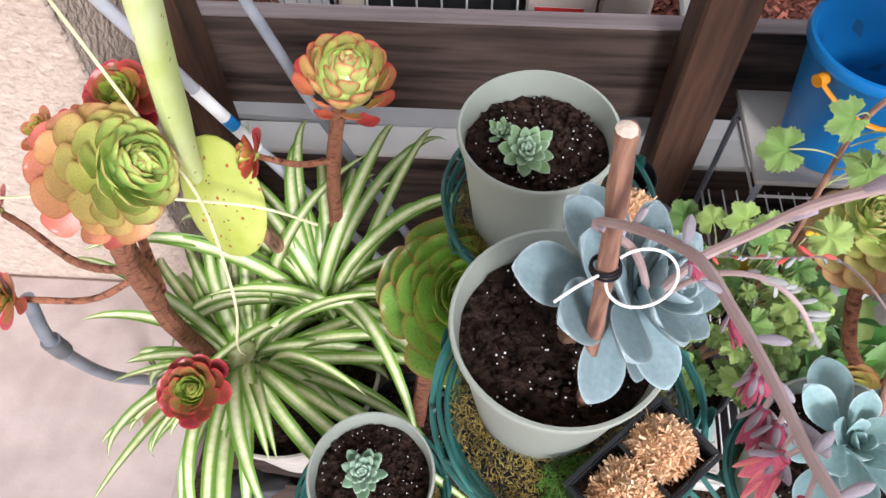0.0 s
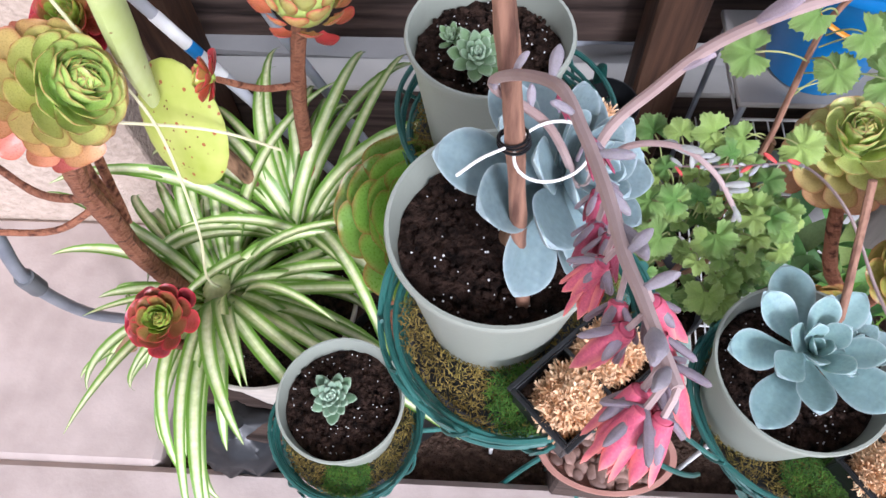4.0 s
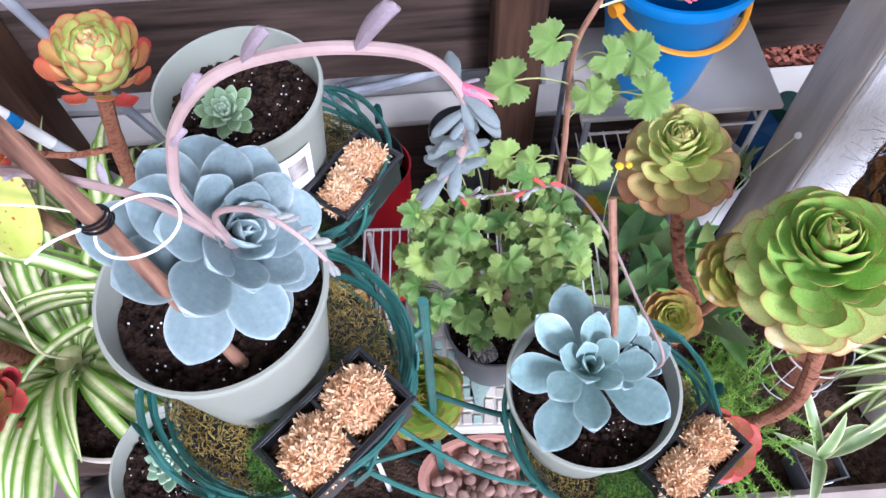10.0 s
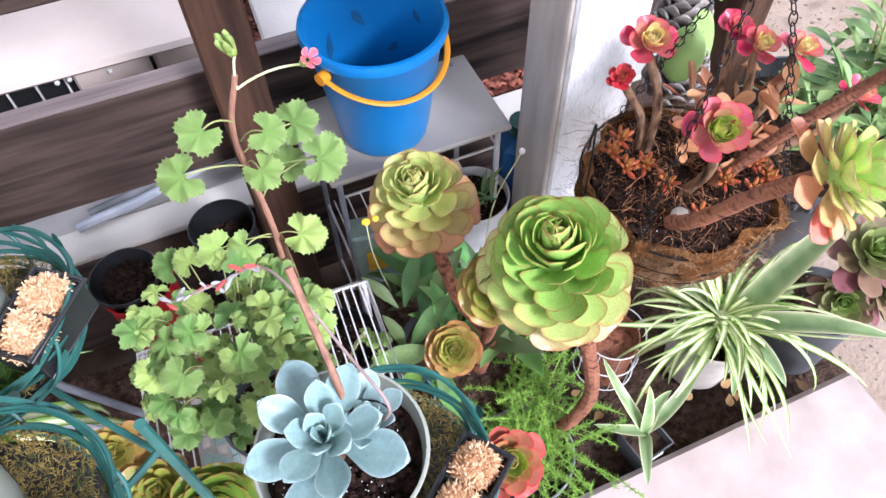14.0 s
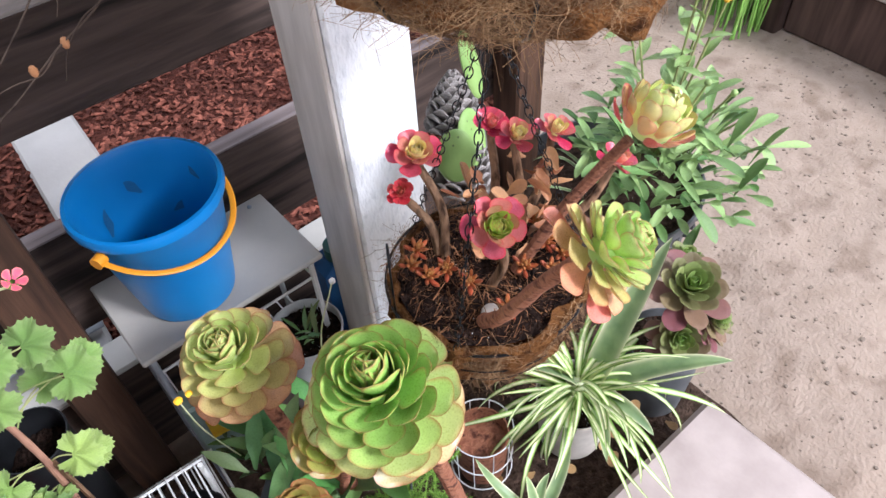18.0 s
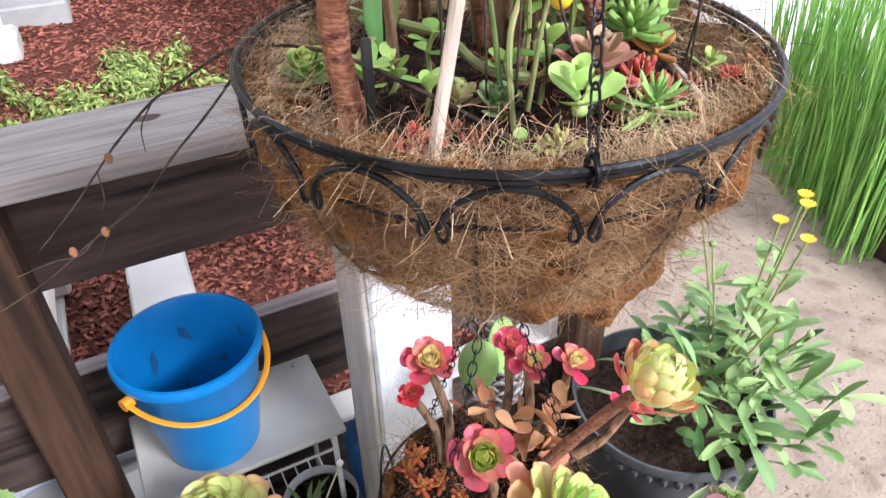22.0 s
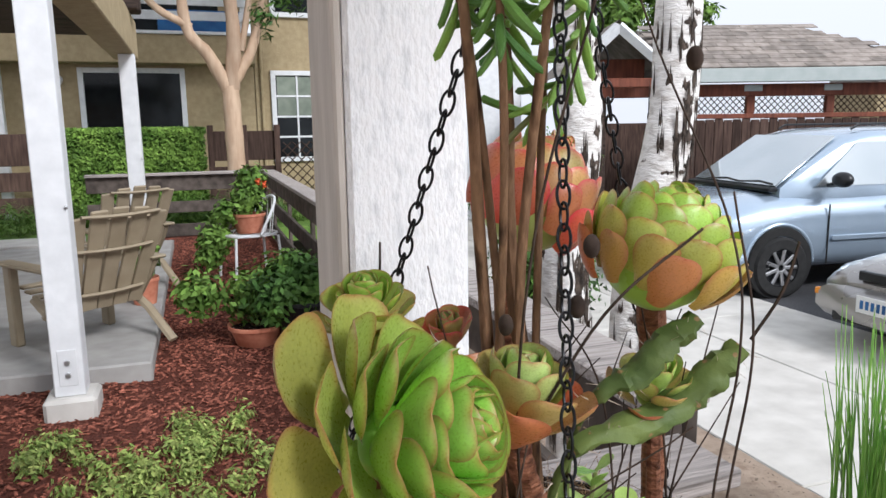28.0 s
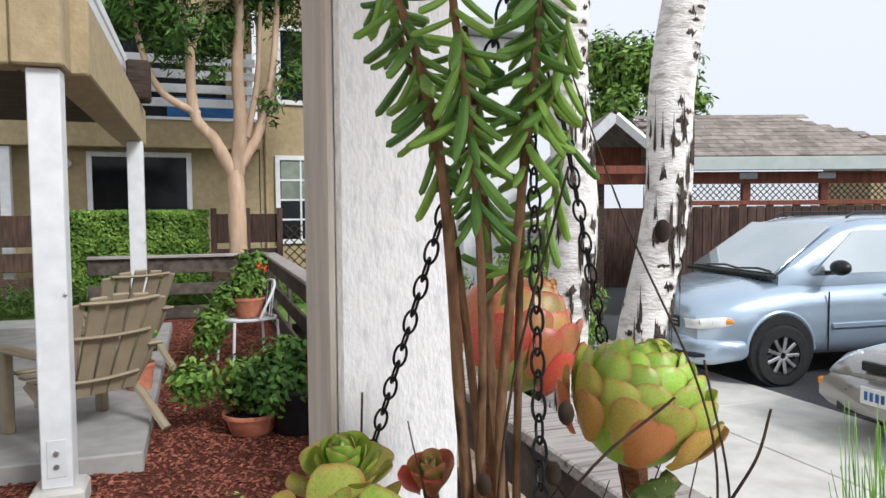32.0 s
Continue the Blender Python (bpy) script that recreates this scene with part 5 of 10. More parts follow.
pole = thing("pole", "grey steel tube leaning against the fence", "pole", (0, 0, 0))
part("tube", Shape().tube([(0.13, 0.90, 0.14), (-0.020, 0.90, 0.529), (-0.115, 0.90, 0.782), (-0.182, 0.90, 0.999), (-0.27, 0.90, 1.30)], 0.0085, 12), M["steel"], pole)
part("collar", Shape().tube([(-0.052, 0.90, 0.614), (-0.066, 0.90, 0.652)], 0.0115, 12), M["grey_plastic"], pole)
pole = thing("pole", "pale grey handle pole with a small printed band", "pole", (0, 0, 0))
part("tube", Shape().tube([(0.09, 0.868, 0.14), (-0.227, 0.815, 0.849), (-0.45, 0.778, 1.35)], 0.009, 12), M["pole_grey"], pole)
part("band", Shape().tube([(-0.196, 0.8202, 0.779), (-0.254, 0.8105, 0.909)], 0.0098, 12), M["white_label"], pole, "white printed band")
part("stripe", Shape().tube([(-0.218, 0.8165, 0.829), (-0.227, 0.815, 0.849)], 0.0101, 12), M["blue_plastic"], pole, "blue stripe")
drain = thing("hose_end", "grey plastic hose end beside the wall", "hose", (0, 0, 0))
part("tube", Shape().tube(spline([(-0.50, 0.62, 0.22), (-0.51, 0.56, 0.40), (-0.50, 0.53, 0.60), (-0.49, 0.55, 0.72)], 6), 0.011, 10), M["steel"], drain)
part("collar", Shape().tube([(-0.505, 0.535, 0.56), (-0.50, 0.53, 0.61)], 0.016, 12), M["grey_plastic"], drain)
bag = thing("bag", "crumpled black plastic bag of soil on the bed", "bag", (0, 0, 0))
bg_ = Shape().ball((0, 0, 0), 1.0, 26, 16, (0.105, 0.075, 0.10))
bg_.v = [tuple(Vector(p) * (1 + 0.22 * noise.noise(Vector(p) * 26))) for p in bg_.v]
part("sack", bg_, M["black_plastic"], bag, m=Matrix.Translation((-0.215, 0.405, 0.21)))

# ---- the wire rack, geranium, table and bucket ----
rack = thing("wire_rack", "white wire shelving rack holding pots", "rack", (0, 0, 0))
for z, x0, x1, y0, y1 in ((0.585, 0.255, 0.64, 0.43, 0.77), (0.36, 0.50, 0.655, 0.655, 0.92)):
    sh = part("shelf_frame", Shape().tube([(x0, y0, z), (x1, y0, z), (x1, y1, z), (x0, y1, z), (x0, y0, z)], 0.0032, 7), M["white_wire"], rack)
    n = int((x1 - x0) / 0.0145)
    for i in range(1, n):
        x = x0 + (x1 - x0) * i / n
        part("wire", Shape().tube([(x, y0, z + 0.003), (x, y1, z + 0.003)], 0.0015, 5), M["white_wire"], sh)
    part("crossbar", Shape().tube([(x0, (y0 + y1) / 2, z - 0.003), (x1, (y0 + y1) / 2, z - 0.003)], 0.0025, 6), M["white_wire"], sh)
for x in (0.262, 0.633):
    for y in (0.437, 0.763):
        part("leg", Shape().tube([(x, y, 0.10), (x, y, 0.584)], 0.0045, 8), M["white_wire"], rack)

stone = thing("mosaic_slab", "cream mosaic slab with a sage leaf pattern on the rack", "mosaic", at(0.432, 0.556, 0.589))
part("base", Shape().box((-0.105, -0.14, 0), (0.105, 0.14, 0.026), 0.004), M["board_grey"], stone, "grey cement base")
q = random.Random(5)
for i in range(11):
    for j in range(14):
        x, y = -0.098 + 0.0182 * i, -0.133 + 0.0192 * j
        w, h = q.uniform(0.012, 0.0166), q.uniform(0.013, 0.0175)
        leafy = (abs(math.sin(i * 0.9 + j * 0.5)) > 0.86)
        part("tile", Shape().box((x, y, 0.0262), (x + w, y + h, 0.0292), 0.0012, Matrix.Rotation(q.uniform(-0.05, 0.05), 4, "Z")), M["mosaic_teal" if leafy else "mosaic_cream"], stone)
for k, (x, y, a) in enumerate(((-0.05, -0.06, 2.3), (0.03, -0.07, 0.7), (-0.06, 0.02, 1.9), (0.0, -0.11, 1.4), (0.06, -0.10, 1.0))):
    sh = leaf_shape(0.42, 0.02, 0.0, 0.0, 0.5, 0.8, 0.2, 8, 4)
    part("leaf_tile", sh, M["mosaic_teal"], stone, "sage leaf-shaped tile", m=Matrix.Translation((x, y, 0.0315)) @ Matrix.Rotation(a - 1.57, 4, "Z") @ Matrix.Diagonal((0.07, 0.075, 0.05, 1)))

block = thing("timber_block", "rough dark timber block under the pebble dish", "block", shape=Shape().box((0.375, 0.355, 0.11), (0.52, 0.435, 0.3645), 0.006), material=M["dark_wood"])
dish = thing("dish", "oval terracotta-pink dish filled with pebbles", "dish", Matrix.Translation((0.448, 0.395, 0.365)))
part("bowl", Shape().lathe([(0, 0), (0.075, 0), (0.088, 0.035), (0.093, 0.04), (0.093, 0.048), (0.084, 0.048), (0.078, 0.03), (0, 0.022)], 44, Matrix.Diagonal((1.22, 0.76, 1, 1))), M["pink_clay"], dish)
for i in range(70):
    a, d = R.uniform(0, 6.283), 0.076 * math.sqrt(R.random())
    part("pebble", Shape().ball((0, 0, 0), 1, 8, 6, (R.uniform(0.010, 0.020), R.uniform(0.008, 0.013), R.uniform(0.004, 0.007))), M["pebble"], dish, m=Matrix.Translation((math.cos(a) * d * 1.2, math.sin(a) * d * 0.74, 0.034 + R.uniform(0, 0.010))) @ Matrix.Rotation(R.uniform(0, 3), 4, "Z") @ Matrix.Rotation(R.uniform(-0.5, 0.5), 4, "X"))


def pine_cone(label, c, axis, r, h, n):
    ob = thing("pine_cone", label, "pine cone", Matrix.Translation(c) @ toward(axis))
    part("core", Shape().lathe([(0, 0), (r * 0.5, h * 0.1), (r * 0.45, h * 0.6), (0, h)], 14), M["cone"], ob)
    sh = leaf_shape(0.95, 0.10, 0.25, -0.2, 0.75, 0.2, 0.5, 6, 4).mesh("scale", M["cone"])
    for i in range(n):
        f = i / n
        rr = r * (1 - 0.75 * f ** 2)
        part("scale", sh, None, ob, m=Matrix.Rotation(i * 2.39996, 4, "Z") @ Matrix.Translation((0, rr * 0.35, h * f * 0.95)) @ Matrix.Rotation(radians(18 + 55 * f), 4, "X") @ Matrix.Scale(rr * 0.72, 4))
    return ob


ger_pot = pot("dark grey plastic pot with the scented geranium", (0.455, 0.525, 0.6205), 0.066, 0.050, 0.125, "grey_plastic")
pine_cone("small grey pine cone lying on the geranium pot soil", (0.425, 0.490, 0.735), (0.6, -0.4, 0.35), 0.021, 0.04, 42)
ger = thing("geranium", "upright scented geranium with soft lobed leaves", "geranium", (0, 0, 0))
main = stem(ger, [(0.455, 0.525, 0.72), (0.485, 0.56, 0.80), (0.520, 0.600, 0.88), (0.528, 0.612, 0.96), (0.526, 0.62, 1.04), (0.522, 0.622, 1.13), (0.540, 0.622, 1.195)], 0.0048, 0.0026, "stick")
stem(ger, [(0.47, 0.54, 0.76), (0.43, 0.55, 0.84), (0.41, 0.57, 0.92)], 0.0045, 0.003, "grey_bark")
stem(ger, [(0.47, 0.54, 0.76), (0.50, 0.54, 0.82), (0.50, 0.53, 0.90)], 0.004, 0.0025, "grey_bark")
stem(ger, [(0.455, 0.525, 0.73), (0.40, 0.50, 0.80), (0.37, 0.49, 0.88)], 0.004, 0.0025, "grey_bark")
stake = thing("support_stick", "flat wooden stake tied to the geranium with white cord", "stick", (0, 0, 0))
part("shaft", Shape().tube([(0.545, 0.585, 0.63), (0.538, 0.602, 0.85), (0.533, 0.612, 0.972)], 0.0062, 6, flat=0.45), M["grey_bark"], stake)
for z in (0.852, 0.858, 0.866):
    part("cord", Shape().ring(0.0105, 0.0014, 18, 5, Matrix.Translation((0.532, 0.604, z)) @ toward((R.uniform(-0.3, 0.3), R.uniform(-0.3, 0.3), 1))), M["cable"], stake, "white cord")
part("cord", Shape().tube(spline([(0.537, 0.594, 0.858), (0.545, 0.585, 0.835), (0.540, 0.58, 0.805)], 5), 0.0014, 5), M["cable"], stake)


def lobed(parent, p, size, tilt=None, hue=None, from_=None):
    az = R.uniform(0, 6.283)
    nrm = tilt or (R.uniform(-0.8, 0.8), R.uniform(-1.1, 0.35), 1)
    if from_ is not None:
        d = Vector(p) - Vector(from_)
        az = math.atan2(d.y, d.x)
        part("petiole", Shape().tube(arc_points(from_, p, 0.006, 5), 0.0009, 5), M["petiole"], parent)
    lf = part("leaf", LEAF["lobed"], None, parent, m=face(p, nrm, az, size))
    g = hue if hue is not None else R.random()
    lf.color = (*mix((0.08, 0.20, 0.04), (0.33, 0.46, 0.11), g), 1)


for i in range(120):
    a, d = R.uniform(0, 6.283), 0.108 * math.sqrt(R.random())
    c = Vector((0.445, 0.545, 0.90))
    p = c + Vector((math.cos(a) * d, math.sin(a) * d * 0.9 - 0.012, R.uniform(-0.025, 0.10) - d * 0.25))
    lobed(ger, p, R.uniform(0.020, 0.046), from_=(0.455 + (p.x - 0.455) * 0.72, 0.53 + (p.y - 0.53) * 0.72, p.z - 0.022))
for (p, s_, h) in (((0.468, 0.61, 1.105), 0.048, 0.35), ((0.50, 0.60, 1.165), 0.042, 0.3), ((0.548, 0.605, 1.14), 0.040, 0.3), ((0.590, 0.60, 1.09), 0.050, 0.3), ((0.575, 0.62, 1.125), 0.045, 0.25), ((0.60, 0.63, 1.065), 0.042, 0.3),
                   ((0.535, 0.59, 1.11), 0.040, 0.4), ((0.552, 0.60, 0.985), 0.048, 0.95), ((0.560, 0.615, 0.955), 0.042, 0.9), ((0.497, 0.60, 0.99), 0.040, 0.5), ((0.505, 0.595, 0.945), 0.042, 0.5), ((0.47, 0.61, 0.985), 0.045, 0.7), ((0.56, 0.64, 1.05), 0.04, 0.3)):
    lobed(ger, p, s_, (R.uniform(-0.35, 0.35), -0.75, 0.8), h, (0.526, 0.62, p[2] - 0.02))
for p, d in (((0.598, 0.615, 1.195), (0.3, -0.5, 0.6)), ((0.545, 0.622, 1.215), (-0.2, -0.3, 1))):
    fl = part("blossom", Shape().lathe([(0, 0), (0.004, 0.004), (0.006, 0.012), (0.004, 0.016)], 8), M["plain_leaf"], ger, m=Matrix.Translation(p) @ toward(d))
    fl.color = (0.25, 0.36, 0.08, 1)
    part("stalk", Shape().tube(arc_points((0.538, 0.622, 1.18), p, 0.006, 6), 0.0012, 5), M["striped"], ger)
    for k in range(5):
        if p[0] > 0.56:
            part("petal", leaf_shape(0.75, 0.02, 0.3, 0.2, 0.65, 0.2, 0.3, 5, 4), M["pink"], fl, "pink petal", m=Matrix.Rotation(k * 1.2566, 4, "Z") @ Matrix.Translation((0, 0.002, 0.014)) @ Matrix.Rotation(radians(28), 4, "X") @ Matrix.Scale(0.0105, 4))
        else:
            part("sepal", LEAF["jelly"], None, fl, m=Matrix.Rotation(k * 1.2566, 4, "Z") @ Matrix.Translation((0, 0.003, 0.010)) @ Matrix.Rotation(radians(70), 4, "X") @ Matrix.Scale(0.02, 4)).color = (0.30, 0.42, 0.12, 1)

green_2 = thing("aeonium", "dark green aeonium rosette below the stand", "succulent", (0, 0, 0))
rosette(green_2, (0.350, 0.445, 0.690), (0.25, -0.45, 0.85), 0.062, 60, "cabbage", (0.20, 0.38, 0.04), (0.14, 0.22, 0.035), 86, -5, first=0.2, dome=0.3)
stem(green_2, [(0.335, 0.47, 0.592), (0.345, 0.45, 0.68)], 0.012, 0.010)
for c, r_, hh in (((0.285, 0.50, 0.68), 0.05, 0.3), ((0.245, 0.56, 0.70), 0.045, 0.8)):
    g2 = thing("aeonium", "smaller olive aeonium rosette under the trays", "succulent", (0, 0, 0))
    rosette(g2, c, (0.1, -0.4, 0.9), r_, 34, "aeonium", (0.28, 0.36, 0.06), mix((0.17, 0.22, 0.04), (0.42, 0.22, 0.07), hh), 86, -5, dome=0.3)
    stem(g2, [(c[0], c[1] + 0.02, 0.13), (c[0] - 0.01, c[1] + 0.015, 0.45), c], 0.010, 0.009)
lower = pot("black plastic pot with a sprouting cutting on the rack", (0.575, 0.725, 0.363), 0.066, 0.052, 0.13, "black_plastic")
cut = thing("geranium_cutting", "small geranium cutting with few leaves", "geranium", (0, 0, 0))
stem(cut, [(0.585, 0.715, 0.47), (0.60, 0.70, 0.53), (0.61, 0.69, 0.56)], 0.004, 0.003, "striped")
for k in range(6):
    lobed(cut, (0.585 + R.uniform(-0.04, 0.055), 0.675 + R.uniform(-0.035, 0.03), 0.535 + R.uniform(-0.02, 0.03)), R.uniform(0.026, 0.036), (R.uniform(-0.3, 0.3), -0.4, 1), 0.35, (0.60, 0.70, 0.53))
for c, r_, h, mt, lab in (((0.27, 0.905, 0.13), 0.062, 0.46, "red_plastic", "tall red plastic pot standing behind the rack"), ((0.425, 1.01, 0.13), 0.062, 0.42, "black_plastic", "empty black nursery pot by the fence"), ((0.262, 0.90, 0.594), 0.058, 0.03, "black_plastic", "black nursery pot pushed into a red one")):
    pot(lab, c, r_, r_ * 0.8, h, mt, soil=0.02 if h < 0.1 else 0.06, name="nursery_pot", grains=0)

table = thing("plant_table", "small wire-legged table with a warm grey board top", "table", GRID @ Matrix.Identity(4))
top = Shape().box((0.683, 0.915, 0.628), (1.042, 1.140, 0.640), 0.003)
part("top", top, M["board_grey"], table)
for x in (0.70, 1.02):
    for y in (0.93, 1.125):
        part("leg", Shape().tube([(x, y, 0.08), (x, y, 0.627)], 0.006, 8), M["steel" if x < 0.8 else "white_wire"], table)
for z in (0.58, 0.34, 0.12):
    for a, b in (((0.70, 0.93), (1.02, 0.93)), ((1.02, 0.93), (1.02, 1.125)), ((0.70, 0.93), (0.70, 1.125))):
        part("rail", Shape().tube([(*a, z), (*b, z)], 0.003, 6), M["white_wire"], table)
for k in range(10):
    part("grid_wire", Shape().tube([(0.715 + 0.031 * k, 0.93, 0.342), (0.715 + 0.031 * k, 1.125, 0.342)], 0.0018, 5), M["white_wire"], table)
part("pin", Shape().ball((1.005, 1.118, 0.641), 0.005, 8, 5), M["steel"], table)

bucket = thing("bucket", "bright blue plastic bucket with an orange handle", "bucket", Matrix.Translation((0.768, 1.055, 0.6405)) @ Matrix.Scale(1.05, 4))
part("body", Shape().lathe([(0, 0), (0.072, 0), (0.077, 0.004), (0.080, 0.02), (0.108, 0.208), (0.112, 0.212), (0.1165, 0.214), (0.1185, 0.224), (0.116, 0.232), (0.110, 0.232), (0.106, 0.222), (0.075, 0.012), (0, 0.009)], 64), M["blue_plastic"], bucket)
hd = [Vector((math.cos(radians(a)) * 0.121, math.sin(radians(a)) * 0.122, 0)) for a in range(0, 181, 6)]
hm = Matrix.Translation((0, 0, 0.200)) @ Matrix.Rotation(radians(-147), 4, "Z") @ Matrix.Rotation(radians(-25), 4, "X")
part("handle", Shape().tube([hm @ p for p in hd], 0.0052, 8, flat=0.6), M["orange_plastic"], bucket, "orange handle")
for p in (hd[0], hd[-1]):
    part("pivot", Shape().tube([hm @ (p * 0.93), hm @ (p * 1.06)], 0.010, 14), M["orange_plastic"], bucket, "orange pivot")
for k in range(7):
    part("leaf_scrap", LEAF["round"], None, bucket, "dry brown scrap", m=Matrix.Translation((R.uniform(-0.045, 0.01), R.uniform(-0.03, 0.03), 0.014 + 0.002 * k)) @ Matrix.Rotation(R.uniform(0, 6), 4, "Z") @ Matrix.Rotation(R.uniform(-0.3, 0.3), 4, "X") @ Matrix.Scale(R.uniform(0.025, 0.045), 4)).color = (0.13, 0.10, 0.08, 1)

for a, z, s_ in ((2.0, 0.05, 0.04), (2.4, 0.12, 0.05), (1.5, 0.15, 0.035), (2.9, 0.08, 0.03), (1.1, 0.10, 0.03), (0.4, 0.17, 0.03)):
    rr = 0.0735 + (z - 0.012) * 0.146
    part("dirt_smudge", LEAF["round"], None, bucket, "thin dried mud smudge", m=Matrix.Translation((math.cos(a) * rr, math.sin(a) * rr, z)) @ Matrix.Rotation(a - 1.5708, 4, "Z") @ Matrix.Rotation(radians(82), 4, "X") @ Matrix.Rotation(R.uniform(-1.5, 1.5), 4, "Z") @ Matrix.Diagonal((s_ * 0.7, s_, s_ * 0.05, 1))).color = (0.02, 0.13, 0.30, 1)
jug = thing("storage_jug", "translucent dark blue plastic jug beside the post", "jug", Matrix.Translation((1.055, 1.045, 0.13)))
part("body", Shape().box((-0.05, -0.045, 0), (0.05, 0.05, 0.40), 0.02), M["pool_blue"], jug)
part("lid", Shape().lathe([(0.028, 0.402), (0.028, 0.43), (0, 0.432)], 20), M["teal_wire"], jug)
tub = pot("pale grey tub standing under the table", (0.925, 0.985, 0.13), 0.075, 0.065, 0.32, "white_wire", name="tub")

packet = thing("carton", "worn green carton with an orange and yellow mark under the table", "box", at(0.715, 0.955, 0.31, -6))
part("body", Shape().box((-0.065, -0.028, 0.0), (0.065, 0.028, 0.175), 0.006), M["mosaic_teal"], packet)
part("mark", Shape().box((-0.040, -0.0295, 0.060), (0.030, -0.0283, 0.125), 0.0004), M["yellow"], packet, "yellow and orange printed mark")

# ---- aeoniums in grey pots in the bed ----
grey = pot("wide dark grey plastic pot of mixed aeoniums", (0.792, 0.672, 0.14), 0.135, 0.10, 0.255, "grey_plastic", soil_mat="bed_soil")
ae = thing("aeonium", "tall aeonium with a bronze-green rosette on a brown stem", "succulent", (0, 0, 0))
stem(ae, [(0.800, 0.640, 0.38), (0.815, 0.635, 0.48), (0.795, 0.655, 0.545), (0.775, 0.690, 0.575), (0.760, 0.752, 0.66), (0.750, 0.785, 0.735)], 0.0125, 0.0105)
cabbage(ae, (0.748, 0.790, 0.752), (-0.16, -0.12, 0.95), 0.088, 62, "cabbage", (0.50, 0.64, 0.20), (0.60, 0.28, 0.15), -50, turn=2.2, reach=0.76)
stem(ae, [(0.80, 0.64, 0.46), (0.806, 0.61, 0.60), (0.794, 0.598, 0.715)], 0.009, 0.008)
rosette(ae, (0.792, 0.595, 0.735), (-0.05, -0.55, 0.8), 0.052, 46, "cabbage", (0.22, 0.42, 0.05), (0.34, 0.26, 0.07), 86, -20, first=0.2, dome=0.35)
stem(ae, [(0.80, 0.635, 0.42), (0.765, 0.600, 0.53), (0.723, 0.572, 0.635)], 0.009, 0.008)
rosette(ae, (0.720, 0.568, 0.650), (-0.15, -0.5, 0.85), 0.043, 50, "cabbage", (0.24, 0.42, 0.05), (0.36, 0.19, 0.07), 86, 0, first=0.2, dome=0.3)
gp = thing("aeonium", "large fresh green aeonium on a long bent stem", "succulent", (0, 0, 0))
stem(gp, [(0.86, 0.50, 0.30), (0.90, 0.478, 0.40), (0.922, 0.472, 0.50), (0.912, 0.474, 0.60), (0.895, 0.510, 0.72), (0.872, 0.545, 0.80)], 0.0125, 0.0115)
cabbage(gp, (0.868, 0.566, 0.826), (-0.16, -0.10, 0.97), 0.112, 84, "cabbage", (0.33, 0.58, 0.12), (0.54, 0.40, 0.20), -48, reach=0.70, turn=3.8)
fp = pot("grey-green pot with asparagus fern and a red aeonium", (0.815, 0.478, 0.135), 0.098, 0.075, 0.205, "steel", soil_mat="bed_soil")
ra = thing("aeonium", "small red-rimmed aeonium rosette with a lime heart", "succulent", (0, 0, 0))
flushed(ra, (0.706, 0.346, 0.778), (-0.1, -0.45, 0.9), 0.042, (0.36, 0.54, 0.10), (0.40, 0.10, 0.08), 40, 18)
stem(ra, [(0.80, 0.47, 0.33), (0.77, 0.42, 0.55), (0.709, 0.354, 0.77)], 0.008, 0.007)


def feathery(c, n, length, seed, label):
    """Fine needle-leaved sprays arching from a crown."""
    q = random.Random(seed)
    ob = thing("asparagus_fern", label, "fern", (0, 0, 0))
    for i in range(n):
        az, el = q.uniform(0, 6.283), radians(q.uniform(15, 75))
        ln = length * q.uniform(0.6, 1.1)
        sh = Shape()
        p = Vector(c) + Vector((q.uniform(-0.05, 0.05), q.uniform(-0.05, 0.05), 0))
        pts = [p]
        for k in range(9):
            e = el - k * 0.14
            p = p + Vector((math.cos(az) * math.cos(e), math.sin(az) * math.cos(e), math.sin(e))) * ln / 9
            pts.append(p)
        sh.tube(pts, 0.0009, 4)
        for k in range(130):
            f = q.uniform(0.1, 1) * 8.99
            b = pts[int(f)].lerp(pts[int(f) + 1], f % 1)
            d = Vector((q.uniform(-1, 1), q.uniform(-1, 1), q.uniform(-0.3, 1))).normalized() * q.uniform(0.006, 0.014)
            s_ = d.cross(Vector((0, 0, 1))).normalized() * 0.0007
            sh.add([b - s_, b + s_, b + d], [(0, 1, 2)])
        part("spray", sh, M["fern"], ob, smooth=False)
    return ob


feathery((0.835, 0.475, 0.345), 104, 0.15, 11, "bright green feathery asparagus fern")
feathery((0.875, 0.56, 0.38), 46, 0.16, 12, "second tuft of feathery asparagus fern")


def broad_plant(label, cat, c, n, ln, wd, seed, col, spread=0.05, lift=(15, 80), name="leafy_plant"):
    q = random.Random(seed)
    ob = thing(name, label, cat, (0, 0, 0))
    for i in range(n):
        az = q.uniform(0, 6.283)
        l = ln * q.uniform(0.55, 1.1)
        m = (Matrix.Translation((c[0] + q.uniform(-spread, spread), c[1] + q.uniform(-spread, spread), c[2] + q.uniform(0, 0.5) * ln * 0.6)) @ Matrix.Rotation(az, 4, "Z")
             @ Matrix.Rotation(radians(q.uniform(*lift)), 4, "X") @ Matrix.Diagonal((l * wd, l, l, 1)))
        lf = part("leaf", LEAF["plain"], None, ob, m=m)
        lf.color = (*[ch * q.uniform(0.75, 1.3) for ch in col], 1)
    return ob


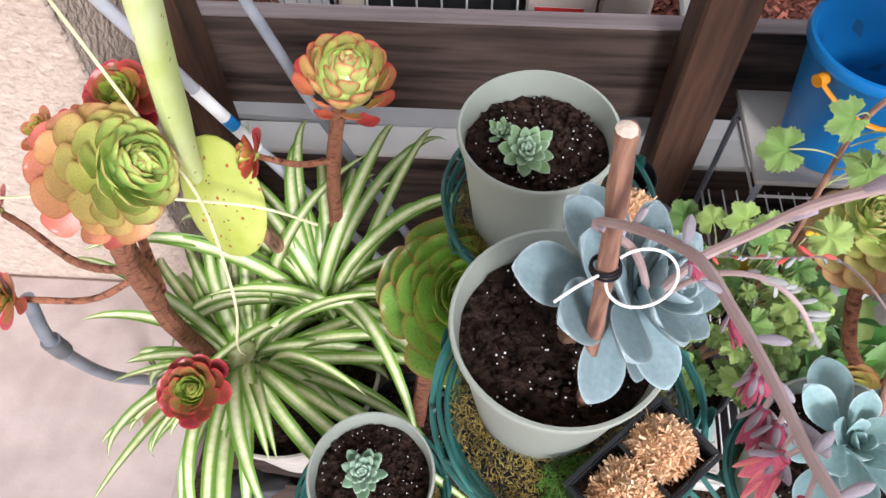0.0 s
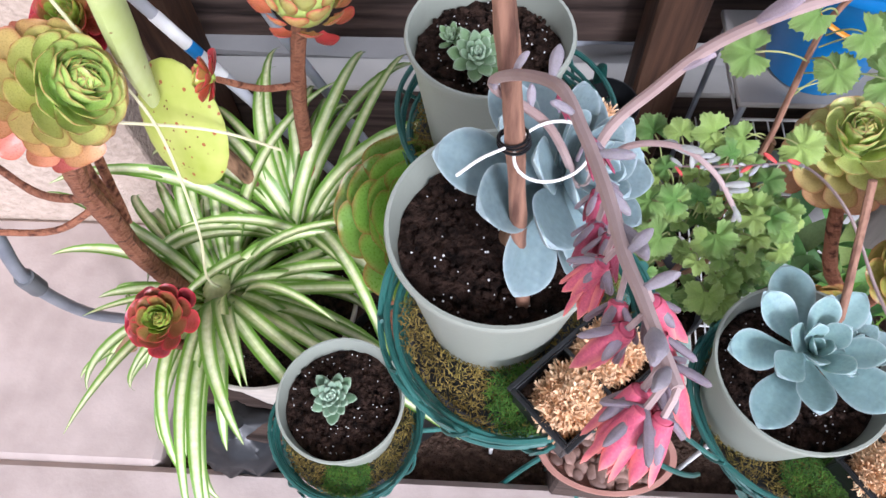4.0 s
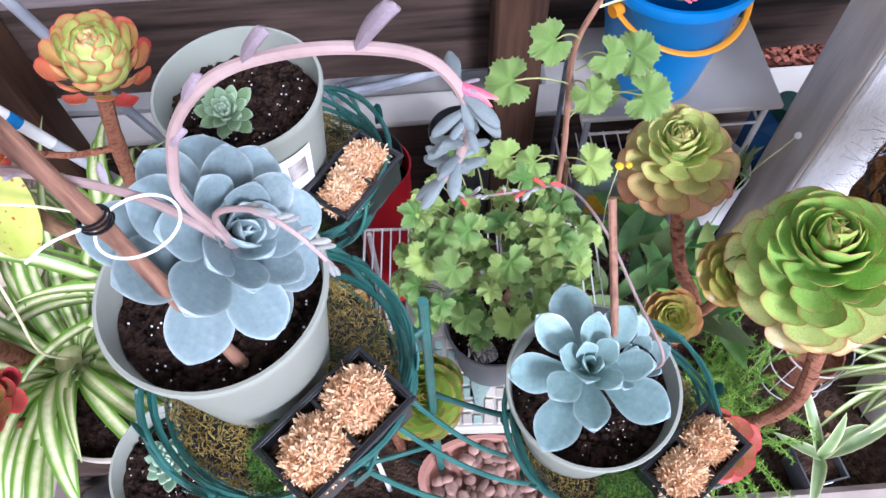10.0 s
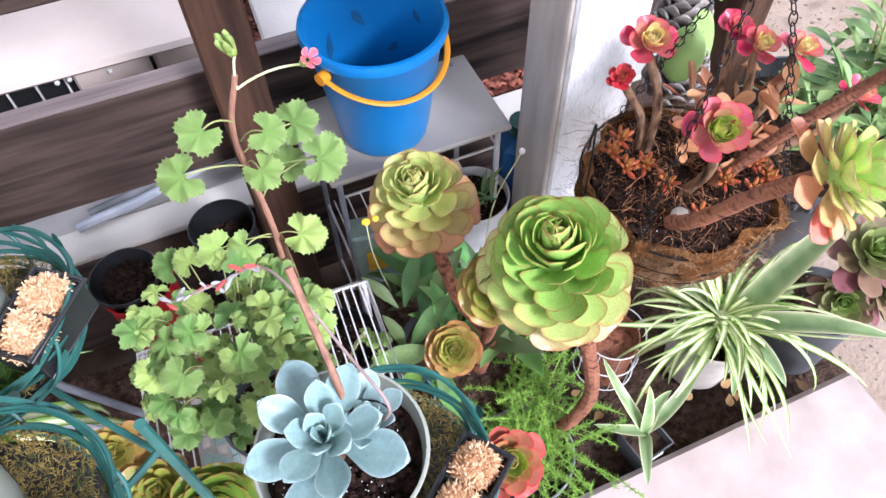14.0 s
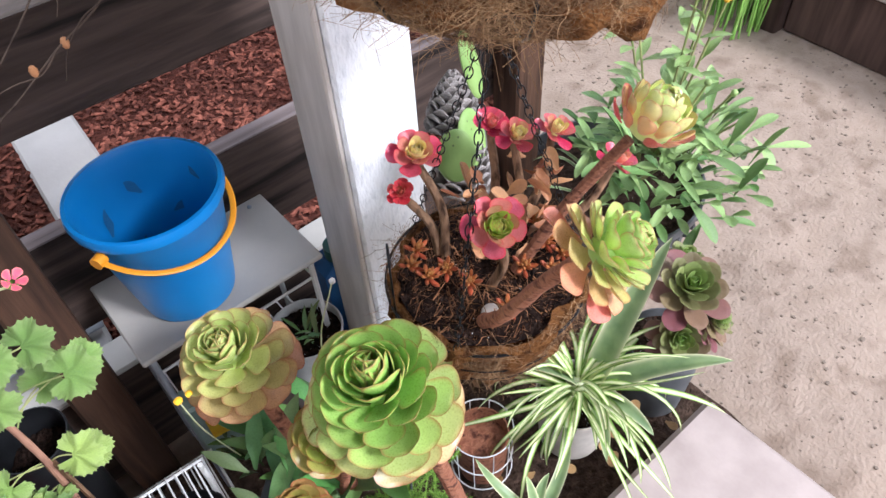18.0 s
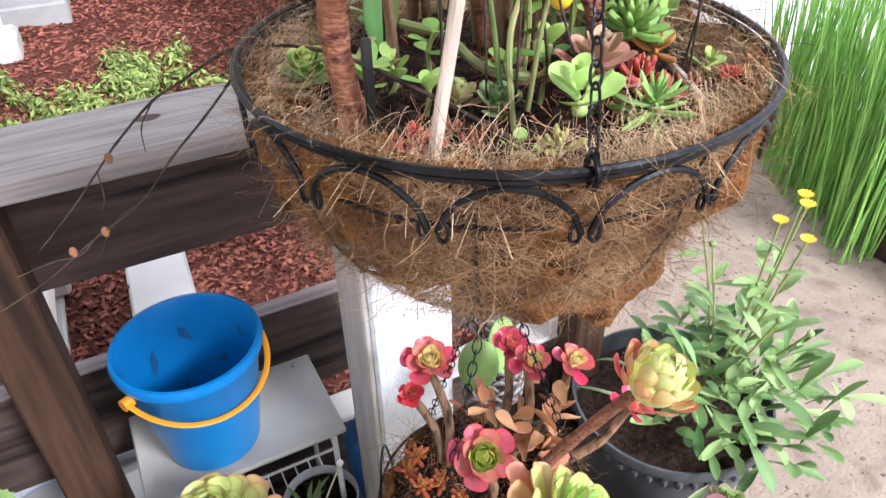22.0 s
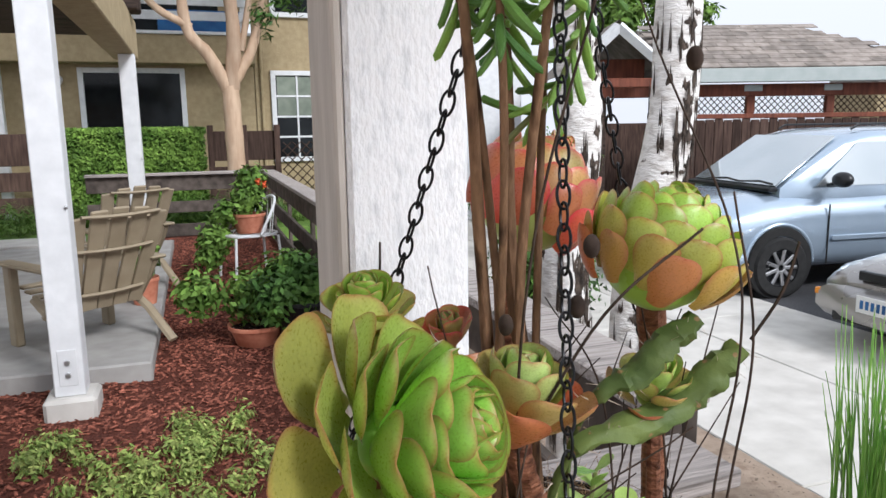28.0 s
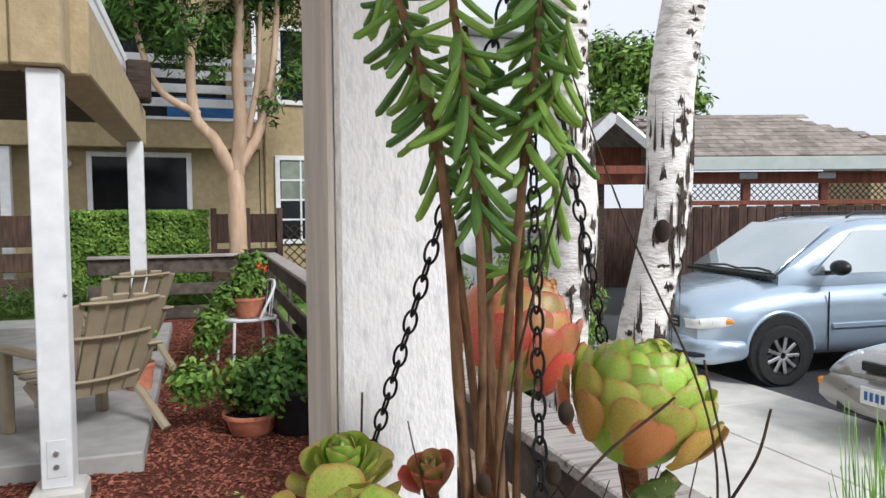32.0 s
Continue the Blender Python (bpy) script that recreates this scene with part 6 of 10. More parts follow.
broad_plant("grey-green leafy plant crowding the grey pot", "plant", (0.775, 0.72, 0.41), 60, 0.15, 0.95, 21, (0.14, 0.28, 0.08), 0.10)
broad_plant("small dark leafy weed under the table", "plant", (0.735, 0.86, 0.36), 26, 0.08, 0.7, 22, (0.06, 0.12, 0.03), 0.05)
broad_plant("leafy sprig rising beside the table", "plant", (0.885, 0.845, 0.60), 14, 0.055, 0.55, 23, (0.12, 0.2, 0.07), 0.012, (35, 85))
daisy = thing("daisy", "thin stalk with one tiny white daisy", "flower", (0, 0, 0))
part("stalk", Shape().tube(spline([(0.885, 0.845, 0.30), (0.90, 0.84, 0.58), (0.945, 0.835, 0.72)], 6), 0.0014, 5), M["striped"], daisy)
part("head", Shape().ball((0.946, 0.834, 0.724), 0.006, 8, 5), M["white_label"], daisy)
mari = thing("marigold", "tiny orange marigold on a thin stalk", "flower", (0, 0, 0))
part("stalk", Shape().tube(spline([(0.70, 0.86, 0.36), (0.665, 0.80, 0.60), (0.655, 0.77, 0.745)], 6), 0.0012, 5), M["striped"], mari)
part("head", Shape().ball((0.655, 0.768, 0.748), 0.007, 9, 5, (1, 1, 0.6)), M["yellow"], mari)
part("head", Shape().ball((0.672, 0.775, 0.74), 0.006, 9, 5, (1, 1, 0.6)), M["yellow"], mari)

# ---- striped plants and nursery pot on the soil ----
sp2 = thing("dracaena", "cream-striped strappy plant spilling over the bed", "striped plant", (0, 0, 0))
for i in range(96):
    az = i * 2.39996 + R.uniform(-1.2, 1.2)
    f = R.random()
    strap(sp2, (1.325 + 0.03 * math.cos(az) * f, 0.600 + 0.03 * math.sin(az) * f, 0.275 + 0.03 * (1 - f)), az, R.uniform(0.13, 0.31), R.uniform(5, 80), R.uniform(50, 135), R.uniform(0.009, 0.016), "pale_striped", R.uniform(-0.6, 0.6))
part("crown", Shape().ball((1.325, 0.600, 0.280), 0.034, 14, 9, (1, 1, 1.3)), M["striped"], sp2, "pale leaf bases of the crown")
pot("low mustard plastic pot under the striped plant", (1.325, 0.600, 0.10), 0.085, 0.07, 0.17, "mosaic_cream", name="plant_pot")
ag = thing("agave", "large cream-edged agave with broad stiff leaves", "agave", (0, 0, 0))
for az, ln, lift, dr, w in ((0.10, 0.38, 66, 12, 0.058), (-0.60, 0.30, 32, 34, 0.050), (-2.15, 0.20, 40, 60, 0.036), (2.4, 0.21, 52, 60, 0.034), (-1.4, 0.17, 30, 60, 0.034)):
    strap(ag, (1.345, 0.585, 0.285), az, ln, lift, dr, w, "margined", 0.1, 14, 0.3, bend=0.15)
stem(ag, [(1.345, 0.585, 0.24), (1.345, 0.585, 0.30)], 0.02, 0.018, "striped")
ag2 = thing("agave", "small cream-edged agave in a black nursery pot", "agave", (0, 0, 0))
for i, (az, ln, lift, dr) in enumerate(((2.2, 0.19, 62, 60), (-2.2, 0.13, 50, 80), (0.2, 0.22, 40, 45), (1.4, 0.14, 80, 20), (3.3, 0.16, 60, 50), (0.9, 0.12, 70, 30))):
    strap(ag2, (1.088, 0.462, 0.215), az, ln, lift, dr, 0.026, "margined", 0.15, 12, 0.3)
np_ = thing("nursery_pot", "small square black nursery pot with a white label", "pot", at(1.086, 0.452, 0.135, 12))
sh = Shape()
b0, b1, h = 0.030, 0.040, 0.085
for k in range(4):
    a = Matrix.Rotation(k * math.pi / 2, 4, "Z")
    sh.add([a @ Vector(p) for p in ((-b0, -b0, 0), (b0, -b0, 0), (b1, -b1, h), (-b1, -b1, h), (-b1 + 0.003, -b1 + 0.003, h), (b1 - 0.003, -b1 + 0.003, h), (b1 - 0.006, -b1 + 0.006, h - 0.02), (-b1 + 0.006, -b1 + 0.006, h - 0.02))], [(0, 1, 2, 3), (3, 2, 5, 4), (4, 5, 6, 7)])
sh.add([(-b0, -b0, 0), (b0, -b0, 0), (b0, b0, 0), (-b0, b0, 0)], [(3, 2, 1, 0)])
part("body", sh, M["grey_plastic"], np_, smooth=False)
part("soil", Shape().sheet(lambda u, v: Vector(((u - 0.5) * 0.069, (v - 0.5) * 0.069, h - 0.018 + 0.003 * noise.noise(Vector((u * 7, v * 7, 2))))), 10, 10), M["bed_soil"], np_)
part("label", Shape().box((-0.022, -0.0385, 0.038), (0.022, -0.0365, 0.056), 0.0004), M["white_label"], np_, "white printed label")
part("print", Shape().box((-0.017, -0.0392, 0.044), (0.017, -0.0386, 0.050), 0.0001), M["ink"], np_, "dark bar of print")
wp = thing("wire_cage_pot", "small brown pot inside a pale wire cage", "pot", (1.11, 0.655, 0.135))
part("body", Shape().lathe([(0, 0), (0.05, 0), (0.058, 0.14), (0.055, 0.14), (0.05, 0.11), (0, 0.11)], 28), M["bark"], wp)
for k in range(10):
    a = k * 0.6283
    part("wire", Shape().tube([(math.cos(a) * 0.062, math.sin(a) * 0.062, 0.0), (math.cos(a) * 0.066, math.sin(a) * 0.066, 0.16)], 0.0012, 5), M["white_wire"], wp)
for z in (0.01, 0.08, 0.16):
    part("hoop", Shape().ring(0.0655, 0.0016, 28, 5, Matrix.Translation((0, 0, z))), M["white_wire"], wp)

# ---- hanging coir baskets ----
def fibres(c, prof, n, length, seed, parent, thick=0.0004, loose=1.0, name="fibre", mat_="fibre", wrap=True, label="loose straggling coir fibres"):
    """Fine hairs lying over and standing off a turned liner; prof: (radius, height) pairs."""
    q = random.Random(seed)
    sh = Shape()
    seg = [math.hypot(b[0] - a[0], b[1] - a[1]) * (a[0] + b[0]) for a, b in zip(prof, prof[1:])]
    for i in range(n):
        k = q.choices(range(len(seg)), seg)[0]
        f = q.random()
        r = prof[k][0] + (prof[k + 1][0] - prof[k][0]) * f
        z = prof[k][1] + (prof[k + 1][1] - prof[k][1]) * f
        a = q.uniform(0, 6.283)
        p = Vector((c[0] + math.cos(a) * r, c[1] + math.sin(a) * r, c[2] + z))
        out = Vector((math.cos(a), math.sin(a), -0.3))
        d = (Vector((-math.sin(a), math.cos(a), 0)) * q.uniform(-1.2, 1.2) + Vector((q.uniform(-0.5, 0.5), q.uniform(-0.5, 0.5), q.uniform(-1.0, 1.0)))).normalized()
        ln = length * q.uniform(0.4, 1.3)
        lift = q.uniform(0.0, 0.5) * loose if q.random() < 0.75 else q.uniform(0.5, 1.3) * loose
        w = thick * q.uniform(0.6, 1.3)
        vs, n_s = [], 11
        side = d.cross(out).normalized() * w
        turn, wave, ph, far_ = q.uniform(-0.9, 0.9), q.uniform(0.10, 0.42), q.uniform(0, 6), (q.uniform(0.01, 0.05) if q.random() < 0.10 else 0.0)
        side_d = Vector((q.uniform(-1, 1), q.uniform(-1, 1), q.uniform(-1, 1))).normalized()
        for j in range(n_s):
            s = j / (n_s - 1)
            pp = p + d * (ln * s) + side_d * (turn * ln * s * s * 0.9 + wave * ln * math.sin(s * 7 + ph))
            if wrap:
                zz, rr = pp.z - c[2], math.hypot(pp.x - c[0], pp.y - c[1])
                want = prof[0][0]
                for (ra_, za), (rb_, zb) in zip(prof, prof[1:]):
                    if zz >= za:
                        want = ra_ + (rb_ - ra_) * min(1.0, (zz - za) / max(1e-6, zb - za))
                k_ = (want + 0.0015 + lift * ln * math.sin(math.pi * s) * 0.5 + (far_ * s * s if s > 0.4 else 0)) / max(0.02, rr)
                pp = Vector((c[0] + (pp.x - c[0]) * k_, c[1] + (pp.y - c[1]) * k_, pp.z))
            else:
                pp = pp + out * 0.001 + Vector((0, 0, lift * ln * math.sin(math.pi * s) * 0.5))
            vs += [pp - side, pp + side]
        sh.add(vs, [(2 * j, 2 * j + 1, 2 * j + 3, 2 * j + 2) for j in range(n_s - 1)])
    return tagged(part(name, sh, M[mat_], parent, label, smooth=False), kind="stuff")


def liner(prof, inner, wob, n=72, lobes=0.0):
    def dense(p):
        line = spline([Vector((a, 0.0, b)) for a, b in p], 3)
        return [(max(0.0, v.x), v.z) for v in line]
    sh = Shape().lathe(dense(prof) + inner, n)
    sh.v = [tuple(Vector(p) * (1 + wob * noise.noise(Vector(p) * 30) + wob * 1.2 * noise.noise(Vector(p) * 13)) + Vector((0, 0, 0.6 * wob * 0.1 * noise.noise(Vector(p) * 55)))) for p in sh.v]
    if lobes:
        low_z = min(p[2] for p in sh.v)
        out = []
        for p in sh.v:
            deep = max(0.0, p[2] / low_z - 0.35)
            aside = abs(-0.788 * p[0] + 0.616 * p[1])
            rr = math.hypot(p[0], p[1])
            k = 1 + lobes * deep * min(1.0, rr / 0.10) * ((aside / max(rr, 0.01)) ** 2 - 0.35) * 1.4
            out.append((p[0] * k, p[1] * k, p[2] * k * (1 - 0.30 * deep * math.exp(-(aside / 0.022) ** 2))))
        sh.v = out
    return sh


def chain(parent, a, b, link, wire, mat_="black_iron"):
    """Oval links from a to b, each turned a quarter from the last."""
    a, b = Vector(a), Vector(b)
    d = (b - a)
    n = max(2, int(d.length / (link * 0.74)))
    pts = []
    for i in range(20):
        t = 2 * math.pi * i / 19
        pts.append(Vector((math.cos(t) * link * 0.25, 0, math.sin(t) * link * 0.5)))
    me = Shape().tube(pts, wire, 6, cap=False).mesh("link", M[mat_])
    for i in range(n):
        m = Matrix.Translation(a.lerp(b, (i + 0.5) / n)) @ toward(d, math.pi / 2 * (i % 2) + 0.4)
        part("link", me, None, parent, m=m)


# ---- the lower basket, hung on chains from the upper one ----
LB = (1.103, 0.632, 0.81)
low = thing("hanging_basket", "small coir-lined hanging basket of red aeoniums on thin chains", "hanging basket", LB)
prof = [(0.02, -0.155), (0.075, -0.145), (0.118, -0.095), (0.138, -0.03), (0.143, 0.004)]
part("liner", liner([(0, -0.157)] + prof, [(0.134, 0.008), (0.128, -0.012), (0.06, -0.006), (0, 0.0)], 0.12), M["coir"], low, "brown coconut coir liner")
fibres((0, 0, 0), prof, 6000, 0.045, 61, low, 0.0003, 0.6)
fibres((0, 0, -0.004), [(0.02, 0.006), (0.135, 0.006)], 1000, 0.03, 62, low, 0.0005, 0.5, "litter", "dry_leaf", False, "brown litter on the soil")
soil_disc(low, 0.131, 0.004, 20, "soil")
part("hoop", Shape().ring(0.147, 0.0022, 56, 6), M["black_iron"], low)
for z, r in ((-0.05, 0.136), (-0.10, 0.117)):
    part("wire", Shape().ring(r + 0.004, 0.0012, 48, 5, Matrix.Translation((0, 0, z))), M["black_iron"], low)
HOOK2 = Vector((0.01, 0.0, 0.42))
for a in (100, 215, 330):
    p = Vector((math.cos(radians(a)) * 0.147, math.sin(radians(a)) * 0.147, 0))
    chain(low, p, HOOK2, 0.020, 0.0009)
part("wire_bow", Shape().tube(arc_points((-0.147, 0.02, -0.02), (-0.10, 0.10, 0.0), 0.10, 14), 0.0016, 6), M["black_iron"], low, "bent black wire")
stn = thing("pebble", "smooth grey pebble lying on the basket soil", "pebble", shape=Shape().ball((0, 0, 0), 0.013, 12, 8, (1, 0.8, 0.7)), material=M["mosaic_cream"], place=(1.055, 0.565, 0.826))

ra = thing("aeonium", "red-pink flushed aeonium clump with lime hearts", "succulent", (0, 0, 0))
LIME, BUTTER, WINE, ROSE = (0.42, 0.66, 0.12), (0.72, 0.72, 0.30), (0.42, 0.02, 0.075), (0.50, 0.075, 0.14)
HEADS = [((1.076, 0.748, 0.975), (-0.05, -0.35, 0.95), 0.037, 26, 11, BUTTER, WINE, (1.075, 0.69, 0.82)), ((1.190, 0.722, 0.985), (0.05, -0.3, 0.95), 0.027, 10, 12, (0.60, 0.16, 0.16), WINE, (1.13, 0.68, 0.82)),
         ((1.199, 0.680, 0.985), (0.1, -0.4, 0.9), 0.029, 20, 10, BUTTER, WINE, (1.15, 0.65, 0.82)), ((1.258, 0.664, 0.972), (0.25, -0.25, 0.9), 0.030, 16, 10, BUTTER, WINE, (1.17, 0.66, 0.82)),
         ((1.072, 0.574, 0.975), (-0.22, -0.62, 0.75), 0.039, 46, 12, LIME, ROSE, (1.085, 0.60, 0.82)), ((1.050, 0.756, 0.915), (-0.3, -0.3, 0.9), 0.020, 8, 12, (0.36, 0.08, 0.06), (0.38, 0.02, 0.03), (1.07, 0.70, 0.82)),
         ((1.303, 0.582, 0.945), (0.35, -0.35, 0.85), 0.030, 14, 8, (0.66, 0.30, 0.22), WINE, (1.19, 0.62, 0.82))]
for c, ax, r_, n_, no_, ci, co, base in HEADS:
    stem(ra, [base, Vector(base).lerp(Vector(c), 0.5) + Vector((0.01, -0.012, 0)), Vector(c) - Vector(ax) * 0.01], 0.0075, 0.006, "grey_bark")
    flushed(ra, c, ax, r_, ci, co, n_, no_)
stem(ra, [(1.04, 0.56, 0.82), (1.040, 0.52, 0.875), (1.055, 0.465, 0.985), (1.068, 0.41, 1.075)], 0.011, 0.009)
cabbage(ra, (1.074, 0.398, 1.086), (0.55, -0.50, 0.62), 0.064, 60, "cabbage", (0.47, 0.70, 0.19), (0.64, 0.19, 0.15), -35, turn=3.2, label="large lime and salmon rosette")
stem(ra, [(1.135, 0.60, 0.82), (1.18, 0.565, 0.94), (1.235, 0.52, 1.06)], 0.0095, 0.0075)
artichoke(ra, (1.255, 0.505, 1.092), (0.40, -0.25, 0.85), 0.050, 46, "wrap", (0.60, 0.74, 0.26), (0.66, 0.07, 0.10), 15, turn=2.4, label="yellow and coral rosette")
sed = thing("sedum", "orange-red jelly-bean sedum tufts on the soil", "succulent", (0, 0, 0))
for c in ((1.01, 0.69, 0.83), (1.02, 0.66, 0.825), (1.06, 0.615, 0.825), (1.05, 0.655, 0.825), (1.07, 0.545, 0.83), (1.135, 0.585, 0.83), (1.16, 0.555, 0.83), (1.19, 0.60, 0.83), (1.205, 0.64, 0.83), (1.03, 0.70, 0.84), (1.20, 0.575, 0.82)):
    rosette(sed, Vector(c) + Vector((0, 0, 0.012)), (R.uniform(-0.3, 0.3), -0.4, 1), 0.022, 18, "jelly", (0.46, 0.22, 0.06), (0.36, 0.07, 0.03), 84, 10, name="tuft", dome=0.5)
dr = thing("dry_leaves", "curled rust-brown dry leaves among the stems", "leaf litter", (0, 0, 0))
for i in range(44):
    part("leaf", LEAF["round"], None, dr, m=Matrix.Translation((1.165 + R.uniform(-0.06, 0.065), 0.65 + R.uniform(-0.06, 0.06), 0.835 + R.uniform(0, 0.13))) @ Euler((R.uniform(-1.2, 1.2), R.uniform(-1.2, 1.2), R.uniform(0, 6))).to_matrix().to_4x4() @ Matrix.Diagonal((R.uniform(0.018, 0.034), R.uniform(0.026, 0.048), 0.12 * R.uniform(0.3, 1.0), 1))).color = (*mix((0.28, 0.085, 0.035), (0.56, 0.30, 0.14), R.random()), 1)
pads = thing("cactus", "flat green cactus pads behind the red aeoniums", "cactus", (0, 0, 0))
for p, s_, rz in (((1.245, 0.835, 0.86), (0.035, 0.009, 0.055), 20), ((1.17, 0.78, 0.90), (0.032, 0.009, 0.045), -20), ((1.265, 0.86, 0.98), (0.026, 0.008, 0.06), 30)):
    part("pad", Shape().ball((0, 0, 0), 1.0, 16, 10, s_), M["green_pad"], pads, m=Matrix.Translation(p) @ Matrix.Rotation(radians(rz), 4, "Z") @ Matrix.Rotation(radians(-15), 4, "X"))
part("stump", Shape().tube([(1.25, 0.84, 0.0), (1.245, 0.835, 0.82)], 0.012, 8), M["grey_bark"], pads)
pine_cone("large grey-brown pine cone hanging on the post", (1.235, 0.862, 0.735), (0.1, -0.2, 1), 0.058, 0.13, 90)
pine_cone("second large pine cone beside the post", (1.275, 0.925, 0.80), (0.1, 0.1, 1), 0.055, 0.12, 80)

# ---- the large upper basket ----
UB = (1.090, 0.590, 1.478)
bk = thing("hanging_basket", "large black iron hanging basket lined with shaggy coir", "hanging basket", UB)
prof = [(0.06, -0.196), (0.108, -0.188), (0.145, -0.162), (0.168, -0.125), (0.188, -0.075), (0.199, -0.02), (0.203, -0.006)]
part("liner", liner([(0, -0.192)] + prof, [(0.196, -0.002), (0.186, -0.03), (0.12, -0.035), (0, -0.028)], 0.12, lobes=0.15), M["coir"], bk, "thick brown coconut coir liner")
fibres((0, 0, 0), prof[3:], 10500, 0.05, 71, bk, 0.00021, 0.7)
fibres((0, 0, 0), prof[:4], 6000, 0.03, 74, bk, 0.0002, 0.7)
fibres((0, 0, 0.0), [(0.158, -0.026), (0.200, -0.004)], 6500, 0.030, 72, bk, 0.00020, 0.8, "rim_fibre", "pale_fibre", False, "pale curling coir fibres inside the rim")
fibres((0, 0, -0.180), [(0.03, -0.03), (0.09, -0.01)], 90, 0.06, 73, bk, 0.0004, 1.2, "hanging_fibre", "dry_leaf", True, "dark straggling fibres below the liner")
for k, (r, z) in enumerate(((0.2130, 0.0), (0.2165, 0.006))):
    part("hoop", Shape().ring(r, 0.0031, 72, 8, Matrix.Translation((0, 0, z))), M["black_iron"], bk, "black iron rim")
part("lower_hoop", Shape().ring(0.2005, 0.0020, 64, 6, Matrix.Translation((0, 0, -0.043))), M["black_iron"], bk)
for k in range(14):
    a0, a1 = radians(-104 + 25.714 * k), radians(-104 + 25.714 * (k + 1))
    pts = []
    for i in range(17):
        t = i / 16
        a = a0 + (a1 - a0) * (0.03 + 0.94 * t)
        pts.append((math.cos(a) * 0.2145, math.sin(a) * 0.2145, -0.040 + 0.036 * math.sin(math.pi * t) ** 0.55))
    part("scroll", Shape().tube(pts, 0.0024, 7), M["black_iron"], bk, "curled iron scroll")
    for s, way in ((0.03, 1), (0.97, -1)):
        cx = a0 + (a1 - a0) * s
        cur = []
        for i in range(12):
            t = i / 11 * 4.4
            cur.append((math.cos(cx + way * 0.030 * (1 - math.cos(t)) * 0.55) * 0.2135, math.sin(cx + way * 0.030 * (1 - math.cos(t)) * 0.55) * 0.2135, -0.040 - 0.007 * math.sin(t)))
        part("curl", Shape().tube(cur, 0.0016, 6), M["black_iron"], bk)
for k in range(8):
    a = radians(45 * k + 12)
    part("rib", Shape().tube([(math.cos(a) * (r + 0.004), math.sin(a) * (r + 0.004), z) for r, z in prof], 0.0018, 5), M["black_iron"], bk)
APEX = Vector((0.02, -0.03, 0.62))
for a, lk in ((-104, 0.0165), (18, 0.0175), (120, 0.0205)):
    p = Vector((math.cos(radians(a)) * 0.214, math.sin(radians(a)) * 0.214, 0.004))
    chain(bk, p, APEX, lk, lk * 0.058)
    part("hook", Shape().ring(0.010, 0.0022, 16, 6, Matrix.Translation(p) @ toward((math.sin(radians(a)), -math.cos(radians(a)), 0.0))), M["black_iron"], bk)
part("swivel", Shape().tube([APEX, APEX + Vector((0, 0, 0.707))], 0.004, 8), M["black_iron"], bk)
place_structure("porch_beam", Shape().box((-3.2, 0.803, 2.793), (1.7, 0.96, 2.99), 0.006, GRID), M["tan_paint"], "tan painted beam over the porch edge", "beam")
so = Shape().sheet(lambda u, v: Vector((math.cos(2 * math.pi * u) * 0.186 * v, math.sin(2 * math.pi * u) * 0.186 * v, -0.022 + 0.012 * noise.noise(Vector((math.cos(6.283 * u) * v * 5, math.sin(6.283 * u) * v * 5, 4))))), 60, 14)
part("soil", so, M["soil"], bk, "dark crumbly soil")
fibres((0, 0, -0.018), [(0.01, 0.0), (0.165, 0.004)], 320, 0.028, 75, bk, 0.0004, 0.5, "litter", "dry_leaf", False, "brown litter on the soil")


# big leaning aeonium and its companions
big = thing("aeonium", "giant lime green aeonium with a reddish trunk in the basket", "succulent", (0, 0, 0))
stem(big, [(0.958, 0.500, 1.440), (0.942, 0.528, 1.475), (0.934, 0.535, 1.531), (0.937, 0.525, 1.584), (0.945, 0.498, 1.63), (0.962, 0.472, 1.688)], 0.0085, 0.0125)
stem(big, [(0.925, 0.520, 1.440), (0.934, 0.532, 1.49), (0.936, 0.536, 1.53)], 0.006, 0.007, name="root")
cabbage(big, (0.977, 0.454, 1.700), (0.72, -0.54, 0.32), 0.072, 60, "broad", (0.32, 0.62, 0.09), (0.50, 0.44, 0.12), -18, reach=0.80, turn=2.8, label="giant lime rosette")
for c, az, s_ in (((0.946, 0.494, 1.668), 2.6, 0.058),):
    part("old_leaf", LEAF["cabbage_red"], None, big, m=Matrix.Translation(c) @ Matrix.Rotation(az, 4, "Z") @ Matrix.Rotation(radians(-66), 4, "X") @ Matrix.Scale(s_, 4)).color = (0.50, 0.12, 0.05, 1)
sm = thing("aeonium", "small lime rosette behind the giant one", "succulent", (0, 0, 0))
cabbage(sm, (0.973, 0.527, 1.752), (-0.1, -0.25, 0.95), 0.036, 30, "cabbage", (0.26, 0.50, 0.06), (0.42, 0.34, 0.08), 10, reach=0.75)
stem(sm, [(1.0, 0.60, 1.455), (0.985, 0.58, 1.62), (0.973, 0.53, 1.752)], 0.0042, 0.0045, "grey_bark")
bud = thing("aeonium", "half-open green and red aeonium bud", "succulent", (0, 0, 0))
stem(bud, [(1.150, 0.545, 1.445), (1.148, 0.547, 1.511), (1.128, 0.550, 1.545), (1.098, 0.546, 1.59), (1.076, 0.528, 1.63), (1.064, 0.514, 1.665)], 0.0075, 0.0098)
cabbage(bud, (1.063, 0.511, 1.684), (0.14, -0.18, 1.0), 0.052, 24, "cabbage", (0.46, 0.68, 0.22), (0.62, 0.06, 0.04), 24, reach=0.98, turn=2.4)
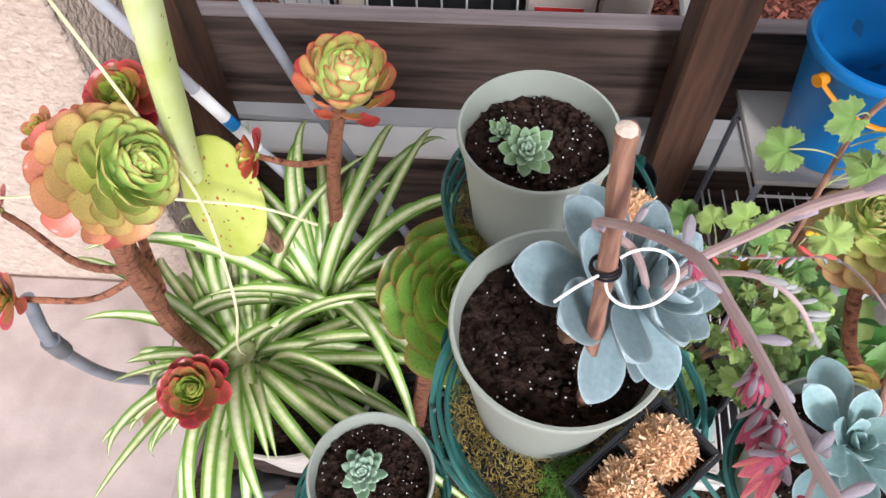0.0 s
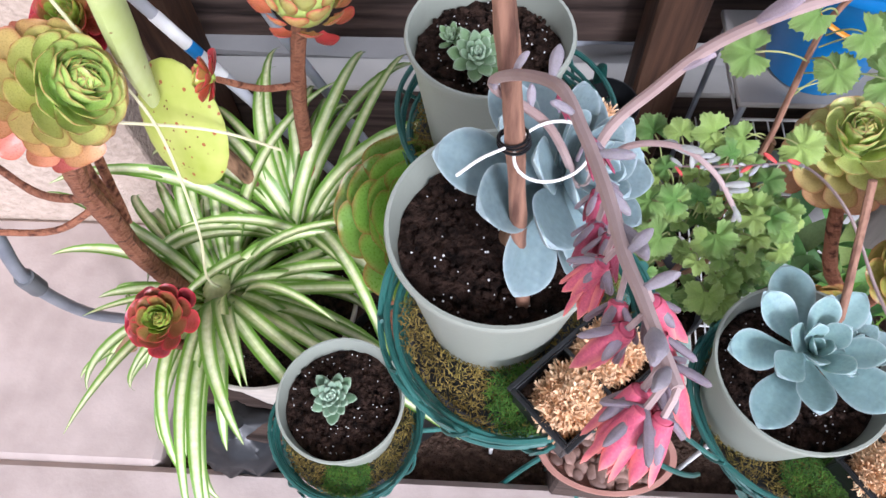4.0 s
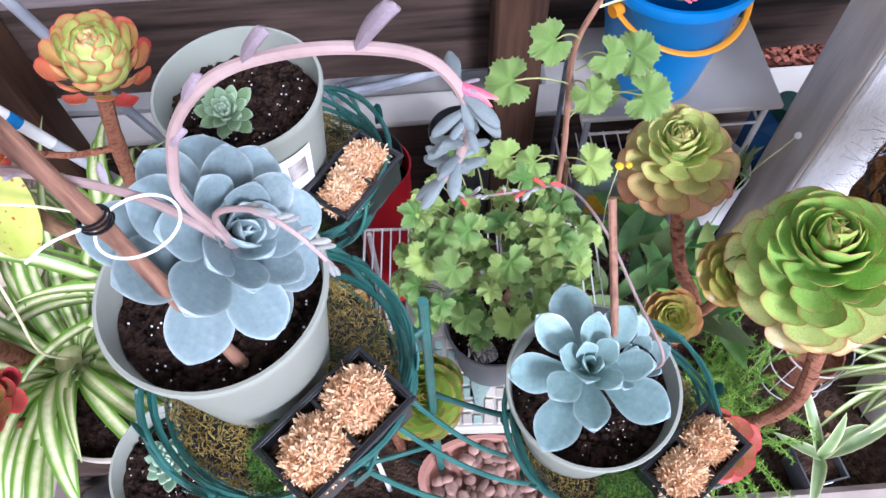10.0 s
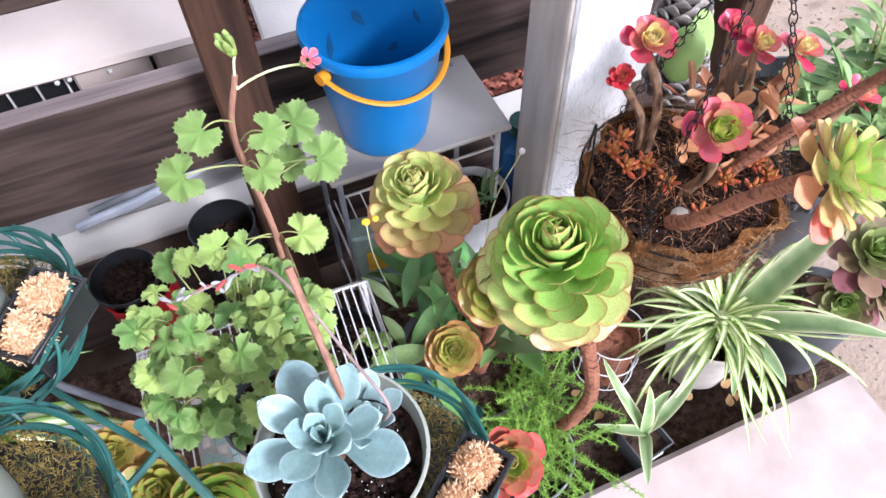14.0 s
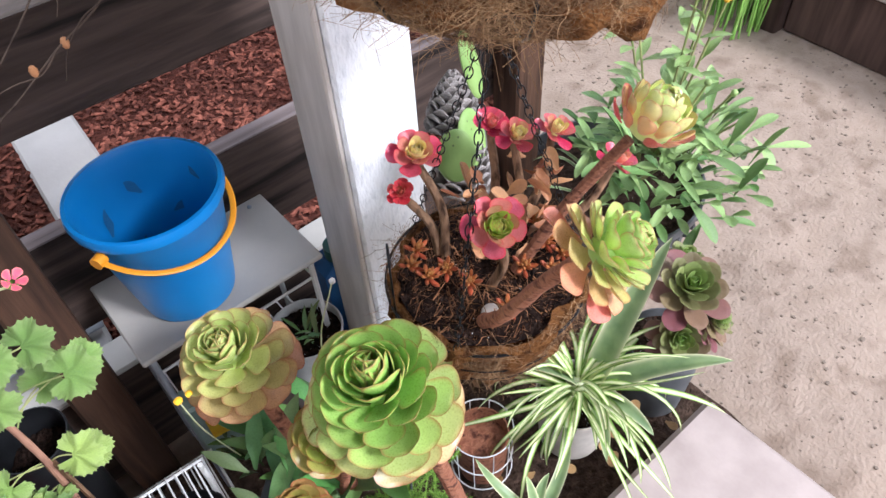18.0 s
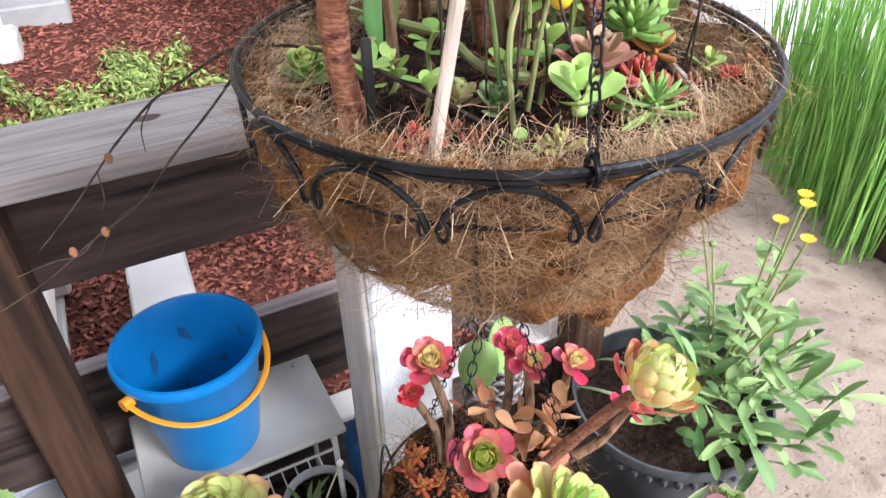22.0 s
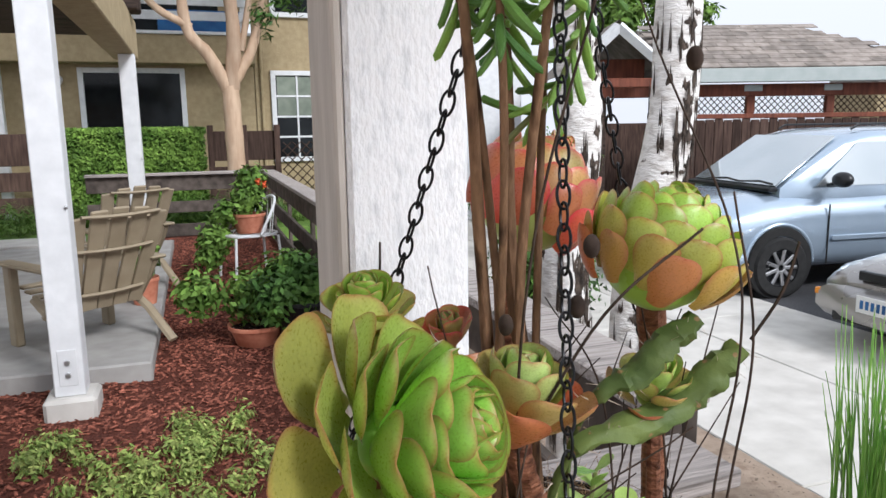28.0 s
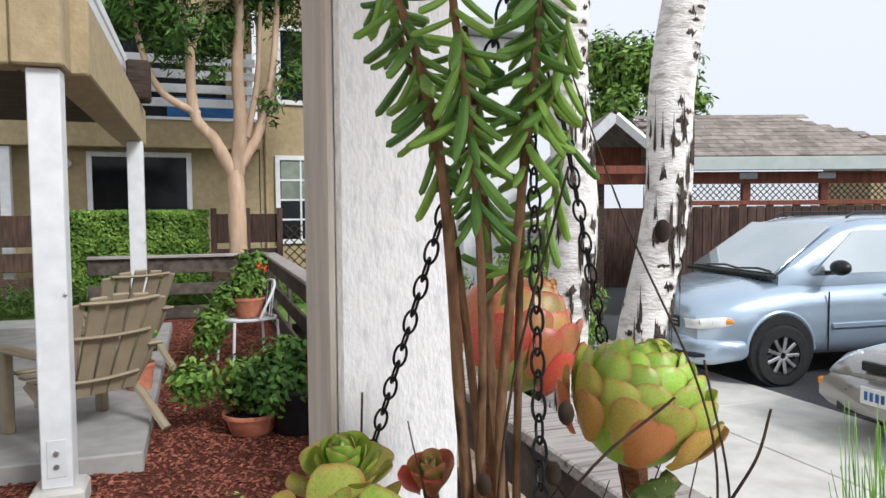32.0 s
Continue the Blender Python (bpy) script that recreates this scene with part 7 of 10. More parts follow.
rt = thing("aeonium", "compact lime aeonium with coral undersides", "succulent", (0, 0, 0))
stem(rt, [(1.245, 0.620, 1.445), (1.246, 0.620, 1.55), (1.225, 0.595, 1.65), (1.176, 0.534, 1.745)], 0.0100, 0.0105)
artichoke(rt, (1.171, 0.518, 1.774), (0.30, -0.16, 0.92), 0.061, 66, "wrap", (0.36, 0.60, 0.09), (0.58, 0.16, 0.07), 36, turn=4.0, reach=0.58)
bt = thing("aeonium", "orange-red flushed aeonium at the back of the basket", "succulent", (0, 0, 0))
stem(bt, [(1.13, 0.69, 1.455), (1.135, 0.685, 1.65), (1.135, 0.67, 1.79)], 0.010, 0.008)
artichoke(bt, (1.146, 0.660, 1.80), (0.45, -0.10, 0.85), 0.072, 58, "wrap_red", (0.46, 0.54, 0.16), (0.52, 0.05, 0.04), 52, turn=1.2)
cabbage(bt, (1.06, 0.63, 1.70), (-0.2, -0.3, 0.9), 0.030, 16, "cabbage_red", (0.34, 0.46, 0.14), (0.52, 0.06, 0.07), 40, reach=0.9)
stem(bt, [(1.11, 0.66, 1.455), (1.08, 0.65, 1.60), (1.06, 0.632, 1.69)], 0.007, 0.006)

tree = thing("tree_sedum", "bundle of bare sedum trunks crowned with finger leaves", "succulent", (0, 0, 0))
TR = []
for k in range(6):
    a = k * 1.047
    b = (1.113 + 0.016 * math.cos(a), 0.602 + 0.014 * math.sin(a), 1.452)
    t1 = (1.087 + 0.014 * math.cos(a + 0.4) + R.uniform(-0.004, 0.004), 0.570 + 0.012 * math.sin(a + 0.4) + R.uniform(-0.004, 0.004), 1.64)
    t2 = (1.078 + 0.017 * math.cos(a + 0.9) + R.uniform(-0.006, 0.006), 0.560 + 0.014 * math.sin(a + 0.9) + R.uniform(-0.006, 0.006), 1.77)
    t3 = (1.064 + 0.032 * math.cos(a + 1.2), 0.532 + 0.025 * math.sin(a + 1.2), 1.905 + 0.026 * (k % 3))
    t4 = (t3[0] + 0.031 * math.cos(a + 1.2) - 0.015, t3[1] + 0.028 * math.sin(a + 1.2), t3[2] + 0.13)
    TR.append(spline([b, t1, t2, t3, t4], 8))
    stem(tree, [b, t1, t2, t3, t4], (0.0080, 0.0038, 0.0062, 0.0034, 0.0048, 0.0034)[k], 0.0024, "grey_bark", "trunk", 10)
fing = leaf_shape(0.20, 0.08, 0.14, 0.0, 0.48, 0.75, 0.55, 8, 6).mesh("leaf_finger", M["plain_leaf"])


def finger_shoot(parent, line, f0, n, size):
    for i in range(n):
        t = (f0 + (1 - f0) * i / n) * (len(line) - 1.001)
        p = line[int(t)].lerp(line[int(t) + 1], t % 1)
        d = (line[int(t) + 1] - line[int(t)]).normalized()
        m = Matrix.Translation(p) @ toward(d, i * 2.39996) @ Matrix.Rotation(radians(R.uniform(-66, -18)), 4, "X") @ Matrix.Scale(size * R.uniform(0.7, 1.15), 4)
        part("leaf", fing, None, parent, m=m).color = (*mix((0.06, 0.17, 0.03), (0.26, 0.45, 0.08), R.random()), 1)


for k, ln_ in enumerate(TR):
    finger_shoot(tree, ln_, 0.75, 32, 0.037)
for a, b, c in (((1.074, 0.555, 1.846), (1.103, 0.530, 1.889), (1.121, 0.523, 1.959)), ((1.074, 0.530, 1.943), (1.095, 0.503, 1.970), (1.103, 0.490, 2.022))):
    l2 = spline([a, b, c], 8)
    part("twig", Shape().tube(l2, [0.0024 - 0.00007 * i for i in range(len(l2))], 7), M["petiole"], tree)
    finger_shoot(tree, l2, 0.25, 18, 0.034)

cac = thing("cactus", "prickly green cactus arms leaning out of the basket", "cactus", (0, 0, 0))
for pts, r0 in (([(1.10, 0.53, 1.50), (1.085, 0.51, 1.60), (1.095, 0.49, 1.660), (1.152, 0.49, 1.671), (1.187, 0.49, 1.690), (1.212, 0.485, 1.714)], 0.0115), ([(1.115, 0.53, 1.50), (1.10, 0.51, 1.64), (1.113, 0.495, 1.690), (1.138, 0.49, 1.703), (1.158, 0.49, 1.721), (1.180, 0.49, 1.735)], 0.0098)):
    l2 = spline(pts, 7)
    part("arm", Shape().tube(l2, [r0 * (0.7 + 0.3 * math.sin(min(1, i / 10) * 1.57)) * (1 if i < len(l2) - 3 else 0.7) * (0.26 if i < 14 else (0.6 if i < 18 else 1.0)) for i in range(len(l2))], 10, flat=0.62, rough=0.22), M["olive_cactus"], cac, "spiny green arm")
    sh = Shape()
    for i in range(40):
        p = l2[R.randrange(4, len(l2))]
        d = Vector((R.uniform(-1, 1), R.uniform(-1, 1), R.uniform(-1, 1))).normalized()
        s_ = d.orthogonal().normalized() * 0.0005
        sh.add([p + d * r0 * 0.6 - s_, p + d * r0 * 0.6 + s_, p + d * (r0 + 0.007)], [(0, 1, 2)])
    tagged(part("spine", sh, M["pale_stick"], cac, "fine pale spines", smooth=False), kind="stuff")
part("pad", Shape().ball((0, 0, 0), 1, 16, 10, (0.020, 0.007, 0.034)), M["plain_leaf"], cac, "flat green pad", m=Matrix.Translation((1.004, 0.640, 1.508)) @ Matrix.Rotation(0.5, 4, "Z")).color = (0.12, 0.26, 0.08, 1)
lr = thing("aeonium", "small lime and pink rosette between the cactus arms", "succulent", (0, 0, 0))
stem(lr, [(1.20, 0.56, 1.45), (1.185, 0.535, 1.58), (1.167, 0.514, 1.67)], 0.006, 0.005)
cabbage(lr, (1.165, 0.511, 1.682), (0.1, -0.25, 0.95), 0.036, 22, "cabbage", (0.42, 0.64, 0.16), (0.62, 0.16, 0.10), 10, reach=0.9, turn=3.0)
lemon = thing("lemon", "small yellow lemon resting among the stems", "fruit", shape=Shape().ball((0, 0, 0), 0.0095, 18, 12, (1.0, 1.0, 1.15)), material=M["lemon"], place=(1.094, 0.515, 1.542))
stem(thing("lemon_twig", "thin green twig bearing a small lemon", "twig", (0, 0, 0)), [(1.075, 0.52, 1.455), (1.082, 0.515, 1.53), (1.093, 0.515, 1.556)], 0.0022, 0.0014, "petiole")

ps = thing("support_stick", "pale bare stick standing in the basket", "stick", (0, 0, 0))
part("shaft", Shape().tube(spline([(0.968, 0.465, 1.445), (0.987, 0.458, 1.567), (0.998, 0.455, 1.635)], 6), 0.0045, 8, rough=0.05), M["pale_stick"], ps)
ps = thing("spike", "black plastic plant spike in the soil", "plant spike", (0, 0, 0))
part("blade", Shape().box((0.944, 0.510, 1.44), (0.951, 0.514, 1.536), 0.001), M["black_plastic"], ps)
tw = thing("dry_twig", "dry brown twig arching out of the basket over the fence", "twig", (0, 0, 0))
for pts, r0 in (([(1.035, 0.44, 1.468), (0.99, 0.53, 1.485), (0.945, 0.62, 1.492), (0.895, 0.73, 1.465), (0.846, 0.80, 1.416), (0.816, 0.80, 1.402), (0.773, 0.80, 1.366), (0.747, 0.81, 1.335), (0.712, 0.80, 1.303), (0.670, 0.80, 1.265)], 0.0019),
                ([(0.905, 0.70, 1.475), (0.885, 0.76, 1.42), (0.862, 0.80, 1.376), (0.820, 0.80, 1.338), (0.777, 0.79, 1.299), (0.726, 0.80, 1.266), (0.668, 0.80, 1.229), (0.610, 0.80, 1.203)], 0.0017),
                ([(0.726, 0.80, 1.266), (0.705, 0.80, 1.249), (0.678, 0.805, 1.246), (0.640, 0.80, 1.241)], 0.0011), ([(0.816, 0.80, 1.402), (0.800, 0.79, 1.382), (0.797, 0.79, 1.355)], 0.0009),
                ([(0.777, 0.79, 1.299), (0.757, 0.79, 1.290), (0.735, 0.80, 1.262), (0.722, 0.80, 1.235)], 0.0010), ([(0.747, 0.81, 1.335), (0.746, 0.80, 1.31), (0.740, 0.80, 1.295)], 0.0008), ([(0.668, 0.80, 1.229), (0.655, 0.80, 1.222), (0.640, 0.80, 1.20)], 0.0009)):
    l2 = spline(pts, 6)
    part("stem" if r0 > 0.0012 else "twiglet", Shape().tube(l2, [r0 * (1 - 0.6 * i / len(l2)) * (1 + 0.18 * (i % 6 == 0)) for i in range(len(l2))], 6, rough=0.12), M["twig"], tw)
for p in ((0.736, 0.80, 1.270), (0.762, 0.80, 1.352), (0.700, 0.80, 1.255)):
    part("bud", Shape().ball(p, 0.0042, 8, 5, (1, 1, 1.5)), M["dry_leaf"], tw)
tw = thing("dry_twig", "thin branching dry twigs standing at the basket rim", "twig", (0, 0, 0))
for pts in ([(1.21, 0.50, 1.455), (1.20, 0.49, 1.60), (1.185, 0.455, 1.72), (1.165, 0.445, 1.80), (1.13, 0.47, 1.90), (1.10, 0.49, 2.0)], [(1.21, 0.51, 1.455), (1.205, 0.48, 1.62), (1.19, 0.45, 1.73), (1.17, 0.45, 1.82)], [(1.19, 0.452, 1.73), (1.205, 0.445, 1.76), (1.21, 0.44, 1.79)], [(1.10, 0.53, 1.455), (1.06, 0.50, 1.65), (1.05, 0.46, 1.80), (1.07, 0.43, 1.93)], [(1.06, 0.50, 1.66), (1.10, 0.47, 1.75), (1.15, 0.45, 1.80)], [(0.99, 0.60, 1.455), (0.995, 0.60, 1.62), (1.0, 0.60, 1.78)]):
    part("stem", Shape().tube(spline(pts, 7), [0.0011 - 0.000017 * i for i in range(7 * (len(pts) - 1) + 1)], 5), M["twig"], tw)
for p in ((1.093, 0.474, 1.79), (1.085, 0.475, 1.755), (1.06, 0.52, 1.735), (1.155, 0.47, 1.895)):
    part("seed_head", Shape().ball(p, 0.0055, 10, 7, (0.9, 0.9, 1.3)), M["twig"], tw, "dry brown seed head")

tw = thing("dry_twig", "tangle of thin dark dry twigs round the trunks", "twig", (0, 0, 0))
for k in range(12):
    a = R.uniform(0, 6.283)
    b = Vector((1.11 + 0.09 * math.cos(a), 0.56 + 0.06 * math.sin(a), 1.455))
    p1 = b + Vector((R.uniform(-0.04, 0.05), R.uniform(-0.05, 0.03), R.uniform(0.12, 0.2)))
    p2 = p1 + Vector((R.uniform(-0.05, 0.07), R.uniform(-0.06, 0.02), R.uniform(0.06, 0.16)))
    part("stem", Shape().tube(spline([b, p1, p2], 7), [0.0012 - 0.00005 * i for i in range(15)], 5), M["twig"], tw)
    part("twiglet", Shape().tube([p1, p1.lerp(p2, 0.4) + Vector((R.uniform(-0.03, 0.04), -0.01, 0.02))], [0.0008, 0.0004], 5), M["twig"], tw)
mixp = thing("basket_succulents", "mixed small green succulents covering the basket soil", "succulents", (0, 0, 0))
LEAF["finger"] = fing
GREEN, RUST = ((0.30, 0.46, 0.12), (0.20, 0.36, 0.08)), ((0.46, 0.08, 0.05), (0.36, 0.05, 0.035))
for c, r_, n_, kd, (ci, co), e1 in (((0.935, 0.634, 1.462), 0.030, 24, "aeonium", GREEN, 8), ((1.181, 0.542, 1.490), 0.032, 34, "jelly", GREEN, -10), ((1.192, 0.556, 1.502), 0.026, 26, "jelly", GREEN, 0), ((1.196, 0.528, 1.476), 0.022, 14, "jelly", ((0.50, 0.30, 0.08), (0.52, 0.20, 0.05)), 0),
                                   ((1.120, 0.501, 1.482), 0.036, 18, "plum", ((0.46, 0.34, 0.20), (0.46, 0.18, 0.15)), 0), ((1.151, 0.487, 1.470), 0.027, 16, "jelly", RUST, 0), ((1.163, 0.478, 1.462), 0.021, 14, "jelly", ((0.50, 0.24, 0.12), RUST[1]), 0), ((1.128, 0.478, 1.460), 0.018, 12, "jelly", ((0.48, 0.36, 0.16), (0.44, 0.22, 0.10)), 0),
                                   ((0.971, 0.493, 1.458), 0.022, 16, "jelly", RUST, 5), ((0.952, 0.480, 1.455), 0.022, 14, "jelly", RUST, 5), ((0.998, 0.506, 1.455), 0.019, 12, "jelly", ((0.34, 0.12, 0.07), (0.26, 0.08, 0.05)), 5), ((0.962, 0.470, 1.454), 0.016, 12, "jelly", RUST, 5), ((1.010, 0.485, 1.454), 0.015, 12, "jelly", ((0.30, 0.10, 0.07), RUST[1]), 5),
                                   ((1.081, 0.461, 1.480), 0.038, 9, "round", ((0.46, 0.66, 0.20), (0.40, 0.60, 0.16)), 12), ((1.027, 0.456, 1.460), 0.019, 5, "round", GREEN, 10), ((1.223, 0.470, 1.470), 0.013, 14, "jelly", ((0.52, 0.05, 0.04), (0.46, 0.04, 0.03)), 0), ((1.227, 0.498, 1.468), 0.018, 6, "round", ((0.40, 0.54, 0.12), GREEN[0]), 10),
                                   ((1.061, 0.452, 1.455), 0.020, 12, "jelly", ((0.50, 0.48, 0.16), (0.40, 0.40, 0.12)), 5), ((1.134, 0.449, 1.468), 0.036, 18, "finger", ((0.30, 0.48, 0.14), (0.24, 0.42, 0.10)), -30), ((1.145, 0.460, 1.462), 0.028, 12, "finger", GREEN, -20), ((1.045, 0.520, 1.462), 0.024, 16, "plum", ((0.20, 0.30, 0.12), (0.18, 0.24, 0.11)), 10),
                                   ((1.020, 0.530, 1.465), 0.022, 16, "plum", ((0.28, 0.34, 0.12), (0.30, 0.16, 0.09)), 10), ((1.200, 0.490, 1.458), 0.017, 12, "jelly", ((0.36, 0.14, 0.08), (0.28, 0.08, 0.05)), 5)):
    rosette(mixp, c, (R.uniform(-0.2, 0.2), R.uniform(-0.4, 0.1), 1), r_, n_, kd, ci, co, 80, e1, name="tuft", dome=0.6)


def jade(base, tip, pairs, size, thick=0.0022):
    """A soft upright shoot with rounded leaves in crossed pairs."""
    line = spline([base, Vector(base).lerp(Vector(tip), 0.5) + Vector((R.uniform(-0.006, 0.006), R.uniform(-0.006, 0.006), 0.004)), tip], 6)
    part("shoot", Shape().tube(line, thick, 6), M["petiole"], mixp)
    for j in range(pairs):
        p = line[min(len(line) - 1, int((0.35 + 0.65 * (j + 1) / pairs) * (len(line) - 1)))]
        for k in (0, 1):
            m = Matrix.Translation(p) @ Matrix.Rotation(j * 1.57 + k * 3.1416 + R.uniform(-0.3, 0.3), 4, "Z") @ Matrix.Rotation(radians(R.uniform(5, 55)), 4, "X") @ Matrix.Scale(size * R.uniform(0.75, 1.1), 4)
            part("leaf", LEAF["round"], None, mixp, m=m).color = (*mix((0.14, 0.30, 0.05), (0.38, 0.54, 0.13), R.random()), 1)


for base, tip, pairs, size in (((1.080, 0.690, 1.455), (1.057, 0.645, 1.580), 5, 0.028), ((0.975, 0.575, 1.450), (0.972, 0.572, 1.492), 3, 0.022), ((0.985, 0.590, 1.450), (0.990, 0.585, 1.484), 3, 0.020), ((0.997, 0.727, 1.450), (0.995, 0.724, 1.530), 3, 0.028),
                               ((1.100, 0.572, 1.455), (1.100, 0.568, 1.525), 3, 0.026), ((1.130, 0.625, 1.455), (1.137, 0.600, 1.555), 4, 0.028), ((1.165, 0.600, 1.455), (1.170, 0.590, 1.540), 4, 0.027), ((1.205, 0.610, 1.455), (1.212, 0.600, 1.535), 3, 0.028), ((1.030, 0.600, 1.455), (1.030, 0.590, 1.502), 3, 0.022),
                               ((1.000, 0.545, 1.450), (1.000, 0.540, 1.485), 2, 0.020), ((1.062, 0.540, 1.450), (1.064, 0.536, 1.490), 3, 0.022), ((1.095, 0.535, 1.450), (1.098, 0.530, 1.500), 3, 0.024), ((1.190, 0.640, 1.455), (1.200, 0.640, 1.555), 4, 0.026), ((1.105, 0.670, 1.455), (1.100, 0.665, 1.560), 4, 0.026), ((0.955, 0.610, 1.450), (0.950, 0.605, 1.480), 3, 0.022),
                               ((1.010, 0.690, 1.450), (1.012, 0.686, 1.500), 3, 0.026), ((1.150, 0.560, 1.450), (1.155, 0.556, 1.505), 3, 0.024), ((1.218, 0.560, 1.450), (1.225, 0.556, 1.500), 3, 0.022)):
    jade(base, tip, pairs, size)
for pts, r_, mt in (([(1.024, 0.648, 1.492), (1.049, 0.610, 1.488), (1.056, 0.553, 1.480), (1.093, 0.525, 1.476)], 0.0040, "petiole"), ([(0.960, 0.610, 1.465), (0.988, 0.630, 1.488), (1.015, 0.645, 1.492)], 0.0034, "petiole"), ([(1.055, 0.707, 1.450), (1.057, 0.700, 1.500), (1.056, 0.692, 1.560)], 0.0062, "grey_bark"), ([(1.070, 0.700, 1.450), (1.068, 0.700, 1.520)], 0.0046, "grey_bark"),
                    ([(1.046, 0.506, 1.450), (1.048, 0.520, 1.500), (1.048, 0.549, 1.570), (1.030, 0.560, 1.620)], 0.0022, "olive_cactus"), ([(1.050, 0.496, 1.450), (1.056, 0.517, 1.520), (1.089, 0.539, 1.560), (1.110, 0.545, 1.600)], 0.0024, "petiole"), ([(1.240, 0.612, 1.455), (1.247, 0.609, 1.490), (1.258, 0.590, 1.508), (1.268, 0.574, 1.535)], 0.0042, "petiole"),
                    ([(1.170, 0.520, 1.455), (1.150, 0.510, 1.480), (1.100, 0.520, 1.478), (1.070, 0.540, 1.470)], 0.0032, "grey_bark"), ([(1.120, 0.500, 1.450), (1.135, 0.530, 1.480), (1.180, 0.545, 1.480)], 0.0036, "petiole")):
    part("branch", Shape().tube(spline(pts, 6), r_, 7, rough=0.06), M[mt], mixp)
ps = thing("dry_twig", "pale dead stick lying across the basket soil", "twig", (0, 0, 0))
part("stem", Shape().tube([(1.209, 0.528, 1.470), (1.200, 0.490, 1.466), (1.193, 0.462, 1.462)], 0.0036, 8, rough=0.05), M["pale_stick"], ps)

# ---- on the dirt: the big pot with yellow flowers, the plum aeonium, reeds ----
bp = pot("large grey plastic tub with a leafy flowering plant", (1.82, 0.985, -0.005), 0.245, 0.185, 0.335, "grey_plastic", soil=0.05, lip=0.03, wall=0.006, soil_mat="bed_soil", name="planter")
for k in range(44):
    a = 2 * math.pi * k / 44
    part("bead", Shape().ball((math.cos(a) * 0.237, math.sin(a) * 0.237, 0.285), 0.010, 6, 4, (1, 1, 1.3)), M["grey_plastic"], bp)
fl = thing("calendula", "bushy calendula with grey-green leaves and yellow flowers", "flowering plant", (0, 0, 0))
q = random.Random(33)
for i in range(190):
    a, d = q.uniform(0, 6.283), 0.22 * math.sqrt(q.random())
    m = (Matrix.Translation((1.935 + math.cos(a) * d * 0.9, 0.90 + math.sin(a) * d, 0.32 + q.uniform(0, 0.22) * (1.25 - d * 3))) @ Matrix.Rotation(a - 1.57 + q.uniform(-1.5, 1.5), 4, "Z") @ Matrix.Rotation(radians(q.uniform(-25, 75)), 4, "X") @ Matrix.Diagonal((0.105 * q.uniform(0.6, 1.1), 0.112 * q.uniform(0.4, 1.25), 0.12, 1)))
    part("leaf", LEAF["spoon"], None, fl, m=m).color = (*mix((0.07, 0.165, 0.04), (0.33, 0.47, 0.17), q.random()), 1)
for i, (dx, dy, h) in enumerate(((0.16, -0.02, 0.84), (0.12, 0.0, 0.80), (0.20, 0.02, 0.83), (0.17, -0.04, 0.76), (0.03, 0.08, 0.72), (0.05, 0.16, 0.78), (0.17, -0.12, 0.56), (0.20, -0.16, 0.50), (0.08, -0.1, 0.62))):
    line = spline([(1.88, 0.94, 0.30), (1.88 + dx * 0.5, 0.94 + dy * 0.4, 0.30 + (h - 0.3) * 0.5), (1.845 + dx, 0.94 + dy, h + 0.03)], 7)
    part("stalk", Shape().tube(line, 0.003, 6), M["petiole"], fl)
    for k in range(9):
        p = line[3 + k % 11]
        part("leaf", LEAF["plain"], None, fl, m=Matrix.Translation(p) @ Matrix.Rotation(q.uniform(0, 6.28), 4, "Z") @ Matrix.Rotation(radians(q.uniform(10, 60)), 4, "X") @ Matrix.Diagonal((0.09, 0.075, 0.07, 1))).color = (0.26, 0.38, 0.13, 1)
    if i < 4 or i == 5:
        hd_ = part("flower", Shape().ball(line[-1], 0.007, 8, 5, (1, 1, 0.6)), M["yellow"], fl, "yellow flower head")
        for k in range(14):
            part("petal", leaf_shape(0.32, 0.03, 0.1, 0.1, 0.6, 0.3, 0.5, 4, 3), M["yellow"], hd_, m=Matrix.Translation(line[-1]) @ Matrix.Rotation(k * 0.449, 4, "Z") @ Matrix.Rotation(radians(22), 4, "X") @ Matrix.Scale(0.02, 4))
    else:
        part("bud", Shape().ball(line[-1], 0.009, 8, 5), M["plain_leaf"], fl).color = (0.25, 0.36, 0.12, 1)
for k in range(8):
    a = q.uniform(0, 6.283)
    strap(fl, (1.84 + math.cos(a) * 0.12, 0.93 + math.sin(a) * 0.12, 0.30), a, q.uniform(0.12, 0.2), q.uniform(30, 70), q.uniform(60, 100), 0.011, "margined")
pp = pot("low grey pot with a plum-coloured aeonium", (1.585, 0.575, 0.0), 0.088, 0.07, 0.26, "grey_plastic", soil_mat="bed_soil")
pl = thing("aeonium", "plum and green aeonium clump in a low pot", "succulent", (0, 0, 0))
for c, ax, r_ in (((1.570, 0.560, 0.455), (-0.1, -0.25, 0.95), 0.090), ((1.635, 0.62, 0.42), (0.4, 0.1, 0.9), 0.07), ((1.545, 0.535, 0.36), (-0.5, -0.5, 0.6), 0.07), ((1.615, 0.525, 0.36), (0.5, -0.6, 0.6), 0.072), ((1.595, 0.51, 0.40), (0.2, -0.7, 0.6), 0.055)):
    stem(pl, [(1.585, 0.575, 0.22), Vector((1.585, 0.575, 0.22)).lerp(Vector(c), 0.6), c], 0.008, 0.006, "grey_bark")
    rosette(pl, c, ax, r_, 36, "plum", (0.22, 0.36, 0.08), (0.20, 0.065, 0.075), 84, -12, dome=0.35)

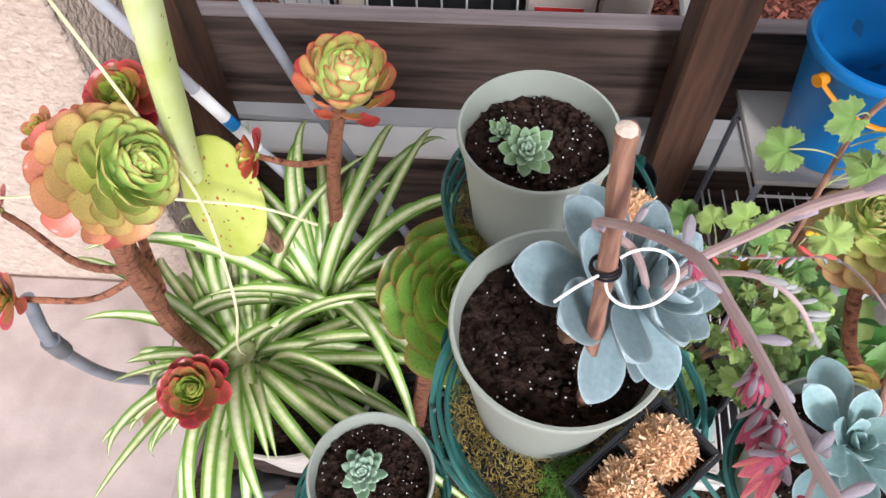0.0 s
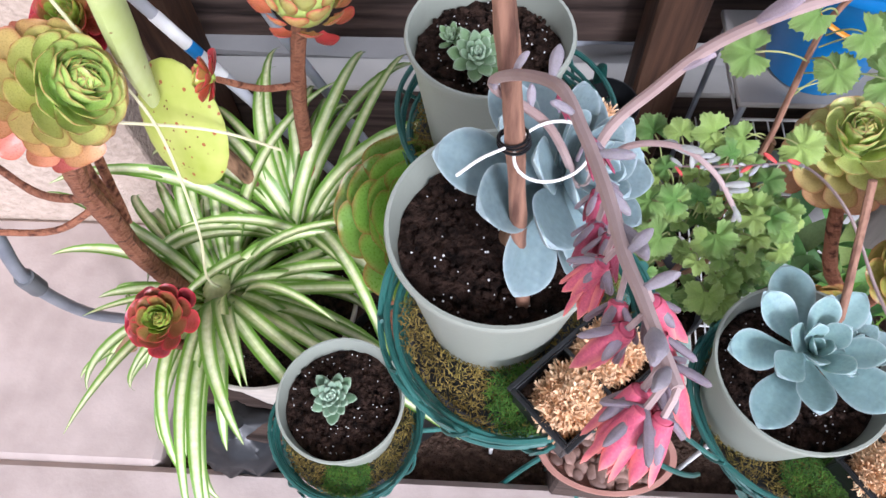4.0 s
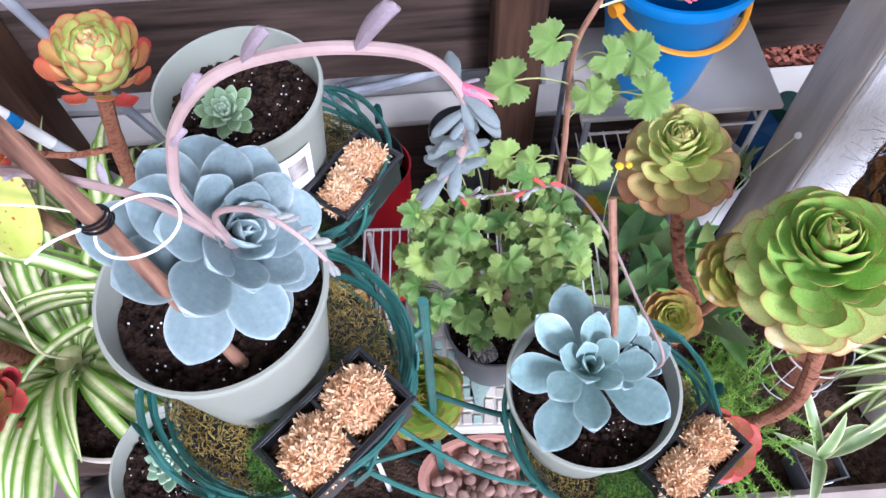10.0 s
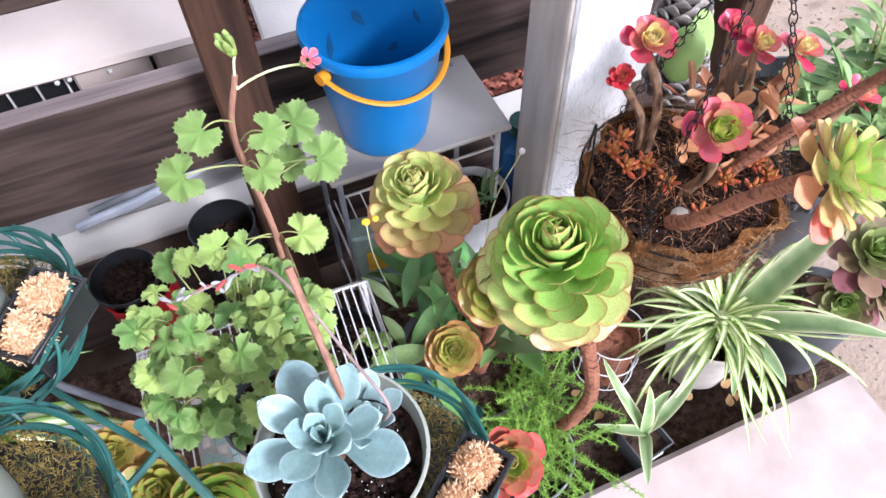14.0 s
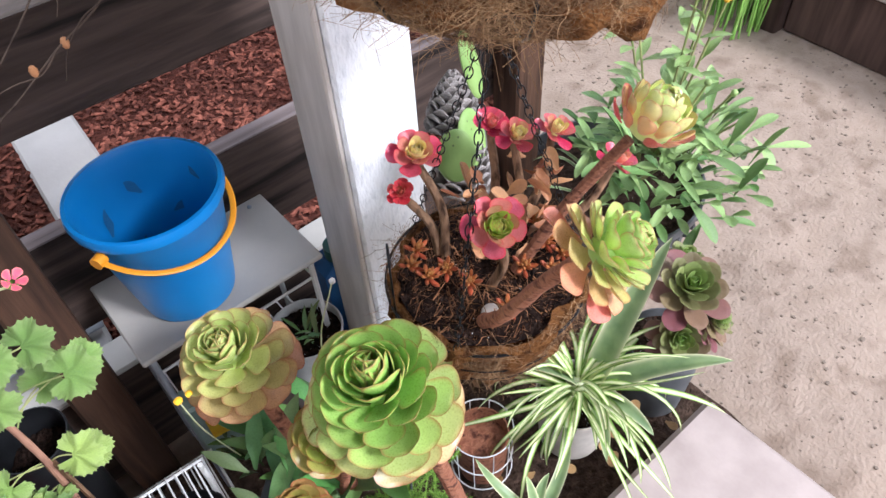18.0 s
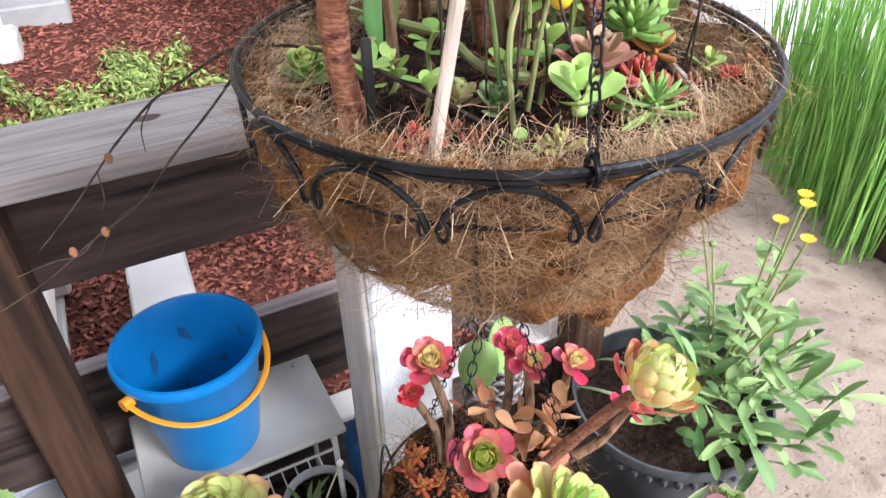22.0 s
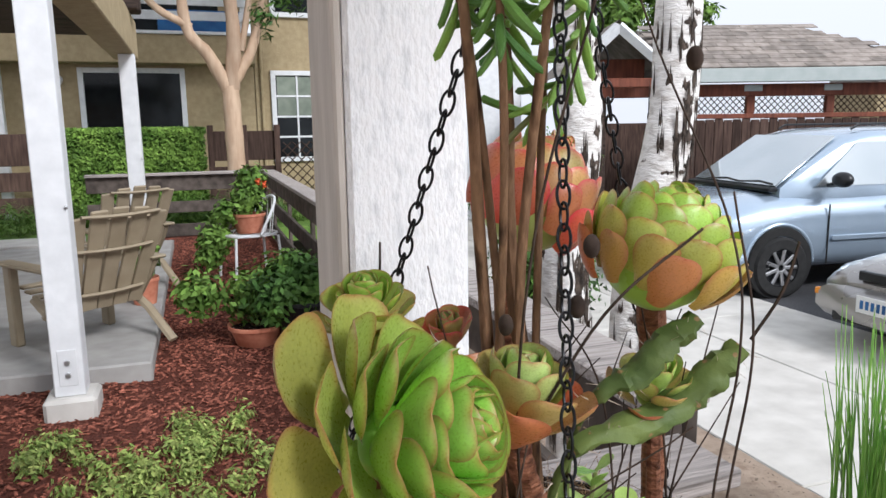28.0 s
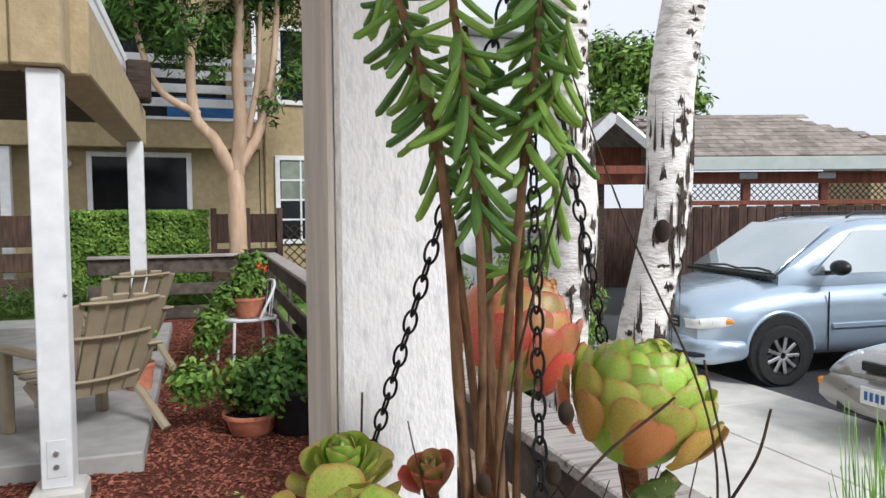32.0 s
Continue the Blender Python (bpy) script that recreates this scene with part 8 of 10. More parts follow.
# ---- the yard behind the fence ----
def leaf_cloud(blobs, n, size, seed, aspect=0.6, shell=0.45):
    """Small leaves scattered through round clumps (x, y, z, r), denser towards the outside."""
    q = random.Random(seed)
    sh = Shape()
    wts = [b[3] ** 2 for b in blobs]
    vs, fs = [], []
    for i in range(n):
        b = q.choices(blobs, wts)[0]
        d = Vector((q.gauss(0, 1), q.gauss(0, 1), q.gauss(0, 1))).normalized()
        p = Vector(b[:3]) + d * (b[3] * (shell + (1 - shell) * q.random()) * q.uniform(0.85, 1.12))
        nrm = (d + Vector((q.uniform(-0.7, 0.7), q.uniform(-0.7, 0.7), q.uniform(-0.2, 0.9)))).normalized()
        a = nrm.orthogonal().normalized()
        a = Matrix.Rotation(q.uniform(0, 6.28), 3, nrm) @ a
        c = nrm.cross(a)
        s = size * q.uniform(0.6, 1.3)
        k = len(vs)
        vs += [p - a * s, p + c * s * aspect * 0.5 - a * s * 0.1, p + a * s, p - c * s * aspect * 0.5 - a * s * 0.1]
        fs.append((k, k + 1, k + 2, k + 3))
    return sh.add(vs, fs)


yard = lambda x, y: 0.34 + 0.03 * (y - 1.27) / 9.9
# bark chips: the nearest as a loose layer
def chips(x0, x1, y0, y1, n, size, seed, hole=None):
    q = random.Random(seed)
    sh = Shape()
    for i in range(n):
        x, y = q.uniform(x0, x1), q.uniform(y0, y1)
        if hole and hole(x, y):
            continue
        z = yard(x, y) + undulate(x, y, 0.025, 1.5) + 0.004
        l, w, t = size * q.uniform(0.6, 1.8), size * q.uniform(0.3, 0.7), size * 0.16
        m = Matrix.Translation((x, y, z)) @ Euler((q.uniform(-0.45, 0.45), q.uniform(-0.45, 0.45), q.uniform(0, 6.28))).to_matrix().to_4x4()
        k = q.uniform(-0.3, 0.3)
        pts = [(-l / 2, -w / 2 * (1 + k), 0), (l / 2, -w / 2, 0), (l / 2 * (1 + k * 0.5), w / 2, 0), (-l / 2, w / 2 * (1 - k), 0)]
        vs = [m @ Vector(p) for p in pts] + [m @ Vector((p[0] * 0.85, p[1] * 0.8, t)) for p in pts]
        sh.add(vs, [(4, 5, 6, 7), (0, 1, 5, 4), (1, 2, 6, 5), (2, 3, 7, 6), (3, 0, 4, 7)])
    return sh


ob = part("bark_mulch", chips(-0.6, 1.8, 1.27, 3.0, 13000, 0.020, 81), M["mulch"], None, smooth=False)
tagged(ob, "loose red-brown bark chips close behind the fence", "mulch", "", "stuff")
ob = part("bark_mulch", chips(-1.5, 1.8, 3.0, 10.8, 26000, 0.028, 82), M["mulch"], None, smooth=False)
tagged(ob, "red-brown bark chips over the yard", "mulch", "", "stuff")
place_structure("concrete_strip", Shape().box((-0.60, 1.237, 0.28), (0.60, 1.41, 0.376), 0.008), M["patio_concrete"], "pale concrete strip along the back of the fence", "pavement")
place_structure("stepping_strip", Shape().box((0.62, 1.25, 0.30), (0.80, 2.25, 0.372), 0.008), M["concrete"], "narrow pale concrete strip beside the cooling unit", "pavement")

ac = thing("cooling_unit", "beige outdoor cooling unit with dark side grille", "air conditioner", at(0.095, 1.72, 0.345, 2))
part("base", Shape().box((-0.36, -0.30, 0), (0.36, 0.36, 0.04), 0.005), M["concrete"], ac)
part("coil", Shape().box((-0.28, -0.22, 0.041), (0.28, 0.28, 0.262), 0.01), M["black_plastic"], ac, "dark coil behind the grille")
for sx in (-1, 1):
    for sy in (-1, 1):
        part("corner_post", Shape().box((sx * 0.30 - 0.03, sy * 0.25, 0.041), (sx * 0.30 + (0.09 if sx > 0 else 0.03), sy * 0.25 + 0.06, 0.27), 0.01), M["ac_beige"], ac)
part("front_panel", Shape().box((0.105, -0.262, 0.041), (0.262, -0.235, 0.27), 0.006), M["ac_beige"], ac, "beige service panel")
for k in range(7):
    part("grille_wire", Shape().tube([(-0.262 + 0.058 * k, -0.245, 0.05), (-0.262 + 0.058 * k, -0.245, 0.268)], 0.0028, 5), M["white_wire"], ac)
part("lid", Shape().box((-0.345, -0.285, 0.271), (0.40, 0.335, 0.292), 0.012), M["ac_beige"], ac)
for p in ((0.075, 0.262), (0.10, 0.262), (0.18, 0.256)):
    part("screw", Shape().ball((p[0], -0.27, p[1]), 0.006, 8, 5), M["white_wire"], ac)
wl = part("warning_label", Shape().box((0.125, -0.2655, 0.14), (0.235, -0.2635, 0.225), 0.0005), M["white_label"], ac, "white label with a red warning band")
part("band", Shape().box((0.125, -0.2672, 0.19), (0.235, -0.266, 0.225), 0.0003), M["sign_red"], wl, "red band")
cu = bpy.data.curves.new("warning_text", "FONT")
cu.body, cu.size, cu.extrude = "WARNING", 0.021, 0.0003
cu.align_x = "CENTER"
tx = new("warning_text", cu)
tx.parent = wl
tx.matrix_basis = Matrix.Translation((0.188, -0.2678, 0.2)) @ Matrix.Rotation(radians(90), 4, "X")
tx.data.materials.append(M["ink"])
part("small_print", Shape().box((0.135, -0.2662, 0.150), (0.225, -0.266, 0.18), 0.0001), M["board_grey"], wl, "grey bar of small print")
part("sticker", Shape().box((0.30, -0.2535, 0.10), (0.365, -0.2505, 0.20), 0.0005), M["white_label"], ac, "pale paper sticker")
cage = thing("wire_cage", "grey wire pet crate panel leaning behind the fence", "wire panel", at(-0.42, 1.45, 0.35, 10))
for k in range(11):
    part("wire", Shape().tube([(0.03 * k, 0.0, 0.0), (0.03 * k, 0.06, 0.50)], 0.0022, 5), M["steel"], cage)
for k in range(7):
    part("wire", Shape().tube([(0.0, 0.0 + 0.009 * k, 0.075 * k), (0.30, 0.009 * k, 0.075 * k)], 0.0022, 5), M["steel"], cage)
fr = thing("plastic_crate", "pale plastic crate standing behind the fence", "crate", at(-0.30, 1.52, 0.35))
for k in range(4):
    part("panel", Shape().box((-0.10, 0.0, 0.02 + 0.10 * k), (0.03, 0.02, 0.09 + 0.10 * k), 0.01), M["white_trim"], fr)
part("back", Shape().box((-0.11, 0.021, 0.0), (0.04, 0.05, 0.44), 0.01), M["black_plastic"], fr)
co = thing("conduit", "grey plastic conduit lying on the ledge", "pipe", (0, 0, 0))
for o in (0.0, 0.028):
    part("tube", Shape().tube(spline([(0.12 + o, 1.235 + o, 0.405), (0.27, 1.262 + o, 0.41), (0.43, 1.30 + o, 0.42), (0.60, 1.32 + o, 0.40)], 6), 0.0115, 9), M["steel" if o == 0 else "grey_plastic"], co)

groundcover = part("groundcover", leaf_cloud([(0.05 + 1.0 * R.random() + 0.35 * (k % 4 == 0), 2.75 + 1.15 * R.random(), yard(0, 3) + 0.05, R.uniform(0.06, 0.11)) for k in range(44)], 6400, 0.018, 83, 0.7, 0.3), M["foliage_lime"], None, smooth=False)
tagged(groundcover, "patchy lime-variegated groundcover in the mulch", "groundcover", "", "stuff")

place_structure("patio", Shape().box((-6.0, 4.70, 0.30), (0.55, 10.0, 0.47), 0.012), M["patio_concrete"], "grey concrete patio slab", "floor")


def pillar(x, y, w, z0, z1, group):
    ob = thing("pillar", "white painted patio roof pillar on a concrete pier", "pillar", (x, y, z0), group)
    part("shaft", Shape().box((-w / 2, -w / 2, 0.10), (w / 2, w / 2, z1 - z0), 0.006), M["white_trim"], ob)
    part("pier", Shape().box((-w * 0.85, -w * 0.85, -0.04), (w * 0.85, w * 0.85, 0.10), 0.02), M["concrete"], ob, "rough concrete pier")
    part("bracket", Shape().box((-w * 0.30, -w / 2 - 0.004, 0.16), (w * 0.30, -w / 2, 0.36), 0.002), M["white_trim"], ob)
    for z in (0.22, 0.29):
        part("bolt", Shape().lathe([(0, 0.012), (0.014, 0.010), (0.016, 0)], 10, Matrix.Translation((0, -w / 2 - 0.004, z)) @ Matrix.Rotation(radians(90), 4, "X")), M["alloy"], ob)
    part("screw_eye", Shape().ball((w / 2 * 0.9, -w / 2 - 0.008, 1.12), 0.010, 8, 5), M["alloy"], ob)
    return ob


pillar(0.165, 4.33, 0.155, 0.36, 2.64, "patio roof pillars")
pillar(0.29, 8.33, 0.155, 0.46, 2.64, "patio roof pillars")
porch = thing("patio_roof", "tan stucco beam and roof over the patio with white slats", "roof", (0, 0, 0))
part("beam", Shape().box((0.03, 4.20, 2.645), (0.27, 4.45, 3.6), 0.01), M["house_tan"], porch)
part("beam", Shape().box((0.11, 4.452, 2.645), (0.36, 9.0, 3.05), 0.01), M["house_tan"], porch)
part("beam", Shape().box((-6.0, 4.22, 2.645), (0.028, 4.44, 3.05), 0.01), M["house_tan"], porch)
# the underside reuses the fence's dark brown, darker than the tan beams
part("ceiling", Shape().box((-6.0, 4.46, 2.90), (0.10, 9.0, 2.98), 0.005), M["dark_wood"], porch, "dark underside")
for k in range(4):
    part("slat", Shape().box((0.18, 4.46, 3.10 + 0.13 * k), (0.21, 9.1, 3.19 + 0.13 * k), 0.004), M["white_trim"], porch)
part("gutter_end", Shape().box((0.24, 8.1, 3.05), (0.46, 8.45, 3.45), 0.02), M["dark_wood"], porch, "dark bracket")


def adirondack(x, y, z, rz):
    ob = thing("adirondack_chair", "tan resin slatted garden armchair on the patio", "chair", at(x, y, z, rz) @ Matrix.Scale(1.0, 4), "garden armchairs on the patio")
    for k in range(5):
        a = (k - 2) / 2
        m = Matrix.Translation((a * 0.215, 0.22, 0.26)) @ Matrix.Rotation(radians(-24), 4, "X") @ Matrix.Rotation(radians(a * 5), 4, "Y")
        part("back_slat", Shape().box((-0.056, -0.010, 0.0), (0.056, 0.010, 0.74 - 0.05 * a * a), 0.008, m), M["chair_tan"], ob)
    for h in (0.14, 0.46, 0.70):
        pts = [Matrix.Translation((0, 0.22, 0.26)) @ Matrix.Rotation(radians(-24), 4, "X") @ Vector((-0.24 - 0.03 * h + (0.48 + 0.06 * h) * i / 8, 0.018 + 0.02 * math.sin(math.pi * i / 8), h)) for i in range(9)]
        part("back_rail", Shape().tube(pts, 0.017, 6, flat=0.7), M["chair_tan"], ob)
    for k in range(6):
        part("seat_slat", Shape().box((-0.27, -0.34 + 0.095 * k, 0.37 - 0.022 * k), (0.27, -0.255 + 0.095 * k, 0.392 - 0.022 * k), 0.008), M["chair_tan"], ob)
    for s in (-1, 1):
        part("armrest", Shape().box((s * 0.33 - 0.06, -0.36, 0.545), (s * 0.33 + 0.06, 0.38, 0.57), 0.01), M["chair_tan"], ob)
        part("front_leg", Shape().box((s * 0.32 - 0.03, -0.33, 0), (s * 0.32 + 0.03, -0.24, 0.545), 0.01), M["chair_tan"], ob)
        part("back_leg", Shape().tube([(s * 0.30, -0.05, 0.34), (s * 0.31, 0.24, 0.20), (s * 0.32, 0.48, 0.0)], 0.032, 6, flat=0.6), M["chair_tan"], ob)
        part("arm_support", Shape().tube([(s * 0.32, 0.10, 0.24), (s * 0.32, 0.26, 0.42), (s * 0.33, 0.33, 0.545)], 0.022, 6), M["chair_tan"], ob)
    return ob


adirondack(0.12, 5.35, 0.47, 217)
adirondack(0.14, 7.20, 0.47, 213)


def bushy_pot(label, x, y, z, r, h, mat_, leaf_mat, blobs, n, size, seed, flowers=None):
    pot(label + " pot", (x, y, z), r, r * 0.72, h, mat_, name="plant_pot", lip=0.03, soil=0.03)
    ob = thing("potted_plant", label, "potted plant", (x, y, z + h))
    part("foliage", leaf_cloud(blobs, n, size, seed, 0.9, 0.2), M[leaf_mat], ob, smooth=False)
    for k in range(5):
        b = blobs[k % len(blobs)]
        part("stem", Shape().tube([(0, 0, -0.04), (b[0] * 0.5, b[1] * 0.5, b[2] * 0.6), b[:3]], 0.008, 5), M["grey_bark"], ob)
    for p in flowers or ():
        part("blossom", leaf_cloud([(*p, 0.035)], 60, 0.02, seed, 0.9, 0.2), M["orange_red"], ob, "red-orange blossom", smooth=False)


bushy_pot("leafy geranium in a low terracotta", 1.22, 5.25, 0.36, 0.20, 0.15, "terracotta", "foliage_light", [(-0.38, 0.1, 0.22, 0.20), (-0.05, 0.1, 0.18, 0.22), (0.2, 0.1, 0.25, 0.26)], 2600, 0.035, 84)
bushy_pot("tall dark green geranium in a black", 1.52, 5.15, 0.36, 0.19, 0.32, "black_plastic", "foliage", [(-0.16, 0.0, 0.02, 0.24), (0.12, 0.0, 0.08, 0.24), (-0.02, 0.1, 0.16, 0.18)], 4200, 0.036, 85)
bushy_pot("small leafy plant in a bright terracotta", 0.42, 6.35, 0.47, 0.12, 0.22, "terracotta", "foliage_light", [(0.02, 0, 0.12, 0.12), (0.05, 0, 0.22, 0.08)], 700, 0.03, 86)
wc = thing("metal_chair", "white wire garden chair standing in the mulch", "chair", at(1.36, 7.65, 0.36, 285))
for x, y in ((-0.24, -0.22), (0.24, -0.22), (-0.22, 0.22), (0.22, 0.22)):
    part("leg", Shape().tube([(x, y, 0.45), (x * 1.1, y * 1.12, 0.0)], 0.014, 7), M["white_trim"], wc)
part("seat", Shape().ring(0.27, 0.014, 30, 6, Matrix.Translation((0, 0, 0.46))), M["white_trim"], wc)
for k in range(8):
    part("seat_wire", Shape().tube([(-0.24 + 0.068 * k, -0.2, 0.455), (-0.24 + 0.068 * k, 0.2, 0.455)], 0.006, 5), M["white_trim"], wc)
part("back", Shape().tube([Vector((0.29 * math.cos(a), 0.24 * math.sin(a) + 0.02, 0.47 + 0.36 * max(0, math.sin(a)) ** 0.8)) for a in [math.pi * i / 16 for i in range(17)]], 0.014, 7), M["white_trim"], wc)
for k in range(9):
    a = math.pi * (k + 1) / 10
    part("back_wire", Shape().tube([(0.27 * math.cos(a), 0.22 * math.sin(a), 0.46), (0.29 * math.cos(a), 0.24 * math.sin(a) + 0.02, 0.47 + 0.36 * math.sin(a) ** 0.8)], 0.006, 5), M["white_trim"], wc)
bushy_pot("red-flowered geranium in a terracotta", 1.36, 7.65, 0.83, 0.17, 0.20, "terracotta", "foliage_light", [(0, 0, 0.15, 0.2), (0.05, 0, 0.34, 0.17), (-0.22, 0, 0.0, 0.16), (-0.34, 0, -0.25, 0.2), (-0.4, 0, -0.42, 0.17)], 3000, 0.04, 87, [(0.10, -0.15, 0.33), (0.16, -0.12, 0.30)])

# low rail fence round the yard
rail = thing("rail_fence", "silvered two-rail wooden fence round the yard", "fence", (0, 0, 0))
for (x0, y0), (x1, y1) in (((1.83, 1.35), (1.88, 10.9)), ((1.86, 10.95), (-0.55, 10.95)), ):
    d = Vector((x1 - x0, y1 - y0, 0))
    L_ = d.length
    m = Matrix.Translation((x0, y0, 0)) @ Matrix.Rotation(math.atan2(d.y, d.x), 4, "Z")
    part("cap", Shape().box((0, -0.09, 1.25), (L_, 0.09, 1.288), 0.006, m), M["cap_wood"], rail)
    for z0, z1 in ((1.03, 1.245), (0.72, 0.88), (0.38, 0.56)):
        part("rail", Shape().box((0, -0.02, z0), (L_, 0.02, z1), 0.006, m), M["grey_rail"], rail)
    k = 0.0
    while k <= L_:
        part("post", Shape().box((k, -0.06, 0.2), (k + 0.09, 0.03 - 0.0505, 1.249), 0.006, m), M["grey_rail"], rail)
        k += 1.85
ob = part("long_grass", leaf_cloud([(-4.0 + 0.28 * k, 11.6 + 0.5 * R.random(), 0.62, 0.32) for k in range(34)], 7000, 0.13, 88, 0.12, 0.2), M["grass"], None, smooth=False)
tagged(ob, "long green grass beyond the rail fence", "grass", "", "stuff")
hg = thing("hedge", "clipped dense green hedge", "hedge", (0, 0, 0))
hs_ = Shape()
q = random.Random(91)
for i in range(15000):
    side = q.random()
    x = q.uniform(-1.05, 1.05)
    if side < 0.6:
        p = Vector((x, 12.0 + q.uniform(-0.05, 0.03), q.uniform(0.5, 1.88)))
    else:
        p = Vector((x, q.uniform(12.0, 12.7), 1.88 + q.uniform(-0.05, 0.03)))
    a = Vector((q.uniform(-1, 1), q.uniform(-1, 1), q.uniform(-1, 1))).normalized()
    c = a.orthogonal().normalized()
    s = q.uniform(0.025, 0.05)
    hs_.add([p - a * s, p + c * s * 0.5, p + a * s, p - c * s * 0.5], [(0, 1, 2, 3)])
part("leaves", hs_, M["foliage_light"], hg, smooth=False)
# solid darker green box stands in for the shade between the leaves
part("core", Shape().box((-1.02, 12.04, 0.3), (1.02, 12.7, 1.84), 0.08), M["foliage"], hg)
place_structure("far_lawn", Shape().box((-14, 11.0, 0.2), (5.0, 15.4, 0.42), 0.01), M["grass"], "lawn strip before the house", "ground")
place_structure("far_walk", Shape().box((-8, 10.2, 0.30), (-0.6, 10.9, 0.475), 0.01), M["concrete"], "pale walk across the yard", "pavement")
bf = thing("back_fence", "dark board fence with a lattice panel before the house", "fence", (0, 0, 0))
for z0, z1 in ((0.6, 0.85), (0.95, 1.25), (1.35, 1.85)):
    part("board", Shape().box((1.1, 13.0, z0), (2.3, 13.04, z1), 0.005), M["fence_brown"], bf)
    part("board", Shape().box((-4.0, 13.0, z0), (-1.1, 13.04, z1), 0.005), M["fence_brown"], bf)
for x in (1.1, 1.65, 2.2):
    part("post", Shape().box((x, 12.94, 0.4), (x + 0.1, 12.999, 1.95), 0.005), M["fence_brown"], bf)


def lattice(parent, x0, x1, z0, z1, y, pitch, w, mat_, m=None):
    for sgn in (-1, 1):
        k = x0 - (z1 - z0)
        while k < x1 + (z1 - z0):
            a, b = Vector((k, y + sgn * 0.006, z0)), Vector((k + (z1 - z0), y + sgn * 0.006, z1))
            if sgn < 0:
                a.x, b.x = b.x, a.x
            ta, tb = 0.0, 1.0
            dx = b.x - a.x
            for lim, up in ((x0, False), (x1, True)):
                t = (lim - a.x) / dx
                if (dx > 0) == up:
                    tb = min(tb, t)
                else:
                    ta = max(ta, t)
            if tb - ta > 0.03:
                p, q2 = a.lerp(b, ta), a.lerp(b, tb)
                sh = Shape().tube([p, q2], w, 4, flat=0.5)
                if m is not None:
                    sh.v = [tuple(m @ Vector(v)) for v in sh.v]
                part("lath", sh, M[mat_], parent)
            k += pitch


lattice(bf, 2.32, 3.5, 0.55, 1.65, 12.9, 0.16, 0.02, "fence_brown")

# ---- the house across the yard ----
house = thing("house", "tan two-storey stucco house with white trim and a balcony", "house", (0, 0, 0))
HY = 14.2
part("wall", Shape().box((-9.0, HY, 0.3), (2.02, HY + 0.3, 3.35), 0.01), M["house_tan"], house)
part("wall", Shape().box((2.03, HY - 0.02, 0.3), (5.2, HY + 0.3, 6.6), 0.01), M["house_tan"], house)
part("wall", Shape().box((-9.0, HY + 1.3, 3.3), (2.03, HY + 1.5, 6.8), 0.01), M["house_tan"], house, "set-back upper wall")
part("ledge", Shape().box((-9.0, HY - 0.5, 3.02), (2.02, HY - 0.01, 3.5), 0.01), M["house_tan"], house, "balcony edge band")
part("trim", Shape().box((-9.0, HY - 0.53, 3.505), (2.02, HY + 0.1, 3.56), 0.006), M["white_trim"], house)
for k in range(4):
    part("balcony_slat", Shape().box((-9.0, HY - 0.45, 3.75 + 0.25 * k), (1.95, HY - 0.42, 3.90 + 0.25 * k), 0.006), M["white_trim"], house)
for k in range(5):
    part("balcony_post", Shape().box((-8.8 + 2.65 * k, HY - 0.41, 3.561), (-8.7 + 2.65 * k, HY - 0.33, 4.75), 0.006), M["white_trim"], house)
part("panel", Shape().box((0.4, HY + 0.4, 3.57), (1.9, HY + 0.45, 4.05), 0.006), M["pool_blue"], house, "blue panel behind the balcony slats")
part("upper_window", Shape().box((-2.0, HY + 1.28, 3.6), (1.5, HY + 1.30, 5.6), 0.01), M["dark_glass"], house, "dark balcony glazing")


def window(parent, x0, x1, z0, z1, y, cols, rows, pane_mat="dark_glass", label="", name="window"):
    w = part(name, Shape().box((x0, y - 0.02, z0), (x1, y + 0.01, z1), 0.004), M["dark_glass"], parent, label)
    f = 0.09
    for a, b, c, d in ((x0 - f, x0, z0 - f, z1 + f), (x1, x1 + f, z0 - f, z1 + f), (x0, x1, z1, z1 + f), (x0, x1, z0 - f, z0)):
        part("frame", Shape().box((a, y - 0.06, c), (b, y, d), 0.006), M["white_trim"], w)
    for i in range(cols):
        for j in range(rows):
            xa, xb = x0 + (x1 - x0) * i / cols, x0 + (x1 - x0) * (i + 1) / cols
            za, zb = z0 + (z1 - z0) * j / rows, z0 + (z1 - z0) * (j + 1) / rows
            part("pane", Shape().box((xa + 0.02, y - 0.030, za + 0.02), (xb - 0.02, y - 0.022, zb - 0.02), 0.002), M[pane_mat if j >= rows / 2 or pane_mat == "dark_glass" else "dark_glass"], w)
    for i in range(1, cols):
        x = x0 + (x1 - x0) * i / cols
        part("bar", Shape().box((x - 0.018, y - 0.045, z0), (x + 0.018, y - 0.0215, z1), 0.003), M["white_trim"], w)
    for j in range(1, rows):
        z = z0 + (z1 - z0) * j / rows
        part("bar", Shape().box((x0, y - 0.048, z - 0.018), (x1, y - 0.046, z + 0.018), 0.001), M["white_trim"], w)
    return w


